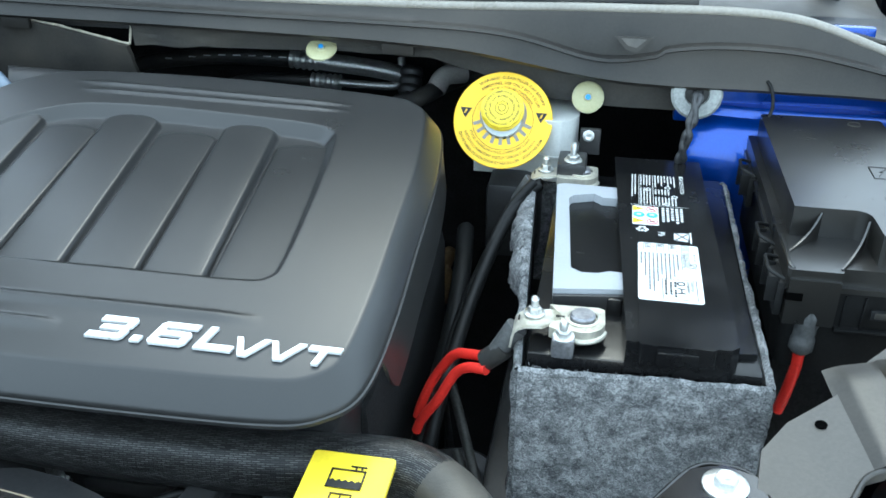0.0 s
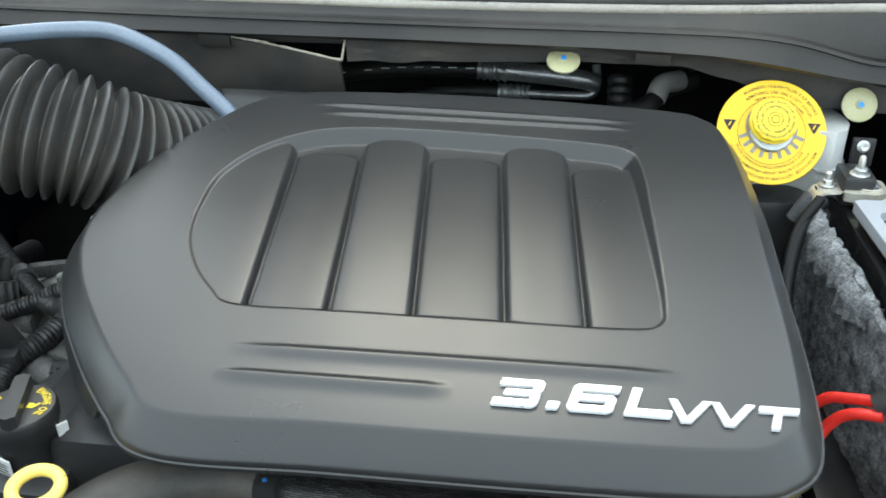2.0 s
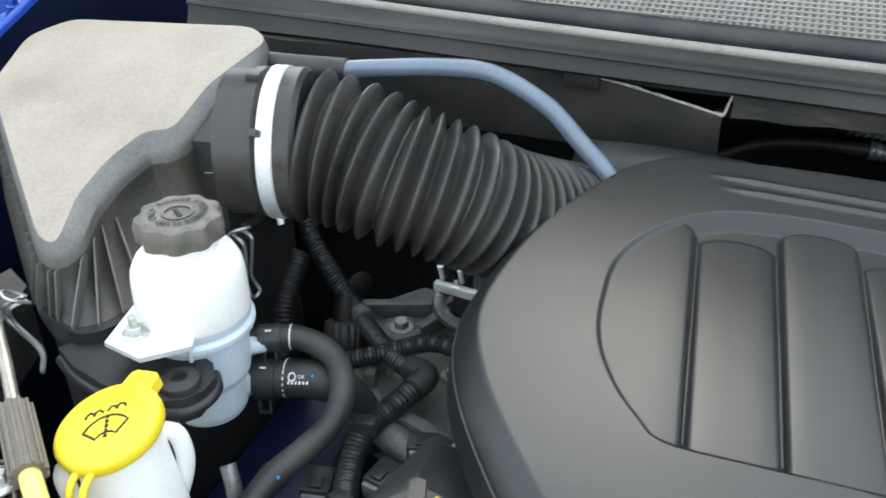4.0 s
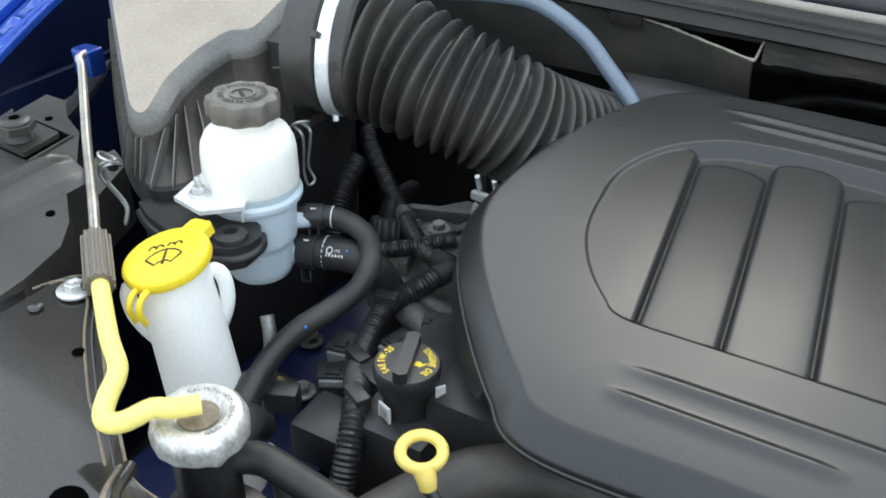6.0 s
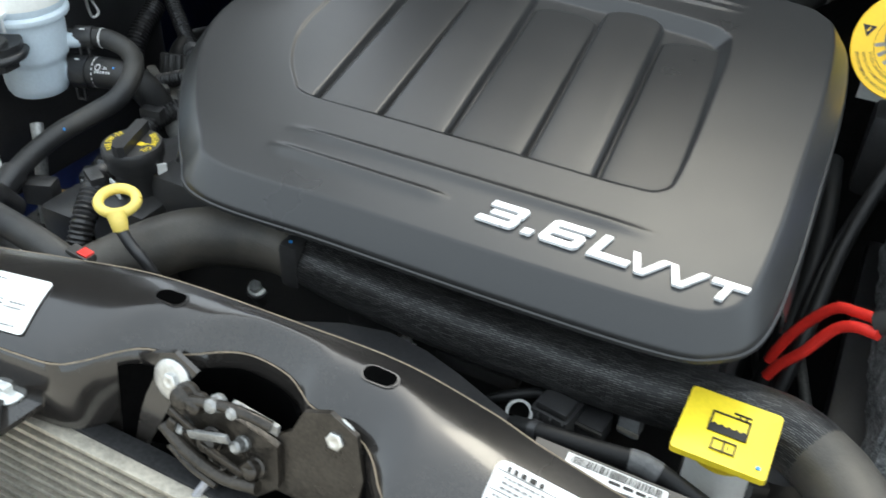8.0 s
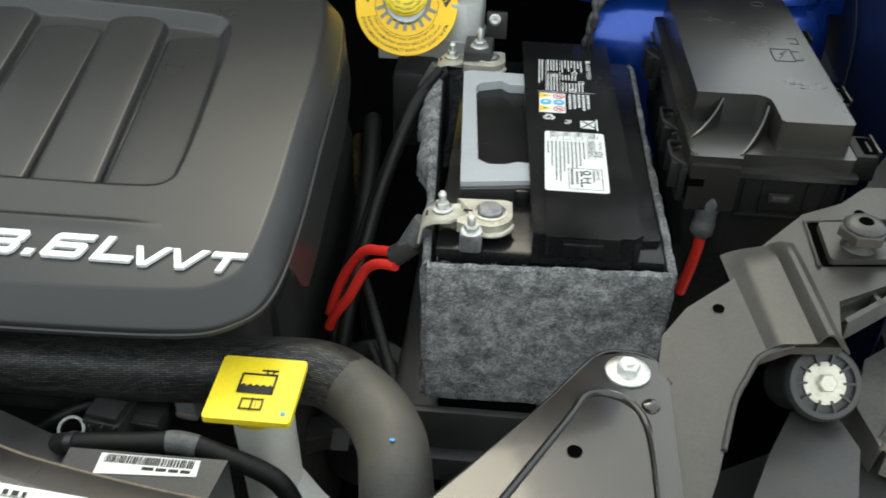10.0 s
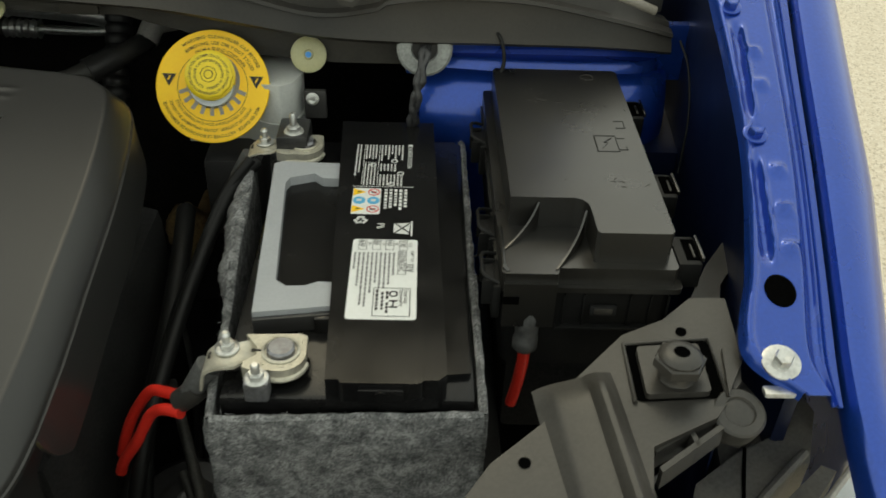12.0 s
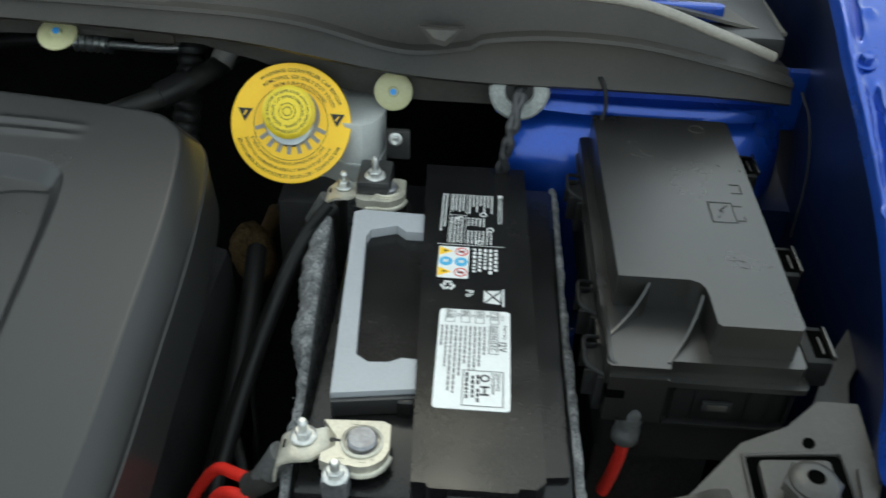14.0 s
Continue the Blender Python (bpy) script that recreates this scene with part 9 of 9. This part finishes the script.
part("print", ink, YELLOW, cap, "yellow print", smooth=False)
part("sticker", box((-0.5835, 0.5365, 0.889), (0.014, 0.0016, 0.022), 0.0, Matrix.Rotation(-0.35, 4, "Z")), LABEL, of, "white barcode sticker")
bars(flat((-0.589, 0.5375, 0.8805), (0.94, -0.34, 0), (0, 0, 1)), [(0, 0.0025 * i, 0.011) for i in range(7)], 0.0012, of, INK, seed=61, words=(12, 20))
part("tag", box((-0.5475, 0.5605, 0.907), (0.008, 0.0016, 0.02), 0.0, Matrix.Rotation(0.9, 4, "Z")), LABEL, of, "white paper tag")

dp = thing("oil_dipstick", (-0.51, 0.48, 0.8), "oil dipstick with a yellow ring handle", "dipstick")
cx = Vector((-0.516, 0.479, 0.935))
right, up = Vector((0.8, 0.6, 0.0)), Vector((-0.6, 0.8, 0.3)).normalized()
ring = [cx + 0.0145 * math.cos(a) * right + 0.0128 * math.sin(a) * up for a in [2 * math.pi * k / 32 for k in range(33)]]
part("ring", tube(ring, 0.0043, 14, raw=True), DIPYEL, dp, "yellow ring handle")
part("stub", tube([cx - 0.0125 * up, cx - 0.017 * up + Vector((0.002, 0, -0.004)), cx - 0.019 * up + Vector((0.003, 0.0, -0.009))], lambda s, t: 0.008 - 0.002 * min(1, s / t), 14, 0.002), DIPYEL, dp)
part("blade_tube", tube([cx - 0.019 * up + Vector((0.003, 0.0, -0.008)), Vector((-0.4905, 0.4615, 0.912)), Vector((-0.4769, 0.4605, 0.9)), Vector((-0.4667, 0.4683, 0.86)), Vector((-0.46, 0.473, 0.79))], 0.0046, 12), BLACK, dp)

# ---- wiring on the engine's side ----
wh = thing("wiring_harness", (-0.65, 0.7, 0.88), "black corrugated wiring conduit along the engine", "wiring harness")
rc = conduit(0.0016, 0.0042)
part("conduit", tube([(-0.84, 0.9, 0.925), (-0.824, 0.8845, 0.91), (-0.765, 0.843, 0.876), (-0.72, 0.803, 0.872), (-0.685, 0.772, 0.876), (-0.648, 0.756, 0.878)], rc(0.0085), 14, 0.0009), CONDUIT, wh)
part("conduit", tube([(-0.648, 0.756, 0.878), (-0.659, 0.722, 0.874), (-0.676, 0.684, 0.866), (-0.67, 0.64, 0.855), (-0.648, 0.59, 0.862), (-0.617, 0.548, 0.885), (-0.6, 0.51, 0.87), (-0.592, 0.48, 0.83)], rc(0.0095), 14, 0.0009), CONDUIT, wh)
part("conduit", tube([(-0.745, 0.765, 0.86), (-0.7, 0.775, 0.876), (-0.655, 0.785, 0.893), (-0.615, 0.776, 0.895), (-0.58, 0.755, 0.885)], rc(0.0075), 14, 0.0009), CONDUIT, wh)
part("conduit", tube([(-0.835, 0.87, 0.9), (-0.828, 0.8211, 0.87), (-0.82, 0.79, 0.82)], rc(0.012), 16, 0.0011), CONDUIT, wh)
part("tape", tube([(-0.668, 0.764, 0.877), (-0.648, 0.756, 0.879), (-0.653, 0.737, 0.876)], 0.0118, 14), RUBBER, wh, "black tape wrap")
part("grey_band", lathe([(0.0112, -0.007), (0.0112, 0.007)], (-0.742, 0.824, 0.874), (0.75, -0.66, 0), 16), SLEEVE, wh)
for x, y, z, rz in ((-0.676, 0.683, 0.874, 0.2), (-0.656, 0.605, 0.866, -0.4), (-0.612, 0.541, 0.89, -0.5)):
    part("clip", box((x, y, z), (0.024, 0.013, 0.016), 0.002, Matrix.Rotation(rz, 4, "Z")), BLACK, wh)
cl = thing("coil_cover", (-0.62, 0.62, 0.85), "black plastic coil housing beside the oil filler", "coil housing")
part("housing", box((-0.615, 0.635, 0.86), (0.035, 0.12, 0.035), 0.008, Matrix.Rotation(-0.25, 4, "Z")), BLACK, cl)
part("step", box((-0.64, 0.54, 0.84), (0.05, 0.05, 0.04), 0.006), BLACK, cl)
part("ledge", box((-0.66, 0.6, 0.825), (0.06, 0.014, 0.03), 0.003, Matrix.Rotation(0.5, 4, "Z")), BLACK, cl)
part("plug", box((-0.694, 0.545, 0.85), (0.03, 0.02, 0.024), 0.004, Matrix.Rotation(0.4, 4, "Z")), BLACK, cl)
part("seal_edge", box((-0.59, 0.7, 0.876), (0.006, 0.12, 0.008), 0.002, Matrix.Rotation(-0.2, 4, "Z")), LIPGREY, cl)
for x, y, z, w, d, h, rz in ((-0.68, 0.6, 0.838, 0.03, 0.022, 0.02, 0.5), (-0.7, 0.645, 0.83, 0.026, 0.03, 0.024, 0.2), (-0.645, 0.655, 0.85, 0.022, 0.03, 0.02, -0.2), (-0.625, 0.69, 0.86, 0.026, 0.02, 0.018, 0.3)):
    plug = thing("wiring_plug", (x, y, z), "small black wiring plug clipped beside the engine", "connector", "engine wiring plugs")
    m = Matrix.Rotation(rz, 4, "Z")
    part("shell", box((x, y, z), (w, d, h), 0.003, m), BLACK, plug)
    part("latch", box(Vector((x, y, z + h / 2)) + m @ Vector((0, -d * 0.2, 0.001)), (w * 0.45, d * 0.4, 0.003), 0.0008, m), CONDUIT, plug)
    part("seal", box(Vector((x, y, z)) + m @ Vector((0, -d * 0.5 - 0.002, 0)), (w * 0.8, 0.004, h * 0.7), 0.001, m), GREYPLUG, plug)
    part("lead", tube([Vector((x, y, z)) + m @ Vector((0, d * 0.5, 0)), Vector((x, y, z)) + m @ Vector((0.004, d * 0.5 + 0.02, -0.012)), Vector((x, y, z)) + m @ Vector((0.01, d * 0.5 + 0.03, -0.05))], 0.0042, 10), CONDUIT, plug)
